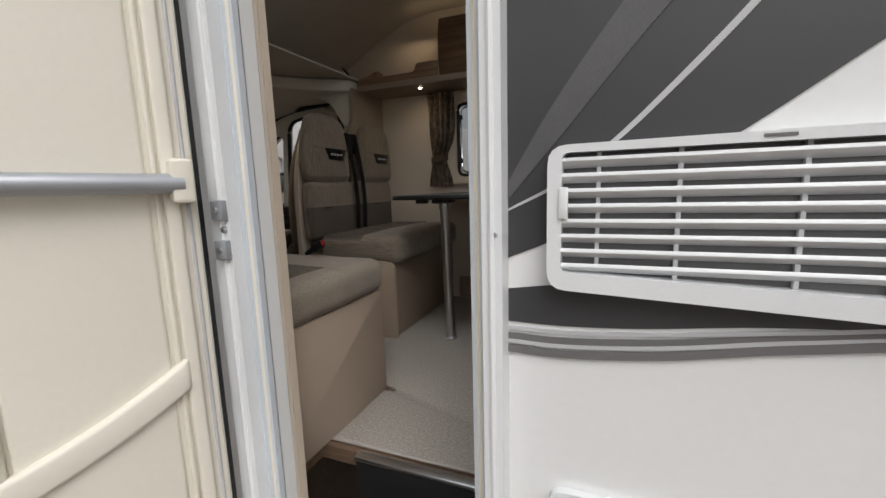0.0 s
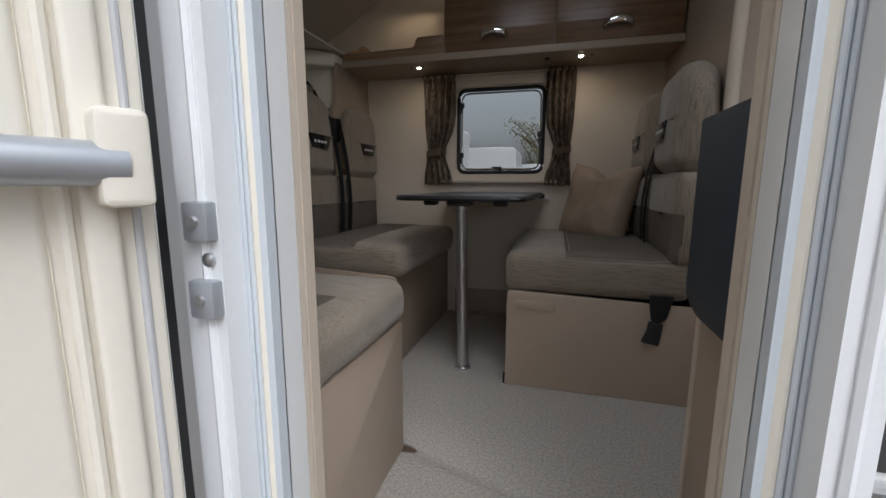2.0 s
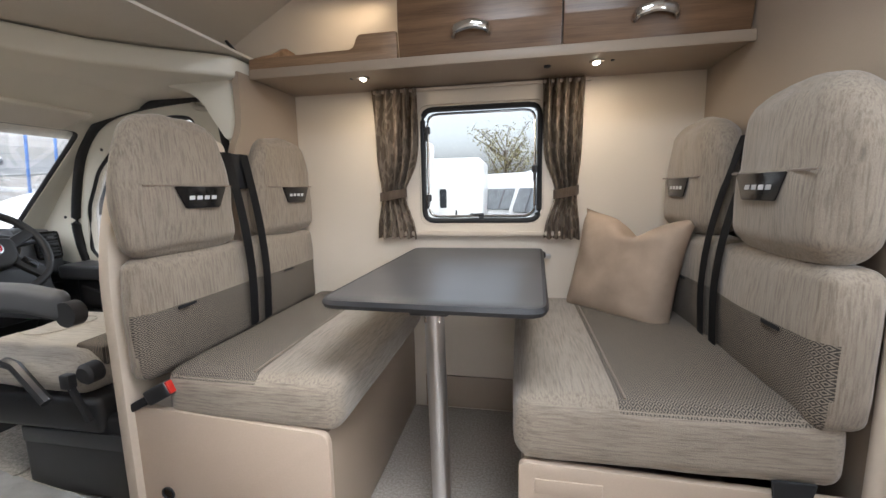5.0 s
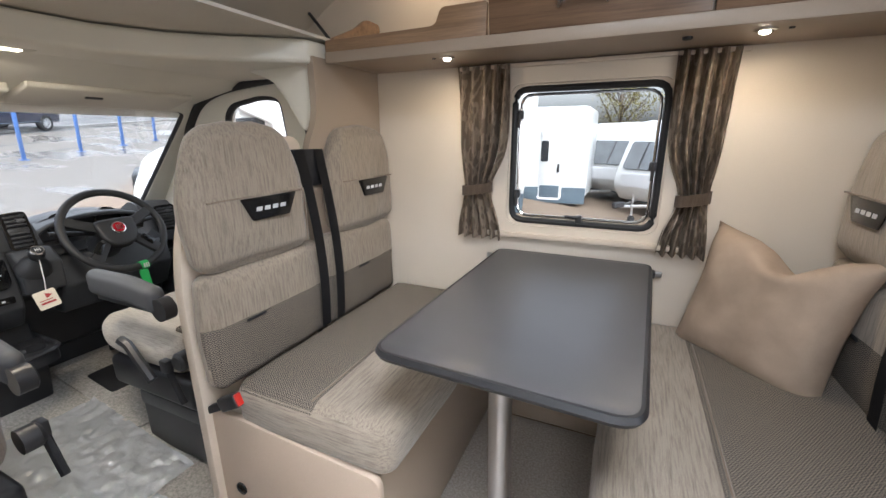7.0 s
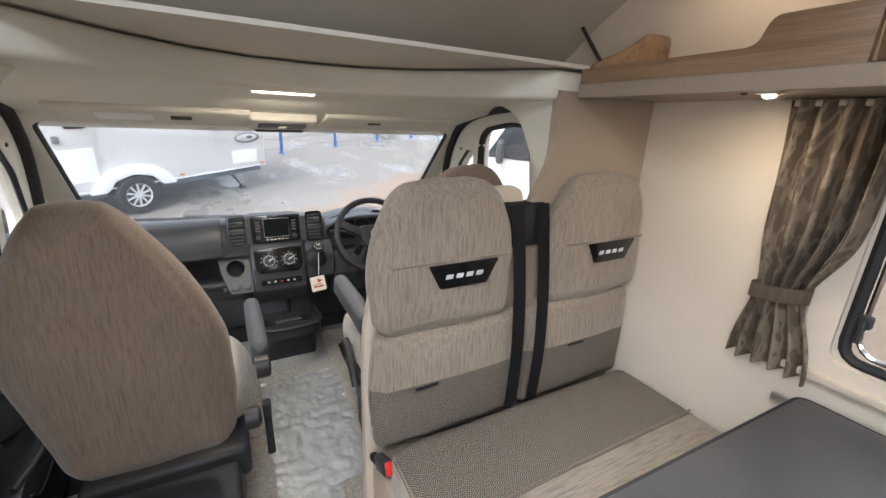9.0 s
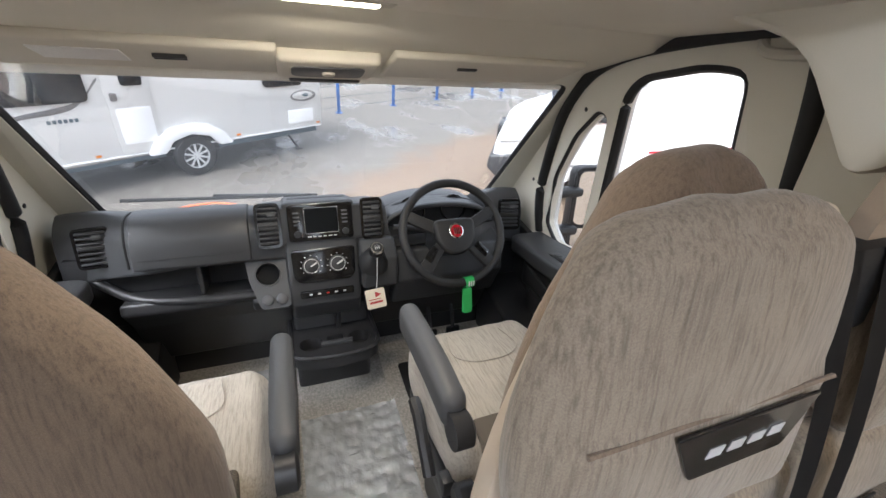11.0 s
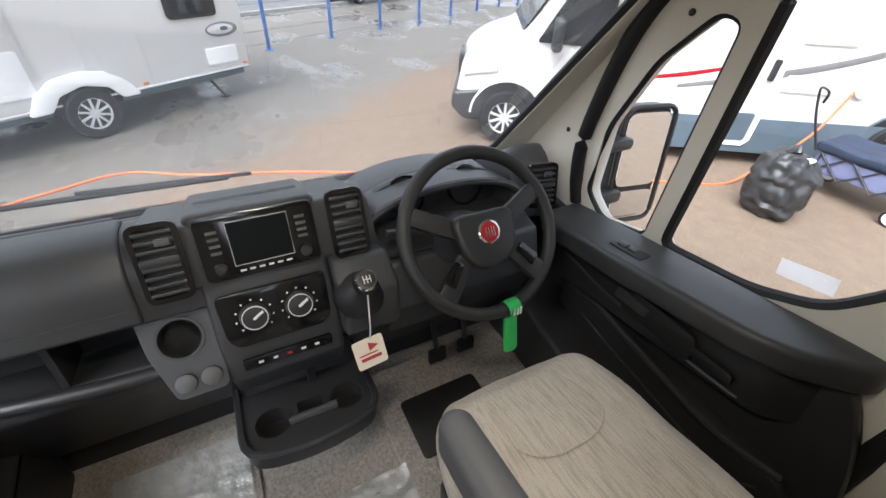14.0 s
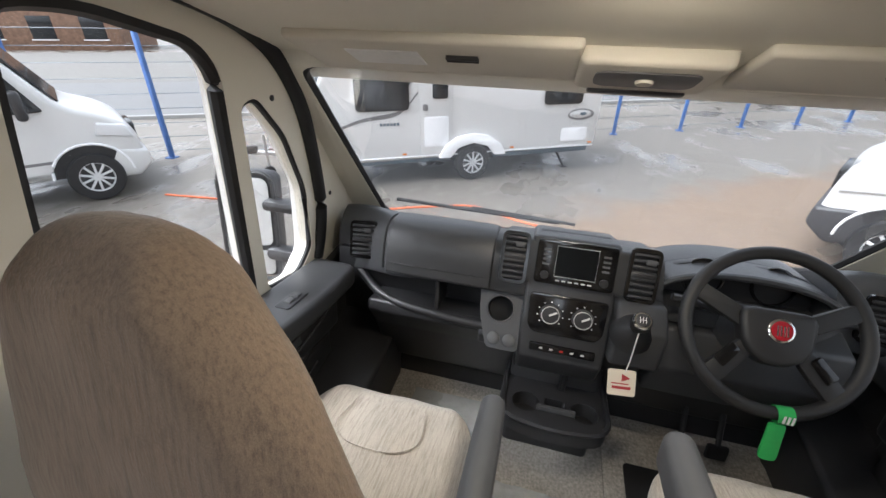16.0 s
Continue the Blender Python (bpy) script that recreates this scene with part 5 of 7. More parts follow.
def dash_loft():
    """The dash top as one moulding: it falls back at both ends and opens for the instruments."""
    prof = rounded([(-3.00, 1.66), (-2.86, 1.69), (-2.66, 1.775), (-2.55, 1.822), (-2.475, 1.822, 0.035), (-2.425, 1.765, 0.04), (-2.405, 1.655, 0.014), (-2.56, 1.648), (-3.00, 1.60)], 0.02, 5)
    ys = [CC + s * a for s in (-1, 1) for a in (0.90, 0.87, 0.82, 0.78, 0.74, 0.70, 0.66, 0.62, 0.58, 0.54, 0.50)] + [-0.3, 0.0, 0.2, 0.272, 0.284, 0.50, 0.70, 0.712]
    bm = bmesh.new()
    rings = []
    for y in sorted(ys):
        a = abs(y - CC)
        t = max(0.0, min(1.0, (a - 0.52) / 0.38))
        back = -0.17 * t * t * (3 - 2 * t)
        well = 0.28 < y < 0.705
        row = []
        for x, z in prof:
            k = max(0.0, min(1.0, (x + 2.93) / 0.45))
            zz = z - 0.035 * t * t * k - (0.075 * t if z < 1.67 else 0.0)
            if well:
                zz = min(zz, 1.70)
            row.append(bm.verts.new((x + back * k + 0.10 * (1 - k) * (a / 0.9) ** 2, y, zz)))
        rings.append(row)
    n = len(prof)
    for p, q in zip(rings, rings[1:]):
        for j in range(n):
            bm.faces.new((p[j], p[(j + 1) % n], q[(j + 1) % n], q[j]))
    for cap in (rings[0], rings[-1]):
        bm.faces.new(cap)
    bmesh.ops.recalc_face_normals(bm, faces=bm.faces)
    return bm


part("main_body", dash_loft(), "dash", dash)
part("end_seam", tube(spline([(-2.78, -0.50, 1.727), (-2.68, -0.545, 1.768), (-2.56, -0.572, 1.818), (-2.48, -0.580, 1.815), (-2.435, -0.580, 1.76), (-2.418, -0.580, 1.67)], 5), 0.004, 6), "rubber", dash, "dark seam beside the glovebox")
part("lower_shell", yprism([(-2.93, 1.54), (-2.56, 1.52), (-2.44, 1.53), (-2.43, 1.49), (-2.50, 1.40), (-2.62, 1.18), (-2.93, 1.0)], CC - 0.72, CC + 0.72, 0.02), "dash_black", dash)
part("shelf_lip", tube(spline([(-2.60, CC - 0.84, 1.60), (-2.55, CC - 0.78, 1.56), (-2.46, CC - 0.64, 1.53), (-2.425, CC - 0.4, 1.52), (-2.42, CC - 0.22, 1.52)], 5), 0.016, 10), "dash_black", dash, "rounded lip of the open shelf")
part("shelf_back", box(-2.60, -2.56, CC - 0.88, CC - 0.22, 1.52, 1.66), "dash_black", dash)
part("shelf_divider", box(-2.56, -2.44, CC - 0.47, CC - 0.455, 1.53, 1.66, 0.004), "dash_black", dash)
gl = part("glovebox_lid", yprism([(-2.56, 1.818), (-2.54, 1.832, 0.006), (-2.468, 1.832, 0.035), (-2.414, 1.768, 0.04), (-2.394, 1.665), (-2.43, 1.657)], -0.565, -0.215, 0.006), "dash", dash)
part("crease", tube([(-2.399, -0.55, 1.70), (-2.399, -0.23, 1.70)], 0.0015, 5), "dash_black", gl)
part("top_slot", box(-2.60, -2.585, -0.56, -0.24, 1.806, 1.815, 0.002), "dash_black", dash)
part("demister_slot", box(-2.76, -2.74, -0.62, -0.10, 1.735, 1.745, 0.002), "dash_black", dash)
part("demister_slot", box(-2.76, -2.74, 0.20, 0.75, 1.735, 1.745, 0.002), "dash_black", dash)


def air_vent(name_parent, m, w, h, rows):
    v = part("air_vent", slab([rect(-w / 2, w / 2, -h / 2, h / 2, 0.02), rect(-w / 2 + 0.010, w / 2 - 0.010, -h / 2 + 0.010, h / 2 - 0.010, 0.012)], XY, -0.004, 0.010), "gloss_black", name_parent, "black slatted air vent", m=m)
    part("recess", slab([rect(-w / 2 + 0.008, w / 2 - 0.008, -h / 2 + 0.008, h / 2 - 0.008, 0.01)], XY, -0.006, -0.003), "rubber", v, m=m)
    for k in range(rows):
        y = -h / 2 + 0.018 + (h - 0.036) * k / (rows - 1)
        part("slat", box(-w / 2 + 0.009, w / 2 - 0.009, y - 0.0035, y + 0.0035, 0.0, 0.012, 0.0015), "dash", v, m=m)
    part("cross_bar", box(-w / 2 + 0.008, w / 2 - 0.008, -0.006, 0.010, -0.001, 0.014, 0.003), "dash_black", v, m=m)
    part("tab", box(0.0, 0.026, h / 4 - 0.006, h / 4 + 0.010, 0.010, 0.018, 0.003), "grey_arm", v, m=m)


def face(x, y, z, tilt=16):
    """A frame whose z axis points back to the seats and y axis up."""
    return Matrix.Translation((x, y, z)) @ Matrix.Rotation(radians(90), 4, "Z") @ Matrix.Rotation(radians(90), 4, "X") @ Matrix.Rotation(radians(-tilt), 4, "X")


stack = part("centre_console", yprism([(-2.66, 1.815), (-2.50, 1.845), (-2.445, 1.85), (-2.395, 1.70), (-2.355, 1.60), (-2.345, 1.49), (-2.40, 1.40), (-2.60, 1.40)], -0.105, 0.150, 0.014), "dash", dash)
part("stack_wing", yprism([(-2.66, 1.80), (-2.50, 1.83), (-2.44, 1.835), (-2.40, 1.71), (-2.42, 1.70), (-2.6, 1.70)], -0.195, 0.255, 0.016), "dash", dash)
part("dash_tray_lid", yprism([(-2.69, 1.77), (-2.67, 1.803), (-2.53, 1.845), (-2.515, 1.835)], -0.085, 0.13, 0.006), "dash", dash)
part("cup_wing", yprism([(-2.60, 1.64), (-2.50, 1.63), (-2.405, 1.49), (-2.42, 1.45), (-2.60, 1.42)], -0.238, -0.10, 0.010), "dash_black", dash)
air_vent(dash, face(-2.404, -0.150, 1.785, 14), 0.082, 0.155, 8)
air_vent(dash, face(-2.404, 0.207, 1.785, 14), 0.082, 0.155, 8)
air_vent(dash, face(-2.525, CC - 0.765, 1.715, 6) @ Matrix.Rotation(radians(14), 4, "Y"), 0.10, 0.14, 7)
air_vent(dash, face(-2.500, CC + 0.780, 1.720, 6) @ Matrix.Rotation(radians(-14), 4, "Y"), 0.10, 0.14, 7)

rm = face(-2.405, 0.025, 1.787, 14)
radio = part("radio", prism(rect(-0.112, 0.112, -0.066, 0.066, 0.014), XY, -0.004, 0.008, 0.003), "gloss_black", dash, "gloss black radio with a blank screen", m=rm)
part("screen", prism(rect(-0.055, 0.058, -0.038, 0.048, 0.002), XY, 0.008, 0.0095), "screen", radio, m=rm)
part("screen_border", tube([rm @ Vector((u, v, 0.0098)) for u, v in rect(-0.056, 0.059, -0.040, 0.050)], 0.0009, 5, True), "white_ink", radio, "thin pale line round the screen")
for u in (-0.083, 0.083):
    part("knob", lathe([(0.012, 0.006), (0.012, 0.016), (0.009, 0.019)], rm @ Matrix.Translation((u, -0.040, 0)), 16), "dash_black", radio)
    for k in range(4):
        part("button_mark", box(u - 0.010, u + 0.010, -0.010 + 0.014 * k, -0.004 + 0.014 * k, 0.0078, 0.0088), "grey_arm", radio, m=rm)
for k in range(6):
    part("button_mark", box(-0.05 + 0.018 * k, -0.039 + 0.018 * k, -0.054, -0.050, 0.0078, 0.0088), "white_ink", radio, m=rm)

hm = face(-2.368, 0.023, 1.640, 16)
heat = part("heater_panel", prism(rounded([(-0.112, 0.055), (0.112, 0.055), (0.108, -0.045), (0.09, -0.066), (-0.09, -0.066), (-0.108, -0.045)], 0.014), XY, -0.002, 0.008, 0.003), "gloss_black", dash, "black heater panel with two dials", m=hm)
for u in (-0.046, 0.046):
    km = hm @ Matrix.Translation((u, -0.004, 0.008))
    kn = part("dial", lathe([(0.031, 0), (0.029, 0.010), (0.024, 0.012)], km, 28), "dash_black", heat, m=None)
    part("dial_ring", lathe([(0.0260, 0.0105), (0.0260, 0.013), (0.0242, 0.013), (0.0242, 0.0105)], km, 28, ring=True), "white_ink", kn, "pale ring")
    part("dial_bar", box(-0.0026, 0.0026, -0.004, 0.021, 0.010, 0.018, 0.002), "white_ink", kn, m=km @ Matrix.Rotation(radians(-60), 4, "Z"))
    for k in range(9):
        a = radians(-40 + 32.5 * k)
        part("tick", box(-0.0018, 0.0018, -0.0018, 0.0018, 0, 0.0012), "white_ink", heat, m=km @ Matrix.Translation((0.037 * math.cos(a), 0.037 * math.sin(a), -0.0005)))
sw = face(-2.338, 0.025, 1.535, 4)
row = part("switch_bar", prism(rect(-0.095, 0.095, -0.013, 0.013, 0.005), XY, -0.004, 0.006, 0.002), "gloss_black", dash, "gloss black switch row", m=sw)
for k in range(5):
    part("switch_mark", box(-0.065 + 0.03 * k, -0.055 + 0.03 * k, -0.003, 0.003, 0.006, 0.0068), "red_btn" if k == 2 else "white_ink", row, m=sw)
cum = face(-2.405, -0.172, 1.602, 33)
part("cup_face", slab([rounded([(-0.030, -0.125), (0.068, -0.125), (0.068, 0.075), (-0.074, 0.075), (-0.064, -0.02)], 0.016), rim(28, 0, 0, 0.043, 0.043)], lambda u, v, w: cum @ Vector((u, v, w)), -0.060, 0.0), "dash", dash, "moulded face round the cup holder")
cup = part("cup_holder", lathe([(0.046, -0.004), (0.046, 0.006), (0.040, 0.006), (0.038, -0.004)], cum, 24, ring=True), "dash_black", dash, "round cup holder beside the stack")
part("well", lathe([(0.043, -0.056), (0.001, -0.056)], cum, 24), "rubber", cup)
for u in (-0.180, -0.132):
    part("power_socket", lathe([(0.020, 0), (0.020, 0.012), (0.014, 0.016)], face(-2.352, u, 1.525, 33), 18), "grey_arm", dash, "round grey power socket cap")

lowcon = thing("cup_console", (-2.3, 0.03, FL), "black plastic floor console with two cup wells", "console")
lo_out = rounded([(-2.50, -0.13, 0.03), (-2.19, -0.13, 0.06), (-2.16, 0.03, 0.1), (-2.19, 0.20, 0.06), (-2.50, 0.20, 0.03)], 0.04)
part("tub", slab([lo_out, rim(18, -2.265, -0.055, 0.045, 0.045), rim(18, -2.265, 0.13, 0.045, 0.045), rect(-2.30, -2.235, 0.005, 0.07, 0.01)], XY, 1.285, 1.34), "dash_black", lowcon)
part("rim", tube([(u, v, 1.34) for u, v in lo_out], 0.010, 6, True), "dash_black", lowcon)
part("well_floor", slab([rounded([(-2.48, -0.11), (-2.20, -0.11), (-2.20, 0.18), (-2.48, 0.18)], 0.03)], XY, 1.278, 1.288), "rubber", lowcon)
part("divider", tube([(-2.245, -0.02, 1.345), (-2.245, 0.10, 1.345)], 0.011, 8), "dash", lowcon)
part("tunnel", yprism([(-2.9, 1.42), (-2.40, 1.42), (-2.36, 1.25), (-2.33, 1.20), (-2.40, FL - 0.005), (-2.9, FL - 0.005)], -0.12, 0.19, 0.02), "dash_black", lowcon)
part("lever", tube([(-2.36, 0.06, 1.33), (-2.35, 0.06, 1.42)], 0.012, 8), "dash_black", lowcon)

gear = thing("gear_lever", (-2.29, 0.20, 1.60), "gear lever with chrome-ringed knob and leather gaiter", "gear lever")
part("housing", yprism([(-2.50, 1.70), (-2.37, 1.715), (-2.30, 1.66), (-2.31, 1.54), (-2.50, 1.5)], 0.150, 0.285, 0.014), "dash", gear)
gaxis = axis_m((-2.315, 0.195, 1.655), (0.62, 0.0, 0.72))
part("gaiter", lathe([(0.058, -0.02), (0.050, 0.006), (0.032, 0.028), (0.018, 0.045)], gaxis, 18), "rim_black", gear)
kb = part("knob", lathe([(0.012, 0.04), (0.022, 0.055), (0.027, 0.075), (0.024, 0.092), (0.014, 0.098)], gaxis, 20), "rim_black", gear)
part("knob_ring", lathe([(0.0245, 0.0905), (0.021, 0.0965), (0.018, 0.0965), (0.0215, 0.0905)], gaxis, 20, ring=True), "chrome", kb, "chrome ring")
part("gear_mark", box(-0.008, 0.008, -0.0008, 0.0008, 0.0975, 0.0988), "white_ink", kb, m=gaxis)
for u in (-0.007, 0.0, 0.007):
    part("gear_mark", box(u - 0.0008, u + 0.0008, -0.008, 0.008, 0.0975, 0.0988), "white_ink", kb, m=gaxis)
tagc = thing("hanging_tag", (-2.262, 0.187, 1.50), "cream dealer tag hanging on a white string", "tag")
tgm = Matrix.Translation((-2.262, 0.187, 1.522)) @ Matrix.Rotation(radians(6), 4, "X") @ Matrix.Rotation(radians(-14), 4, "Y")
card = part("card", prism(rect(-0.036, 0.036, -0.037, 0.037, 0.008), YZ, -0.001, 0.001), "card", tagc, m=tgm)
part("string", tube([(-2.262, 0.190, 1.558), (-2.256, 0.192, 1.60), (-2.258, 0.195, 1.69)], 0.0018, 5), "white_ink", tagc)
part("print_bar", box(0.001, 0.0018, -0.024, 0.024, -0.018, -0.010), "card_ink", card, m=tgm)
part("print_flag", slab([[(0.0, 0.004), (0.022, 0.014), (0.0, 0.026)]], YZ, 0.001, 0.0018), "card_ink", card, m=tgm)
part("print_line", box(0.001, 0.0018, -0.026, 0.018, -0.004, -0.001), "card_ink", card, m=tgm)

# instrument hood and steering wheel
HOOD_C, HOOD_Z = 0.495, 1.735
arch = lambda rx, rz: rim(25, HOOD_C, HOOD_Z, rx, rz, 0, 180)
hood = part("instrument_hood", prism(arch(0.235, 0.078) + [(HOOD_C - 0.235, 1.69), (HOOD_C + 0.235, 1.69)], YZ, -2.70, -2.56, 0.012, 3), "dash", dash)
part("hood_visor", slab([arch(0.235, 0.078) + arch(0.215, 0.061)[::-1]], YZ, -2.562, -2.45), "dash", hood)
part("visor_lip", tube([(-2.45, u, v) for u, v in arch(0.225, 0.0695)], 0.0105, 8), "dash", hood)
clu = part("instrument_panel", prism(rounded([(0.29, 1.695), (0.70, 1.695), (0.68, 1.79), (0.60, 1.812), (0.39, 1.812), (0.31, 1.79)], 0.03), YZ, -2.56, -2.528, 0.006), "dash_black", dash)
for y in (0.40, 0.585):
    part("gauge", lathe([(0.058, 0), (0.058, 0.010), (0.052, 0.012), (0.051, 0.004)], axis_m((-2.532, y, 1.76), (1, 0, 0.2)), 26, ring=True), "gloss_black", clu)
part("knee_panel", yprism([(-2.52, 1.69), (-2.40, 1.64), (-2.37, 1.52), (-2.45, 1.38), (-2.60, 1.38)], 0.29, CC + 0.70, 0.016), "dash", dash)

wheel = thing("steering_wheel", (-2.29, 0.492, 1.76), "black leather steering wheel with a round red and chrome emblem", "steering wheel")
wax = Vector((0.86, 0.0, 0.51)).normalized()
WC = Vector((-2.305, 0.492, 1.762))
wm = Matrix.Translation(WC) @ Matrix(((0, -wax.z, wax.x), (1, 0, 0), (0, wax.x, wax.z))).to_4x4()
R = 0.196
part("rim", tube([wm @ Vector((R * math.cos(a), R * math.sin(a) * 0.98, 0.0)) for a in [2 * math.pi * k / 48 for k in range(48)]], 0.0165, 10, True), "rim_black", wheel)
part("hub", prism(rounded([(-0.086, 0.050, 0.035), (0.086, 0.050, 0.035), (0.072, -0.05, 0.03), (0.03, -0.085, 0.03), (-0.03, -0.085, 0.03), (-0.072, -0.05, 0.03)], 0.03, 5), XY, -0.03, 0.028, 0.014, 3), "rim_black", wheel, m=wm)
em = part("emblem", lathe([(0.0285, 0.026), (0.0285, 0.032), (0.025, 0.034)], wm, 30), "chrome", wheel, "round chrome-edged red emblem")
part("emblem_field", lathe([(0.0235, 0.034), (0.0225, 0.0355)], wm, 28), "red", em)
for u in (-0.010, -0.003, 0.004, 0.011):
    part("emblem_bar", box(u - 0.0016, u + 0.0016, -0.013, 0.011, 0.0355, 0.0368), "chrome", em, m=wm)
for sgn in (-1, 1):
    part("spoke", prism(rounded([(sgn * 0.05, 0.035), (sgn * 0.186, 0.105), (sgn * 0.19, 0.06), (sgn * 0.06, -0.01)][::sgn], 0.008), XY, -0.014, 0.010, 0.005), "rim_black", wheel, m=wm)
    sp = part("spoke", prism(rounded([(sgn * 0.035, -0.05), (sgn * 0.07, -0.03), (sgn * 0.155, -0.115), (sgn * 0.115, -0.15)][::sgn], 0.008), XY, -0.014, 0.010, 0.005), "rim_black", wheel, m=wm)
    part("button_pad", prism(rounded([(sgn * 0.072, -0.060), (sgn * 0.092, -0.042), (sgn * 0.132, -0.086), (sgn * 0.108, -0.108)][::sgn], 0.006), XY, 0.009, 0.015, 0.002), "gloss_black", sp, m=wm)
col = thing("steering_column", (-2.40, 0.492, 1.62), "charcoal steering column shroud with two stalks", "steering column")
part("shroud", lathe([(0.075, -0.20), (0.068, -0.10), (0.055, -0.045)], wm, 20), "dash", col)
for sgn in (-1, 1):
    part("stalk", tube([wm @ Vector((sgn * 0.05, 0.02, -0.06)), wm @ Vector((sgn * 0.16, 0.045, -0.055)), wm @ Vector((sgn * 0.215, 0.05, -0.05))], 0.010, 8), "dash_black", col)
fob = thing("green_wheel_tag", (-2.15, 0.50, 1.44), "bright green plastic seal tag looped on the wheel", "tag")
loop_c = wm @ Vector((0.03, -R * 0.98, 0))
part("loop", lathe([(0.0185, -0.017), (0.0215, -0.017), (0.0215, 0.017), (0.0185, 0.017)], axis_m(loop_c, (0.0, 1.0, 0.08)), 18, ring=True), "green", fob)
part("tail", prism(rounded([(-0.018, 0.0), (0.018, 0.0), (0.020, -0.10, 0.015), (-0.020, -0.10, 0.015)], 0.006), YZ, -0.004, 0.004, 0.002), "green", fob, m=Matrix.Translation((loop_c.x + 0.012, loop_c.y - 0.01, loop_c.z - 0.018)) @ Matrix.Rotation(radians(-8), 4, "Y"))
for k in range(3):
    part("chevron", box(-0.010 + 0.009 * k, -0.006 + 0.009 * k, -0.003, 0.0, -0.010, 0.010), "white_ink", fob, m=Matrix.Translation(loop_c + Vector((0.0225, 0, 0.004))) @ Matrix.Rotation(radians(90), 4, "Z"))

# the whole dash assembly stands a little further forward
for group_obs, shift in (((dash, gear, tagc), (-0.068, -0.008, 0.008)), ((wheel, col, fob), (-0.052, -0.006, -0.012)), ((lowcon,), (-0.165, -0.004, -0.030))):
    for ob in group_obs:
        ob.matrix_basis = Matrix.Translation(shift) @ ob.matrix_basis

# cab doors' inner trim
for sgn, side in ((1, "offside"), (-1, "nearside")):
    yy = lambda k: CC + sgn * k
    dt = thing("cab_door_trim", (-2.1, yy(0.93), FL), "black cab door trim with armrest ledge and window switches", "door trim", "cab doors")
    def cy(bm_y0, bm_y1):
        return sorted((yy(bm_y0), yy(bm_y1)))
    a, b = cy(0.925, 0.968)
    part("panel", prism(rounded([(-2.62, FL + 0.02), (-1.62, FL + 0.02), (-1.69, 1.40, 0.1), (-1.77, 1.585, 0.1), (-2.56, 1.60)], 0.03), XZ, a, b, 0.01), "dash_black", dt)
    top = rounded([(-2.60, yy(0.80), 0.06), (-2.30, yy(0.795), 0.06), (-1.86, yy(0.82), 0.08), (-1.73, yy(0.93), 0.03), (-1.73, yy(0.985), 0.0), (-2.60, yy(0.985), 0.0)], 0.03)
    part("ledge", prism(top, XY, 1.545, 1.618, 0.018, 4), "dash", dt)
    part("ledge_underside", prism(rounded([(-2.55, yy(0.86)), (-1.86, yy(0.87)), (-1.77, yy(0.95)), (-2.55, yy(0.96))], 0.03), XY, 1.38, 1.54, 0.02, 3), "dash_black", dt)
    part("pull_recess", prism(rounded([(-2.25, 1.44), (-2.02, 1.42), (-2.02, 1.50), (-2.22, 1.525)], 0.02), XZ, *cy(0.845, 0.862), 0.006), "rubber", dt)
    part("pocket_edge", tube(spline([(-2.5, yy(0.90), 1.40), (-2.2, yy(0.87), 1.34), (-1.93, yy(0.87), 1.27), (-1.76, yy(0.90), 1.25)], 5), 0.010, 8), "dash", dt)
    part("pocket", prism(rounded([(-2.55, 1.0), (-1.70, 1.0), (-1.74, 1.24), (-2.5, 1.38)], 0.04), XZ, *cy(0.88, 0.93), 0.012), "dash_black", dt)
    part("release_lever", prism(rounded([(-2.27, 1.475), (-2.16, 1.465), (-2.15, 1.495), (-2.26, 1.515)], 0.012), XZ, *cy(0.838, 0.850), 0.004), "dash", dt)
    part("trim_line", tube(spline([(-2.50, yy(0.855), 1.50), (-2.30, yy(0.850), 1.455), (-2.05, yy(0.852), 1.425), (-1.90, yy(0.862), 1.41)], 5), 0.005, 6), "dash", dt)
    part("grab_slot", prism(rounded([(-2.10, 1.455), (-1.92, 1.435), (-1.92, 1.465), (-2.10, 1.488)], 0.012), XZ, *cy(0.846, 0.858), 0.004), "rubber", dt)
    part("pocket_panel", tube(spline([(-2.40, yy(0.875), 1.30), (-2.1, yy(0.872), 1.22), (-1.86, yy(0.874), 1.16), (-1.78, yy(0.876), 1.20)], 5), 0.004, 6), "dash", dt)
    swp = part("switch_plate", prism(rect(-2.335, -2.225, *cy(0.845, 0.895), 0.01), XY, 1.617, 1.622, 0.002), "dash_black", dt)
    for k in range(2):
        part("switch", box(-2.315 + 0.035 * k, -2.288 + 0.035 * k, *cy(0.858, 0.88), 1.620, 1.628, 0.002), "grey_arm", swp)
    a, b = cy(0.935, 0.966)
    part("kick_panel", prism(rounded([(-2.94, FL), (-2.60, FL), (-2.58, 1.58), (-2.94, 1.66)], 0.01), XZ, a, b, 0.004), "dash_black", dt)
    # outside mirror
    mi = thing("door_mirror", (-2.62, yy(1.31), 1.46), "black door mirror with two glasses on an arm", "mirror", "door mirrors")
    mm = Matrix.Translation((-2.60, yy(1.262), 1.70)) @ Matrix.Rotation(radians(-sgn * 12), 4, "Z")
    hs_out = rounded([(-0.105, -0.22, 0.05), (0.105, -0.22, 0.05), (0.105, 0.215, 0.05), (-0.105, 0.215, 0.05)], 0.05, 6)
    part("housing", prism(hs_out, YZ, -0.10, 0.0, 0.03, 3), "dash_black", mi, m=mm)
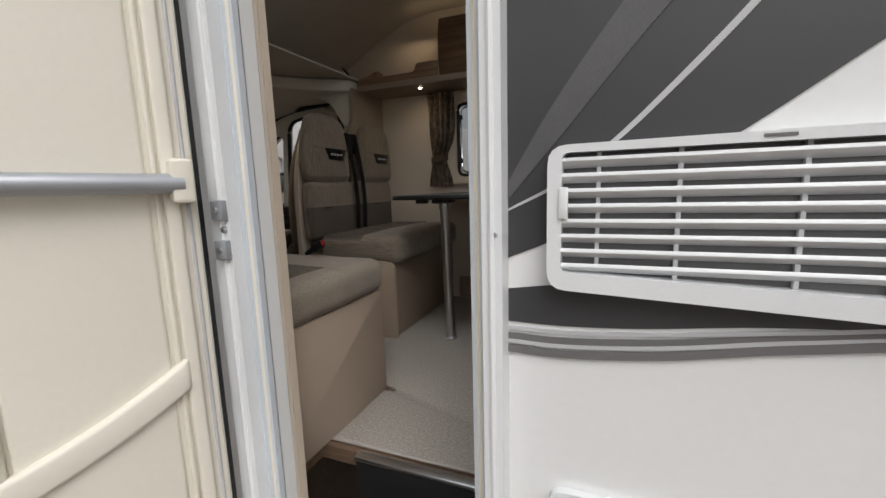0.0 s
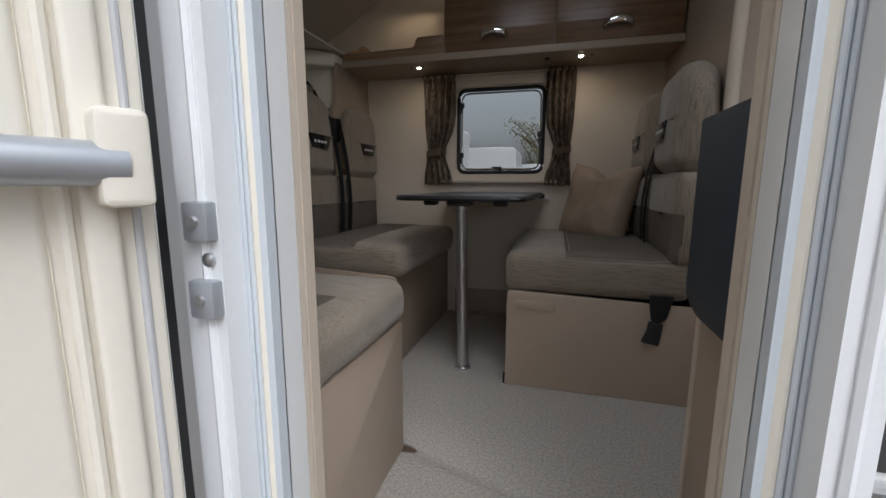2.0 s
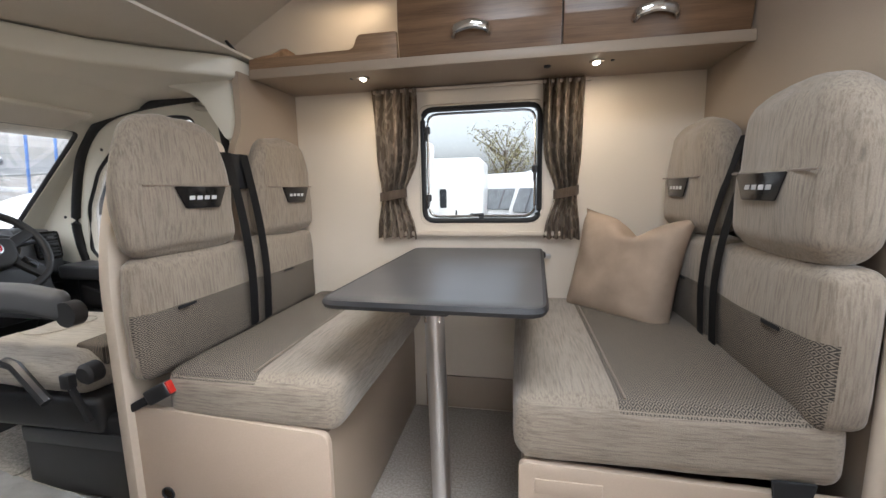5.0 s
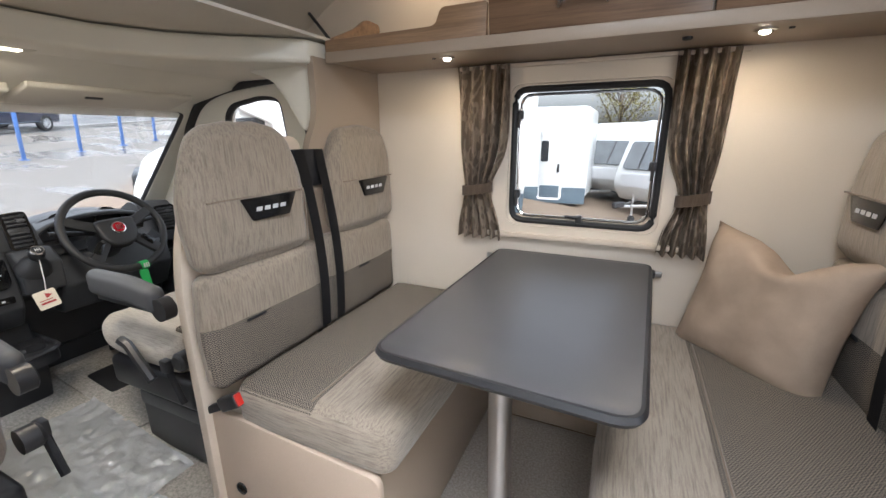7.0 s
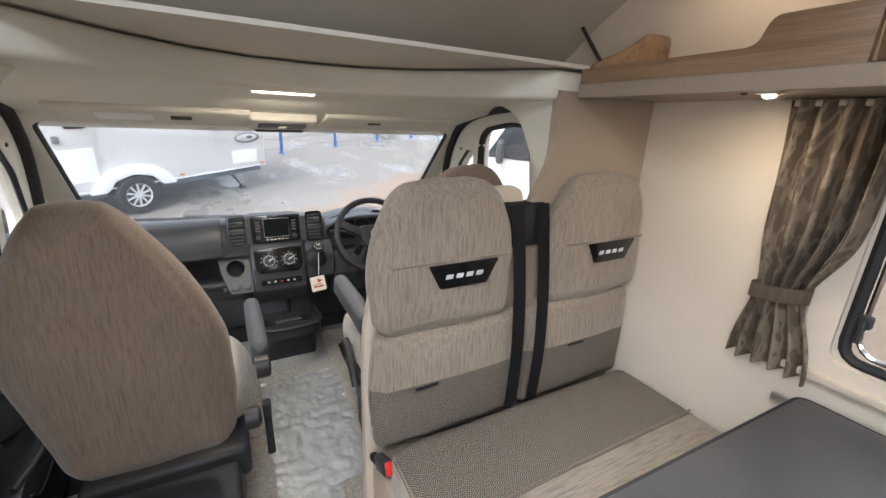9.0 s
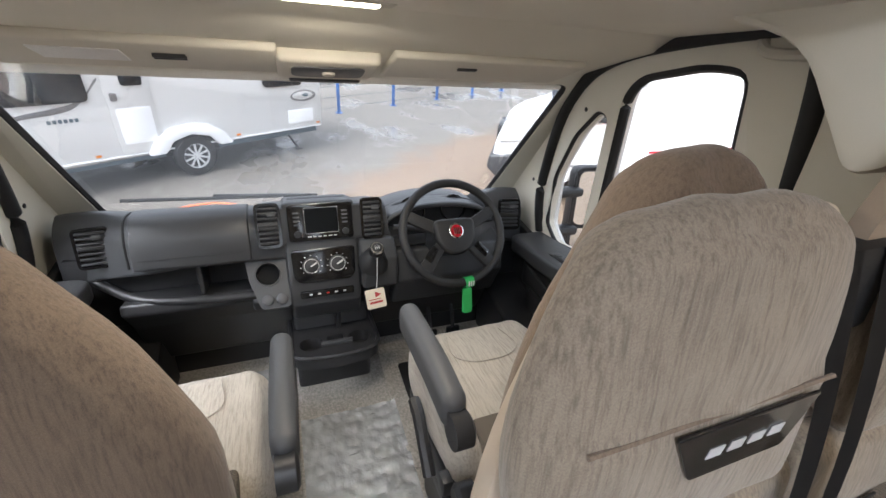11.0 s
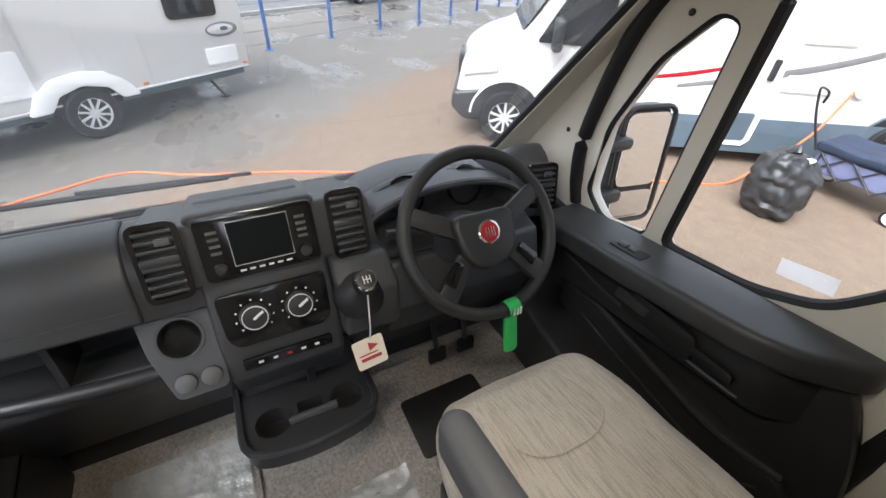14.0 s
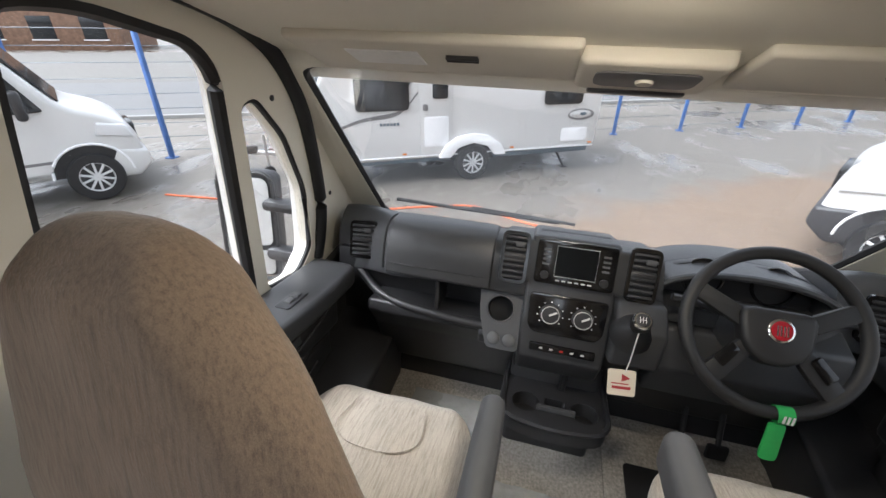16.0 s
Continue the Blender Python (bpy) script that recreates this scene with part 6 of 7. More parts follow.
    part("main_glass", prism(rect(-0.088, 0.088, -0.075, 0.195, 0.035), YZ, 0.001, 0.004), "mirror", mi, "large mirror glass", m=mm)
    part("wide_glass", prism(rect(-0.088, 0.088, -0.20, -0.095, 0.03), YZ, 0.001, 0.004), "mirror", mi, "small wide-angle glass", m=mm)
    part("edge_rim", tube([mm @ Vector((0.002, u, v)) for u, v in hs_out], 0.009, 6, True), "dash_black", mi)
    part("arm", box(-2.66, -2.58, *cy(1.04, 1.19), 1.575, 1.625, 0.018), "dash_black", mi)
    part("arm", box(-2.66, -2.58, *cy(1.04, 1.19), 1.775, 1.82, 0.018), "dash_black", mi)

# cab seats
def cab_seat(yc, arm_sign, label, recline, back, top, cushion, arm, slide):
    s = thing("swivel_chair", (-1.8, yc, FL), label, "cab chair", "cab chairs")
    def tap(p):
        t = (p.x + 1.84) / 0.27
        k = 1.0 - 0.20 * max(0.0, -t - 0.2) ** 2 * 1.3
        p.y = yc + (p.y - yc) * k
        p.z += 0.02 * max(0.0, abs((p.y - yc) / 0.24) - 0.55) * 1.2 + 0.012 * max(0, -t)
        return p
    cm2 = Matrix.Translation(cushion)
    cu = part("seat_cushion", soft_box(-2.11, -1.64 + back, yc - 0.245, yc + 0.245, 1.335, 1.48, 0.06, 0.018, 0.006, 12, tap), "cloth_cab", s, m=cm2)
    u = [(-2.03, yc - 0.10, 1.502), (-1.93, yc - 0.115, 1.503), (-1.885, yc - 0.07, 1.503), (-1.875, yc, 1.503), (-1.885, yc + 0.07, 1.503), (-1.93, yc + 0.115, 1.503), (-2.03, yc + 0.10, 1.502)]
    part("stitch_line", tube(spline(u, 5), 0.0024, 5), "cloth_cab", cu, m=cm2)
    part("patterned_panel", soft_box(-1.70 + 0.4 * back, -1.62 + back, yc - 0.17, yc + 0.17, 1.43, 1.504, 0.012, 0.003, 0.001, 6), "dia_xy", cu, "diamond-woven strip", m=cm2)
    def lean(p):
        t = (p.z - 1.40) / (top - 1.44)
        wid = 1.0 + 0.12 * math.sin(min(1, max(0, t)) * math.pi) - 1.36 * max(0.0, t - 0.45) ** 1.79
        p.y = yc + (p.y - yc) * wid
        p.x += recline * t + back
        p.y += slide * t
        return p
    # backrest shade is put into the brown cloth, front pad kept pale
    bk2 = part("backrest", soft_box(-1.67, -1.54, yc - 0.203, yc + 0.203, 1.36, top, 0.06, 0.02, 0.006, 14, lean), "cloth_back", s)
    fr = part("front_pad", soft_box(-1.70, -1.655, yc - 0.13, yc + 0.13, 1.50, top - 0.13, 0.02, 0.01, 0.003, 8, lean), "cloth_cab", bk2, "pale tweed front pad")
    part("base", box(-2.02, -1.50, yc - 0.20, yc + 0.20, FL - 0.004, 1.20, 0.02, 3), "dash_black", s)
    part("rail_frame", box(-2.04, -1.52, yc - 0.235, yc + 0.235, 1.205, 1.335, 0.025, 3), "dash_black", s, m=Matrix.Translation((cushion[0], 0, cushion[2])))
    ya = arm[1]
    am = Matrix.Translation((arm[0] + 1.985, 0, arm[2] - 1.755))
    ar = part("armrest", soft_box(-1.985, -1.60, ya - 0.028, ya + 0.028, 1.66, 1.755, 0.026, 0.003, 0.0, 6, lambda p: Vector((p.x, p.y, p.z - 0.02 * max(0, (p.x + 1.75) / 0.15)))), "grey_arm", s, "grey vinyl armrest", m=am)
    part("pivot", lathe([(0.040, -0.02), (0.040, 0.02), (0.03, 0.026)], axis_m((-1.585, ya, 1.665), (0, 1, 0)), 18), "dash_black", ar, m=am)
    part("underside", box(-1.95, -1.60, ya - 0.016, ya + 0.016, 1.645, 1.668, 0.006), "dash_black", ar, m=am)
    part("height_knob", lathe([(0.035, -0.02), (0.035, 0.018), (0.025, 0.028)], axis_m((-1.60, yc + arm_sign * 0.25, 1.40), (0, arm_sign, 0)), 16), "dash_black", s)
    part("handbrake", tube([(-1.75, ya - 0.01, 1.30), (-1.86, ya - 0.01, 1.42), (-1.90, ya - 0.01, 1.43)], 0.018, 8), "dash_black", s, "black lever beside the seat") if arm_sign < 0 else None
    bkl = part("belt_stalk", tube([(-1.60, ya, 1.24), (-1.66, ya, 1.36)], 0.012, 6), "strap", s)
    part("belt_buckle", box(-1.685, -1.645, ya - 0.014, ya + 0.014, 1.35, 1.40, 0.006), "dash_black", bkl)
    return s


cab_seat(0.480, -1, "driver's swivel seat in pale tweed with a grey armrest", 0.06, 0.075, 2.19, (-0.09, 0.0, -0.045), (-2.01, 0.206, 1.695), 0.015)
cab_seat(-0.44, 1, "passenger swivel seat in pale tweed with a grey armrest", -0.02, 0.0, 2.10, (-0.14, 0.01, -0.09), (-2.09, -0.142, 1.615), -0.075)
pb = thing("seat_base_box", (-1.75, 0.27, FL), "black plastic seat pedestal cover beside the aisle", "seat base")
part("cover", box(-2.00, -1.45, 0.265, 0.325, FL, 1.22, 0.02, 3), "dash_black", pb)
part("ridge", box(-1.98, -1.47, 0.255, 0.268, 1.10, 1.16, 0.006), "dash", pb)
bt = thing("cab_belt", (-1.5, -0.74, 1.0), "black passenger seat belt hanging by the pillar", "seat belt")
part("webbing", prism(rounded([(-1.52, 2.2), (-1.47, 2.2), (-1.43, 1.05), (-1.48, 1.05)], 0.004), XZ, -0.80, -0.797), "strap", bt)
part("tongue", box(-1.49, -1.43, -0.805, -0.79, 1.36, 1.44, 0.006), "alu", bt)

# floor coverings in the cab
def crumple(x0, x1, y0, y1, z, amp, nx, ny, seed):
    bm = bmesh.new()
    rows = []
    for i in range(nx + 1):
        row = []
        for j in range(ny + 1):
            x, y = x0 + (x1 - x0) * i / nx, y0 + (y1 - y0) * j / ny
            h = amp * (abs(noise.noise(Vector((x * 16, y * 13, seed)))) + 0.6 * abs(noise.noise(Vector((x * 40, y * 34, seed + 4)))))
            row.append(bm.verts.new((x, y, z + h)))
        rows.append(row)
    for i in range(nx):
        for j in range(ny):
            bm.faces.new((rows[i][j], rows[i][j + 1], rows[i + 1][j + 1], rows[i + 1][j]))
    return bm


solo("floor_mat", prism(rect(-2.70, -2.05, -0.56, -0.14, 0.04), XY, FL - 0.005, FL + 0.004, 0.003), "carpet_dark", "charcoal passenger floor mat", "floor mat", "cab mats")
solo("floor_mat", prism(rect(-2.70, -2.05, 0.24, 0.80, 0.04), XY, FL - 0.005, FL + 0.004, 0.003), "carpet_dark", "charcoal driver floor mat", "floor mat", "cab mats")
solo("heel_pad", prism(rect(-2.55, -2.34, 0.31, 0.60, 0.02), XY, FL + 0.004, FL + 0.009, 0.003), "rubber", "black rubber heel pad on the driver mat", "heel pad", "heel pads")
solo("heel_pad", prism(rect(-2.55, -2.34, -0.48, -0.20, 0.02), XY, FL + 0.004, FL + 0.009, 0.003), "rubber", "black rubber heel pad on the passenger mat", "heel pad", "heel pads")
solo("plastic_sheet", crumple(-2.36, -1.70, -0.13, 0.25, FL + 0.002, 0.016, 70, 44, 1.0), "film", "crumpled clear plastic floor protector", "plastic sheet", "floor protectors")
solo("plastic_sheet", crumple(-1.69, -1.33, -0.13, 0.10, FL + 0.002, 0.014, 40, 30, 7.0), "film", "crumpled clear plastic floor protector", "plastic sheet", "floor protectors")
solo("plastic_sheet", crumple(-2.66, -2.36, -0.50, -0.16, FL + 0.010, 0.008, 36, 36, 3.0), "film", "clear plastic film over the passenger mat", "plastic sheet", "floor protectors")
TOE = Matrix.Translation((-1.72, 0, FL)) @ Matrix.Rotation(radians(9.6), 4, "Y") @ Matrix.Translation((1.72, 0, -FL))
for ob in bpy.data.objects:
    if ob.parent is None and ob.name.split(".")[0] in ("floor_mat", "heel_pad", "plastic_sheet") and min(v.co.x for v in ob.data.vertices) < -2.0:
        ob.matrix_basis = TOE
for y in (0.50, 0.62):
    pd = thing("pedal", (-2.62, y, 1.1), "black rubber-faced foot pedal under the dashboard", "pedal", "pedals")
    part("pad", box(-2.63, -2.61, y - 0.035, y + 0.035, 1.08, 1.14, 0.008), "rubber", pd)
    part("lever", tube([(-2.62, y, 1.12), (-2.68, y, 1.3)], 0.01, 6), "dash_black", pd)
wp = thing("wiper", (-2.95, -0.3, 1.76), "black windscreen wiper blade at rest", "wiper")
part("blade", tube(spline([screen3(-0.72, 0.055, 0.02), screen3(-0.45, 0.01, 0.02), screen3(-0.2, -0.02, 0.02), screen3(-0.02, -0.035, 0.02)], 5), 0.008, 6), "rubber", wp)
part("arm", tube([screen3(-0.40, 0.0, 0.035), screen3(0.05, -0.07, 0.035)], 0.007, 6), "dash_black", wp)

# ---- outside: vehicles, fence, road, trees ----
built_before = set(bpy.data.objects)
M["pane_front"] = plain("grey_front_window", (0.16, 0.17, 0.18), 0.12, grain=20, vary=0.2, relief=0.0)


def road_wheel(parent, m, r, w=0.2):
    t = part("wheel", lathe([(r * 0.62, -w / 2), (r * 0.95, -w / 2), (r, -w / 3), (r, w / 3), (r * 0.95, w / 2), (r * 0.62, w / 2)], m, 32, ring=True), "rubber", parent, "black tyre with an alloy rim")
    part("rim_dish", lathe([(r * 0.64, w * 0.30), (r * 0.64, w * 0.46), (r * 0.60, w * 0.47), (r * 0.57, w * 0.30)], m, 30, ring=True), "silver", t, "silver alloy rim")
    part("rim_back", lathe([(r * 0.6, w * 0.25), (r * 0.58, w * 0.28)], m, 24), "dash_black", t)
    for k in range(10):
        part("spoke", box(-r * 0.045, r * 0.045, r * 0.10, r * 0.60, w * 0.30, w * 0.44, 0.006), "silver", t, m=m @ Matrix.Rotation(2 * math.pi * k / 10, 4, "Z"))
    part("hub_cap", lathe([(r * 0.16, w * 0.3), (r * 0.15, w * 0.47)], m, 16), "silver", t)
    return t


def side_pt(y):
    return lambda u, v, w: (u, y + w, v)


def sway(front, heading):
    """Frame with x towards the vehicle's front."""
    return Matrix.Translation((front[0], front[1], 0)) @ Matrix.Rotation(math.atan2(heading[1], heading[0]), 4, "Z")


def caravan(m, label, nose_out=2.75, rear=-2.45, top=2.55, detail=True):
    """Left side lies on y = 0; the body reaches to y = -2.2. x = 0 at the wheel."""
    c = thing("caravan", m @ Vector((0, -1.1, 0)), label, "caravan", "parked caravans")
    prof = rounded([(rear, 0.44, 0.06), (2.45, 0.40, 0.1), (nose_out, 0.75, 0.25), (nose_out - 0.05, 1.15, 0.3), (nose_out - 0.55, 2.2, 0.4), (nose_out - 1.0, top, 0.3), (rear + 0.2, top, 0.3), (rear - 0.05, 1.4, 0.3)], 0.1, 6)
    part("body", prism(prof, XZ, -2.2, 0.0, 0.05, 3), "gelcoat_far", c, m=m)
    part("skirt", box(rear + 0.1, 2.3, -2.1, -0.05, 0.34, 0.44, 0.02), "skirt", c, m=m)
    s3 = side_pt(0.0)
    def on_side(name, outline, mat, lift, lab="", parent=None):
        return part(name, prism(outline, s3, 0.0005, lift, 0.003, 2), mat, parent or c, lab, m=m)
    w = on_side("window", rect(1.10, 1.95, 1.22, 1.86, 0.08), "pane_dark", 0.03, "dark tinted window")
    on_side("window", rect(-2.05, -1.30, 1.22, 1.86, 0.08), "pane_dark", 0.03, "dark tinted window")
    d = on_side("door", rect(0.38, 0.92, 0.48, 2.25, 0.04), "gelcoat_far", 0.015)
    on_side("door_window", rect(0.46, 0.72, 1.38, 1.95, 0.05), "pane_dark", 0.03, "", d)
    on_side("door_handle", rect(0.80, 0.88, 1.20, 1.30, 0.02), "decal_mid", 0.04, "", d)
    on_side("door_line", rect(0.44, 0.86, 0.62, 1.10, 0.03), "white_plastic", 0.022, "", d)
    arch = rounded([(-0.62, 0.42), (-0.50, 0.62), (-0.28, 0.76), (0.0, 0.80), (0.28, 0.76), (0.50, 0.62), (0.62, 0.42), (0.40, 0.42), (0.27, 0.58), (0.0, 0.65), (-0.27, 0.58), (-0.40, 0.42)], 0.03)
    on_side("wheel_arch", arch, "white_plastic", 0.07)
    # no opening is cut; a black sheet paints the arch's shade
    on_side("arch_shadow", rim(24, 0.0, 0.36, 0.40, 0.29, 0, 180), "rubber", 0.006, "dark half disc painted as the shade in the wheel arch")
    on_side("awning_rail_strip", rect(rear + 0.03, nose_out - 0.4, 0.455, 0.475), "white_plastic", 0.02)
    on_side("stripe", swoosh([(0.95, 1.50), (1.25, 1.22), (1.9, 1.10), (2.45, 0.90)], [(0.95, 1.46), (1.3, 1.14), (1.9, 1.05), (2.45, 0.86)]), "decal_mid", 0.004, "grey side stripe")
    on_side("stripe", swoosh([(0.92, 1.98), (1.02, 1.80), (1.20, 1.6)], [(0.92, 1.88), (1.0, 1.72), (1.12, 1.55)]), "skirt", 0.004, "blue side stripe")
    for k in range(6):
        on_side("name_block", rect(1.27 + 0.055 * k, 1.31 + 0.055 * k, 0.985, 1.03, 0.006), "skirt", 0.004, "plain blue lettering block")
    on_side("oval_mark", rim(24, -2.08, 1.03, 0.27, 0.10), "decal_mid", 0.004, "grey oval mark")
    on_side("oval_field", rim(24, -2.06, 1.035, 0.22, 0.07), "gelcoat_far", 0.007)
    on_side("oval_dot", rim(16, -2.12, 1.04, 0.07, 0.03), "skirt", 0.010)
    on_side("locker_hatch", rect(-2.25, -1.72, 0.56, 0.80, 0.03), "white_plastic", 0.012)
    for x in (-2.35, -0.75, 1.2):
        on_side("marker_lamp", rect(x - 0.035, x + 0.035, 0.50, 0.53, 0.008), "amber", 0.02, "amber marker lamp")
    road_wheel(c, m @ Matrix.Translation((0, -0.01, 0.31)) @ Matrix.Rotation(radians(-90), 4, "X"), 0.31)
    road_wheel(c, m @ Matrix.Translation((0, -2.10, 0.31)) @ Matrix.Rotation(radians(90), 4, "X"), 0.31)
    part("corner_steady", tube([(-1.75, -0.25, 0.42), (-2.0, -0.22, 0.02)], 0.022, 8), "dash_black", c, m=m)
    part("corner_steady_foot", box(-2.06, -1.94, -0.28, -0.16, 0.0, 0.02, 0.004), "dash_black", c, m=m)
    front = lambda u, v, w: (nose_out - 0.05 - 0.451 * v + 0.893 * w, u, 1.20 + 0.893 * v + 0.451 * w)
    fw = part("front_window", prism(rect(-2.0, -0.2, 0.06, 0.86, 0.10), front, -0.02, 0.035, 0.008), "pane_front", c, "wide grey front window", m=m)
    for u in (-1.5, -0.7):
        part("mullion", slab([rect(u - 0.025, u + 0.025, 0.07, 0.85)], front, 0.034, 0.042), "dash_black", fw, m=m)
    part("front_panel", prism(rect(-1.95, -0.25, -0.42, -0.04, 0.08), lambda u, v, w: (nose_out - 0.03 + w, u, 1.20 + v), -0.02, 0.035, 0.01), "decal_light", c, "grey front locker panel", m=m)
    part("drawbar", tube([(2.5, -0.6, 0.42), (3.7, -1.1, 0.42), (2.5, -1.6, 0.42)], 0.04, 8), "alu", c, m=m)
    part("hitch", box(3.6, 3.95, -1.16, -1.04, 0.40, 0.54, 0.03), "dash_black", c, m=m)
    part("jockey_wheel", lathe([(0.10, -0.03), (0.10, 0.03)], Matrix.Translation((3.45, -0.95, 0.10)) @ Matrix.Rotation(radians(90), 4, "X"), 18), "rubber", c, m=m)
    part("jockey_post", tube([(3.45, -0.95, 0.1), (3.45, -0.95, 0.75)], 0.025, 8), "alu", c, m=m)
    return c


def motorhome(m, label, stripes=True, rear=-4.3, bumper="dash_black"):
    """Ducato-based coachbuilt. Left side on y = 0, body to y = -2.25; x = 0 at the habitation door's front edge; nose at x = 3.3."""
    c = thing("motorhome", m @ Vector((0, -1.1, 0)), label, "motorhome", "parked motorhomes")
    body = rounded([(rear, 0.42, 0.05), (1.25, 0.42, 0.03), (1.35, 1.9, 0.05), (2.0, 2.15, 0.3), (1.9, 2.8, 0.35), (0.8, 2.95, 0.2), (rear, 2.95, 0.2)], 0.1, 6)
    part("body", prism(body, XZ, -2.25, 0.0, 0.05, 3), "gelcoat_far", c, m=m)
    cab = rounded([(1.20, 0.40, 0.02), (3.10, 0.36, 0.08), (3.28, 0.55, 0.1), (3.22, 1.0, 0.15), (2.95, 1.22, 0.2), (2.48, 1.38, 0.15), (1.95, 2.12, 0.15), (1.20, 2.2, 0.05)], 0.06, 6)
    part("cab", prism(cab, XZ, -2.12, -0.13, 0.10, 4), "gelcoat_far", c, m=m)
    s0, sc = side_pt(0.0), side_pt(-0.13)
    def on_side(name, outline, mat, lift, lab="", parent=None, f=s0):
        return part(name, prism(outline, f, 0.0005, lift, 0.003, 2), mat, parent or c, lab, m=m)
    on_side("skirt", rounded([(rear + 0.02, 0.18), (1.2, 0.18), (1.2, 0.62), (rear + 0.02, 0.66)], 0.03), "skirt", 0.02, "slate blue lower skirt")
    d = on_side("door", rect(-0.62, 0.04, 0.30, 2.30, 0.06), "gelcoat_far", 0.028)
    on_side("door_frame_line", rect(-0.58, 0.0, 0.34, 0.70, 0.04), "skirt", 0.032, "", d)
    on_side("door_window", rect(-0.22, 0.0, 1.40, 2.0, 0.05), "pane_dark", 0.04, "", d)
    on_side("door_handle", rect(-0.56, -0.50, 1.10, 1.34, 0.02), "dash_black", 0.07, "", d)
    part("door_edge", tube([(-0.64, 0.03, 2.3), (-0.64, 0.03, 0.36), (-0.58, 0.03, 0.29), (0.0, 0.03, 0.29), (0.06, 0.03, 0.36)], 0.018, 6), "white_plastic", d, m=m)
    for x0, x1, z0, z1 in () if rear > -3 else ((-1.32, -0.72, 1.52, 1.72), (-1.36, -0.74, 0.98, 1.17)):
        v = on_side("fridge_vent", rect(x0, x1, z0, z1, 0.02), "cream_gelcoat", 0.025, "cream louvred vent")
        for k in range(7):
            z = z0 + 0.03 + (z1 - z0 - 0.06) * k / 6
            on_side("slat", rect(x0 + 0.03, x1 - 0.03, z - 0.006, z + 0.006), "white_plastic", 0.036, "", v)
    if stripes:
        on_side("stripe", swoosh([(0.5, 0.98), (-0.6, 1.20), (-1.5, 1.44), (-2.6, 1.86)], [(0.5, 0.94), (-0.6, 1.12), (-1.5, 1.36), (-2.6, 1.80)]), "decal_mid", 0.005, "grey sweeping stripe")
        on_side("stripe", swoosh([(1.1, 1.02), (0.4, 1.14), (-0.3, 1.29)], [(1.1, 0.99), (0.4, 1.09), (-0.3, 1.26)]), "red", 0.007, "red sweeping stripe")
        t = bpy.data.curves.new("number", "FONT")
        t.body, t.size, t.extrude = "746", 0.22, 0.002
        num = new("number", t)
        num.parent = c
        num.matrix_parent_inverse = Matrix.Translation(c.location).inverted()
        num.matrix_basis = m @ Matrix.Translation((-1.66, 0.004, 1.74)) @ Matrix.Rotation(radians(180), 4, "Z") @ Matrix.Rotation(radians(90), 4, "X")
        t.materials.append(M["decal_mid"])
        on_side("hookup_socket", rim(20, -1.66, 1.06, 0.085, 0.085), "white_plastic", 0.05, "round white mains inlet")
    if rear < -3:
        on_side("big_window", rect(-2.9, -1.9, 1.95, 2.5, 0.06), "pane_dark", 0.03)
    on_side("cab_window", rounded([(1.42, 1.30), (2.30, 1.32), (1.95, 1.95), (1.45, 2.0)], 0.05), "pane_dark", 0.02, "dark cab door window", None, sc)
    on_side("cab_door_line", rounded([(1.36, 0.62), (2.36, 0.62), (2.36, 0.66), (1.40, 0.66)], 0.01), "decal_mid", 0.006, "", None, sc)
    ws2 = part("windscreen", prism(rounded([(-2.02, 0.02), (-0.23, 0.02), (-0.32, 0.86), (-1.93, 0.86)], 0.06), lambda u, v, w: (2.49 - 0.55 * v + 0.8 * w, u, 1.40 + 0.80 * v + 0.55 * w), -0.01, 0.012), "pane_dark", c, "dark raked windscreen", m=m)
    part("bumper", prism(rounded([(2.55, 0.30), (3.12, 0.28), (3.33, 0.45), (3.31, 0.66), (2.9, 0.72), (2.80, 0.52)], 0.05), XZ, -2.15, -0.10, 0.05, 3), bumper, c, "moulded front bumper", m=m)
    part("grille", box(3.20, 3.285, -1.5, -0.75, 0.72, 0.98, 0.03), "gloss_black", c, m=m)
    for y in (-0.42, -1.83):
        part("headlight", prism(rounded([(2.72, 0.93), (3.20, 0.86), (3.12, 1.06), (2.78, 1.12)], 0.04), XZ, y - 0.16 if y > -1 else y - 0.31, y + 0.315 if y > -1 else y + 0.16, 0.03, 3), "silver", c, "clear glass headlight", m=m)
    for y in (0.02, -2.28):
        mr = part("mirror", box(2.02, 2.14, y - 0.10, y + 0.12, 1.25, 1.62, 0.05, 3), "dash_black", c, m=m)
    for x in ((2.58, -2.42) if rear < -3 else (2.58,)):
        yb = -0.12 if x > 0 else 0.0
        # black half disc on the closed side paints the shade behind the wheel
        part("wheel_arch", prism(rim(28, x, 0.40, 0.47, 0.42, 0, 180), side_pt(yb), -0.02, 0.012), "rubber", c, "dark half disc standing for the shaded wheel arch", m=m)
        part("arch_lip", tube([(x + 0.48 * math.cos(a), yb + 0.012, 0.40 + 0.44 * math.sin(a)) for a in [math.pi * k / 14 for k in range(15)]], 0.018, 8), "white_plastic" if x > 0 else "skirt", c, m=m)
        road_wheel(c, m @ Matrix.Translation((x, yb - 0.04, 0.36)) @ Matrix.Rotation(radians(-90), 4, "X"), 0.35, 0.22)
        road_wheel(c, m @ Matrix.Translation((x, -2.05, 0.36)) @ Matrix.Rotation(radians(90), 4, "X"), 0.35, 0.22)
    return c


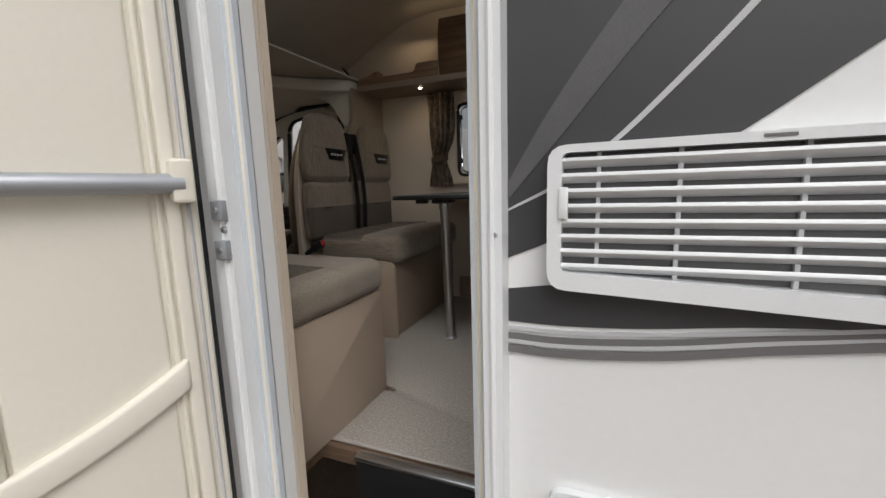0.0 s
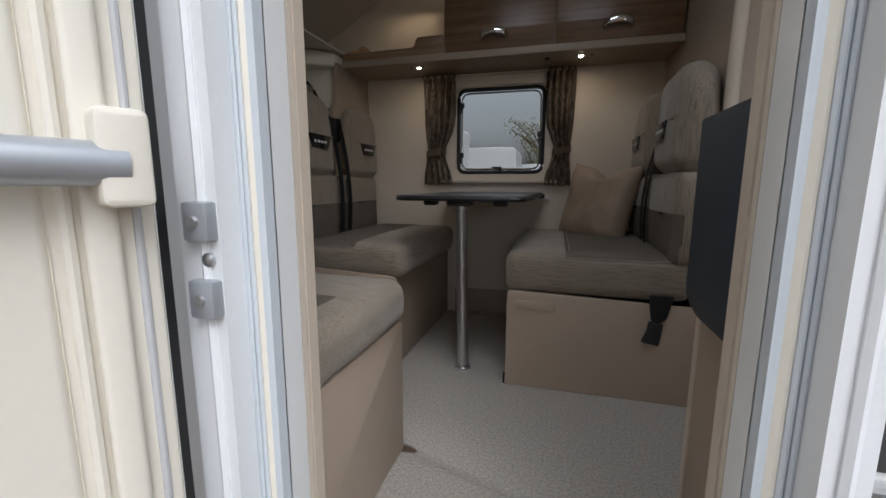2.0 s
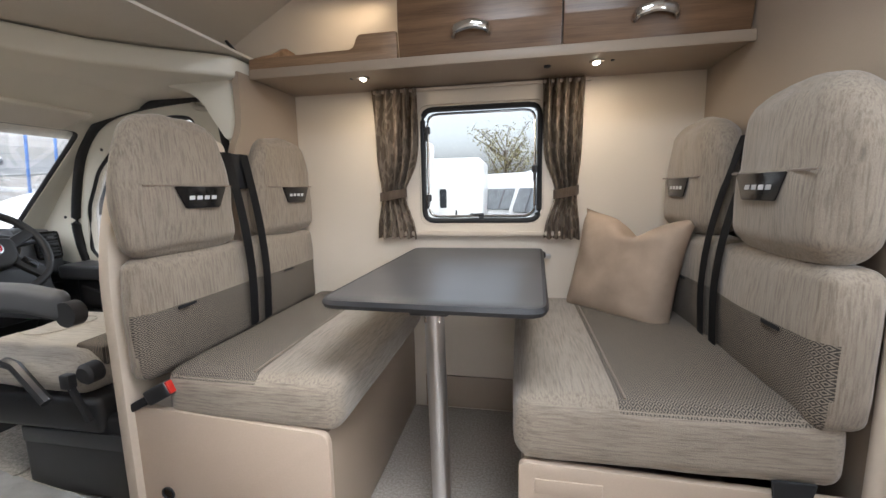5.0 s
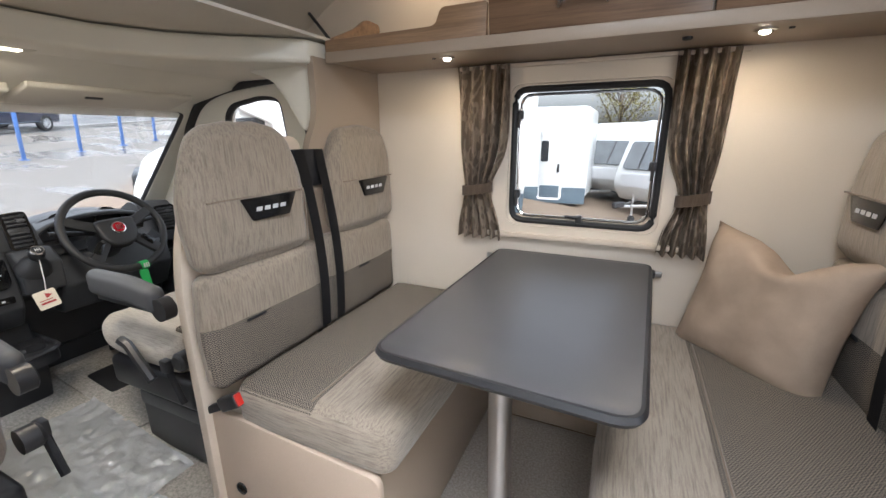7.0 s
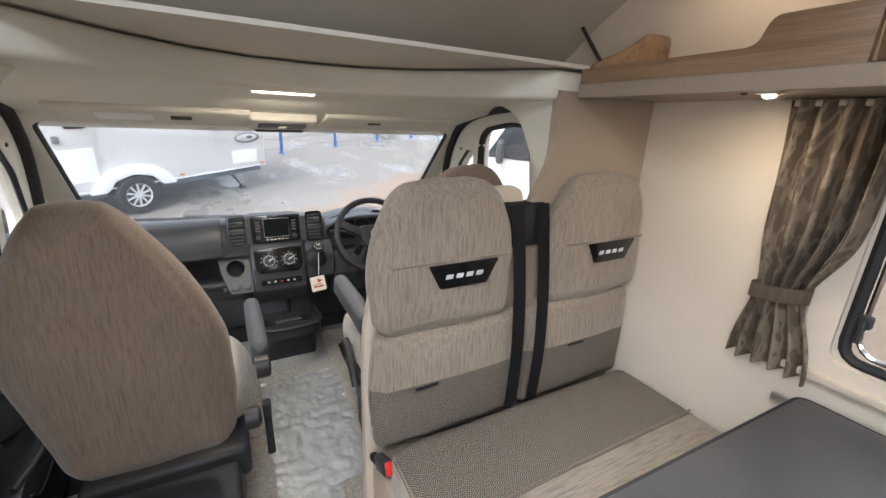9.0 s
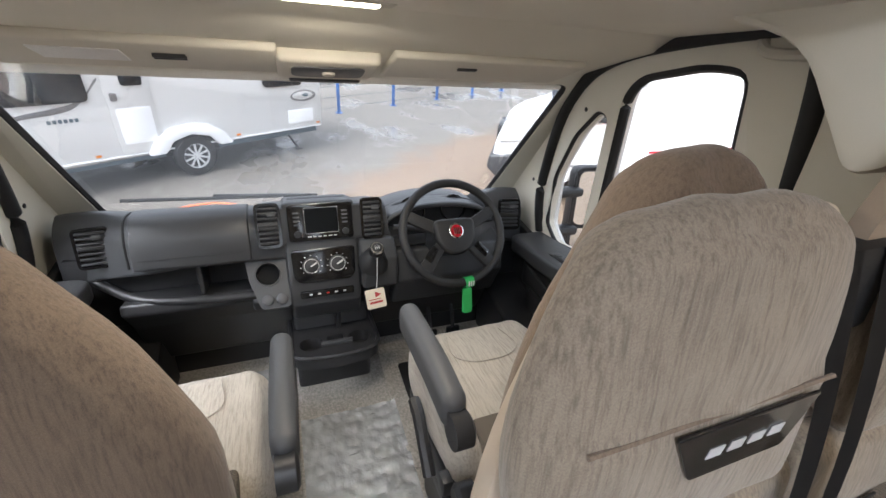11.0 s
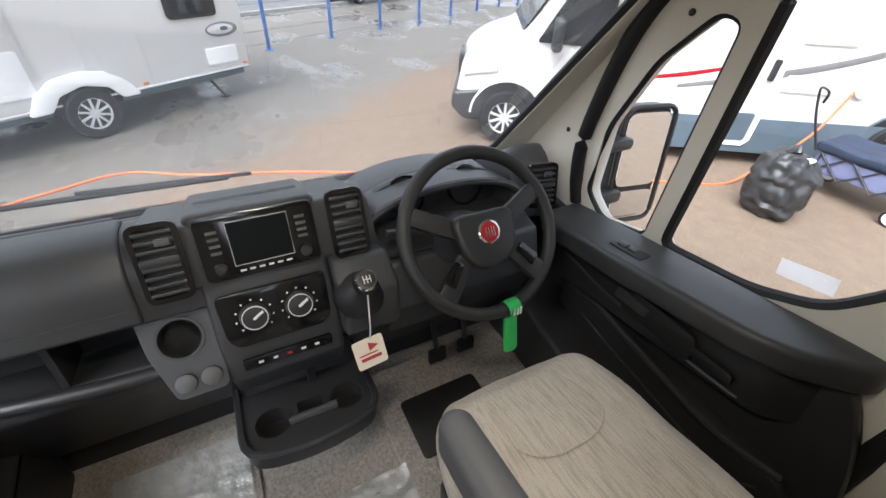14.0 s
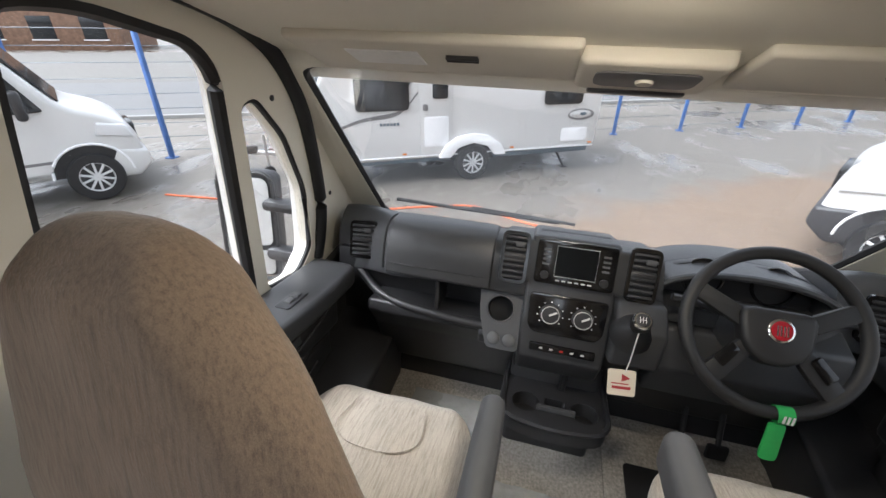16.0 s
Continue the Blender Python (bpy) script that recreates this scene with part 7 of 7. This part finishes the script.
caravan(sway((-8.28, -1.6), (0.55, -0.84)), "white touring caravan with grey stripes parked on wet tarmac")
motorhome(sway((-4.84, 5.5), (-0.52, -0.85)), "white coachbuilt motorhome with slate skirt and grey stripes")
motorhome(sway((-3.25, -7.98), (-0.85, 0.53)) @ Matrix.Diagonal((1, -1, 1, 1)), "white coachbuilt motorhome parked beside the fence", False, -4.3, "gelcoat_far")
on_rise = [ob for ob in bpy.data.objects if ob not in built_before and ob.parent is None]
# seen through the living-area window
motorhome(sway((-2.7, 12.0), (-1.0, 0.0)), "white coachbuilt motorhome in the next row", False, -1.35)
caravan(sway((2.8, 12.7), (-0.62, -0.78)), "white touring caravan with a grey front window")
caravan(sway((1.3, 15.2), (-0.62, -0.78)), "white touring caravan in the back row")

# fence, road, cars, trees
built_before = set(bpy.data.objects)
FENCE0, FENCE_D = Vector((-12.9, 1.1, 0)), Vector((-0.52, 0.854, 0))
for k in range(-14, 14):
    p = FENCE0 + FENCE_D * (2.05 * k)
    f = thing("fence_post", p, "blue painted steel fence post", "fence post", "yard fence")
    part("post", box(p.x - 0.04, p.x + 0.04, p.y - 0.04, p.y + 0.04, 0, 2.4, 0.008), "blue", f)
    part("base_plate", box(p.x - 0.09, p.x + 0.09, p.y - 0.09, p.y + 0.09, 0, 0.02), "blue", f)
n = Vector((-FENCE_D.y, FENCE_D.x, 0))
wire = thing("fence_mesh", FENCE0, "thin welded wire mesh between the fence posts", "fence mesh")
bm = bmesh.new()
for k in range(9):
    z = 0.15 + 0.27 * k
    tube([FENCE0 + FENCE_D * (-28.7) + Vector((0, 0, z)), FENCE0 + FENCE_D * 26.6 + Vector((0, 0, z))], 0.006, 4, bm=bm)
part("line_wires", bm, "skirt", wire)
setting("road", slab([[tuple((FENCE0 + FENCE_D * a + n * b)[:2]) for a, b in ((-90, 4.5), (90, 4.5), (90, 14), (-90, 14))]], XY, 0.001, 0.006), plain("dry_road_tarmac", (0.115, 0.115, 0.115), 0.7, grain=60, vary=0.15, relief=0.2), "grey tarmac road beyond the fence", "road")
setting("kerb", slab([[tuple((FENCE0 + FENCE_D * a + n * b)[:2]) for a, b in ((-90, 4.35), (90, 4.35), (90, 4.5), (-90, 4.5))]], XY, 0.0, 0.10), plain("concrete_kerb", (0.30, 0.30, 0.29), 0.8, grain=60), "concrete kerb along the road", "kerb")
setting("verge", slab([[tuple((FENCE0 + FENCE_D * a + n * b)[:2]) for a, b in ((-90, 14), (90, 14), (90, 40), (-90, 40))]], XY, 0.001, 0.008), plain("far_tarmac", (0.13, 0.125, 0.115), 0.8, grain=20, vary=0.2), "far pavement and forecourt", "pavement")


def saloon(m, label, paint):
    c = thing("car", m @ Vector((0, 0, 0)), label, "car", "parked cars")
    prof = rounded([(-2.0, 0.32), (2.0, 0.30), (2.1, 0.62, 0.12), (1.2, 0.88, 0.2), (0.55, 1.36, 0.2), (-0.9, 1.40, 0.25), (-1.7, 0.98, 0.2), (-2.08, 0.85, 0.12)], 0.08, 5)
    part("body", prism(prof, XZ, -0.85, 0.85, 0.09, 3), paint, c, m=m)
    gl2 = rounded([(-1.35, 0.98), (1.0, 0.92), (0.5, 1.28), (-0.85, 1.33)], 0.06)
    for y0, y1 in ((0.845, 0.858), (-0.858, -0.845)):
        part("side_glass", prism(gl2, XZ, y0, y1, 0.003), "pane_dark", c, m=m)
    for x in (-1.25, 1.3):
        for y, s in ((0.78, -90), (-0.78, 90)):
            road_wheel(c, m @ Matrix.Translation((x, y, 0.31)) @ Matrix.Rotation(radians(s), 4, "X"), 0.31)
    for y in (-0.6, 0.6):
        part("headlight", box(2.0, 2.1, y - 0.18, y + 0.18, 0.62, 0.76, 0.04), "chrome", c, m=m)


saloon(sway((-21.8, 6.3), (-0.52, 0.854)) @ Matrix.Rotation(radians(180), 4, "Z"), "dark navy saloon car on the road", "car_navy")
saloon(sway((-31, 16), (-0.52, 0.854)), "dark navy car further up the road", "car_navy")
saloon(sway((-19, -9), (-0.52, 0.854)), "pale parked car beyond the fence", "gelcoat_far")

# low buildings on the far side of the road
def building(p, w, d, h, mat, label):
    b = thing("building", (p[0], p[1], 0), label, "building", "far buildings")
    mm2 = sway(p, FENCE_D)
    part("wall", box(-w / 2, w / 2, 0, d, 0, h, 0.02), mat, b, m=mm2)
    part("roof", box(-w / 2 - 0.3, w / 2 + 0.3, -0.3, d + 0.3, h, h + 0.35, 0.05), "decal_mid", b, m=mm2)
    k = max(2, int(w / 4))
    for i in range(k):
        x = -w / 2 + w * (i + 0.5) / k
        wdw = part("window", box(x - 1.0, x + 1.0, -0.05, 0.03, 1.0, min(h - 0.8, 3.0), 0.02), "pane_dark", b, m=mm2)
        part("sill", box(x - 1.1, x + 1.1, -0.12, 0.0, 0.88, 0.98), "white_plastic", wdw, m=mm2)


for a, b, w, h, mat in ((-40, 44, 26, 6, "brick"), (-8, 46, 24, 5, "gelcoat_far"), (24, 46, 30, 6, "brick"), (62, 46, 36, 7, "gelcoat_far")):
    p = FENCE0 + FENCE_D * a + n * b
    building((p.x, p.y), w, 10, h, mat, "low roadside building across the road")


on_rise += [ob for ob in bpy.data.objects if ob not in built_before and ob.parent is None]


def tree(p, h, seed, label):
    rnd = random.Random(seed)
    t = thing("tree", p, label, "tree", "trees")
    bm = tube([(p[0], p[1], 0), (p[0] + 0.05, p[1], h * 0.35), (p[0] - 0.05, p[1] + 0.05, h * 0.7)], 0.09, 8)
    tips = []
    for k in range(26):
        a, z = rnd.uniform(0, 6.28), h * rnd.uniform(0.25, 0.75)
        L = h * rnd.uniform(0.15, 0.32)
        q = Vector((p[0] + math.cos(a) * L, p[1] + math.sin(a) * L, z + L * rnd.uniform(0.7, 1.5)))
        tube([(p[0], p[1], z), (Vector((p[0], p[1], z)) + q) / 2 + Vector((0, 0, 0.1)), q], 0.025, 5, bm=bm)
        tips.append((Vector((p[0], p[1], z)), q))
    part("trunk", bm, "bark", t)
    bm = bmesh.new()
    for k in range(2600):
        s, q = rnd.choice(tips)
        c = s.lerp(q, rnd.uniform(0.35, 1.12)) + Vector([rnd.gauss(0, h * 0.035) for _ in range(3)])
        r = rnd.uniform(0.035, 0.075)
        mtx = Euler((rnd.uniform(0, 6), rnd.uniform(0, 6), rnd.uniform(0, 6))).to_matrix()
        vs = [bm.verts.new(c + mtx @ Vector(v) * r) for v in ((-1, 0, 0), (0, -0.5, 0.1), (1, 0, 0), (0, 0.5, 0.1))]
        bm.faces.new(vs)
    part("crown", bm, "leaf", t, "thin yellowing autumn leaves")


tree((1.6, 17.5, 0), 5.2, 3, "young tree with thin yellow-green autumn leaves")
tree((4.6, 19.0, 0), 5.6, 5, "young tree with thin yellow-green autumn leaves")
tree((3.2, 21.5, 0), 5.6, 11, "young tree with thin yellow-green autumn leaves")
tree((7.5, 22.5, 0), 6.2, 13, "young tree with thin yellow-green autumn leaves")
tree((-1.0, 24.0, 0), 6.0, 8, "young tree with thin yellow-green autumn leaves")

# loose things by the neighbour
built_before = set(bpy.data.objects)
bagm = thing("refuse_bag", (-3.55, 5.15, 0), "black polythene bag standing on the gravel", "bag")
def bagwarp(p):
    h = p.z / 0.72
    k = 1.0 + 0.10 * math.sin(h * math.pi) - 0.42 * max(0.0, h - 0.62)
    fold = 0.035 * noise.noise(Vector((p.x * 9, p.y * 9, p.z * 3.0))) + 0.03 * noise.noise(p * 14)
    q = Vector((-3.55 + (p.x + 3.55) * k, 5.15 + (p.y - 5.15) * k, p.z * (1 + 0.10 * noise.noise(p * 4))))
    d = Vector((p.x + 3.55, p.y - 5.15, 0))
    return q + d.normalized() * fold if d.length > 1e-4 else q


part("sack", soft_box(-3.78, -3.32, 4.94, 5.36, 0.0, 0.68, 0.10, 0.03, 0.03, 22, bagwarp), "bag", bagm, sharp=30)
part("neck", tube(spline([(-3.62, 5.10, 0.62), (-3.60, 5.08, 0.70), (-3.57, 5.12, 0.76), (-3.53, 5.10, 0.71)], 4), 0.035, 8), "bag", bagm)
part("white_paper", box(-3.52, -3.38, 5.02, 5.18, 0.655, 0.69, 0.01), "white_ink", bagm)
chair = thing("camping_trolley", (-3.3, 6.3, 0), "folding canvas trolley in navy and lilac cloth on white wheels", "trolley")
TX0, TX1, TY0, TY1 = -3.75, -2.75, 6.15, 6.75
part("basket", soft_box(TX0, TX1, TY0, TY1, 0.26, 0.54, 0.03, 0.0, 0.012, 10), "lilac_cloth", chair)


def sag(p):
    u, v = (p.x - (TX0 + TX1) / 2) / 0.55, (p.y - (TY0 + TY1) / 2) / 0.35
    p.z -= 0.05 * (1 - min(1, u * u)) * (1 - min(1, v * v)) - 0.02 * noise.noise(p * 6)
    return p


part("cover", soft_box(TX0 - 0.04, TX1 + 0.04, TY0 - 0.04, TY1 + 0.04, 0.50, 0.62, 0.035, 0.01, 0.01, 12, sag), "navy_cloth", chair)
for y in (TY0 - 0.018, TY1 + 0.018):
    for k in range(3):
        xa, xb = TX0 + (TX1 - TX0) * k / 3, TX0 + (TX1 - TX0) * (k + 1) / 3
        part("strut", tube([(xa, y, 0.24), (xb, y, 0.53)], 0.011, 6), "dash_black", chair)
        part("strut", tube([(xa, y, 0.53), (xb, y, 0.24)], 0.011, 6), "dash_black", chair)
for x in (TX0 - 0.018, TX1 + 0.018):
    part("strut", tube([(x, TY0, 0.24), (x, TY1, 0.53)], 0.011, 6), "dash_black", chair)
    part("strut", tube([(x, TY0, 0.53), (x, TY1, 0.24)], 0.011, 6), "dash_black", chair)
for x in (TX0 + 0.05, TX1 - 0.05):
    for y in (TY0 - 0.01, TY1 + 0.01):
        part("leg", tube([(x, y, 0.10), (x, y, 0.56)], 0.013, 6), "dash_black", chair)
        w = part("trolley_wheel", lathe([(0.075, -0.03), (0.10, -0.022), (0.10, 0.022), (0.075, 0.03)], Matrix.Translation((x, y, 0.10)) @ Matrix.Rotation(radians(90), 4, "X"), 20), "rubber", chair)
        part("wheel_disc", lathe([(0.072, -0.034), (0.078, 0.0), (0.072, 0.034)], Matrix.Translation((x, y, 0.10)) @ Matrix.Rotation(radians(90), 4, "X"), 18), "white_plastic", w, "white wheel disc")
part("handle", tube(spline([(-3.77, 6.12, 0.5), (-3.88, 5.95, 0.85), (-3.95, 5.88, 1.10), (-3.93, 5.80, 1.20), (-3.86, 5.84, 1.16), (-3.88, 5.90, 1.04)], 5), 0.014, 6), "dash_black", chair)
cb = thing("mains_cable", (-4.2, 5.3, 0), "orange mains cable lying on the ground", "cable")
part("lead", tube(spline([(-4.0, 6.85, 1.05), (-4.0, 6.4, 0.55), (-4.15, 5.9, 0.12), (-4.15, 5.33, 0.012), (-4.4, 4.75, 0.012), (-4.9, 3.8, 0.012), (-5.6, 2.2, 0.012), (-6.3, 0.6, 0.012), (-6.65, -0.53, 0.012), (-6.97, -1.25, 0.012), (-6.7, -1.97, 0.012), (-6.3, -3.0, 0.012), (-5.9, -6.0, 0.012)], 8), 0.014, 6), "orange", cb)
on_rise += [ob for ob in bpy.data.objects if ob not in built_before and ob.parent is None]
for ob in on_rise:
    ob.matrix_basis = RISE @ ob.matrix_basis
stk = thing("window_sticker", (-1.98, 1.0, 1.7), "white printed sticker on the driver window", "sticker")
part("paper", slab([[(-1.985, 1.675), (-1.875, 1.68), (-1.875, 1.725), (-1.985, 1.72)]], cab_side(1), 0.022, 0.0232), "sticker", stk)
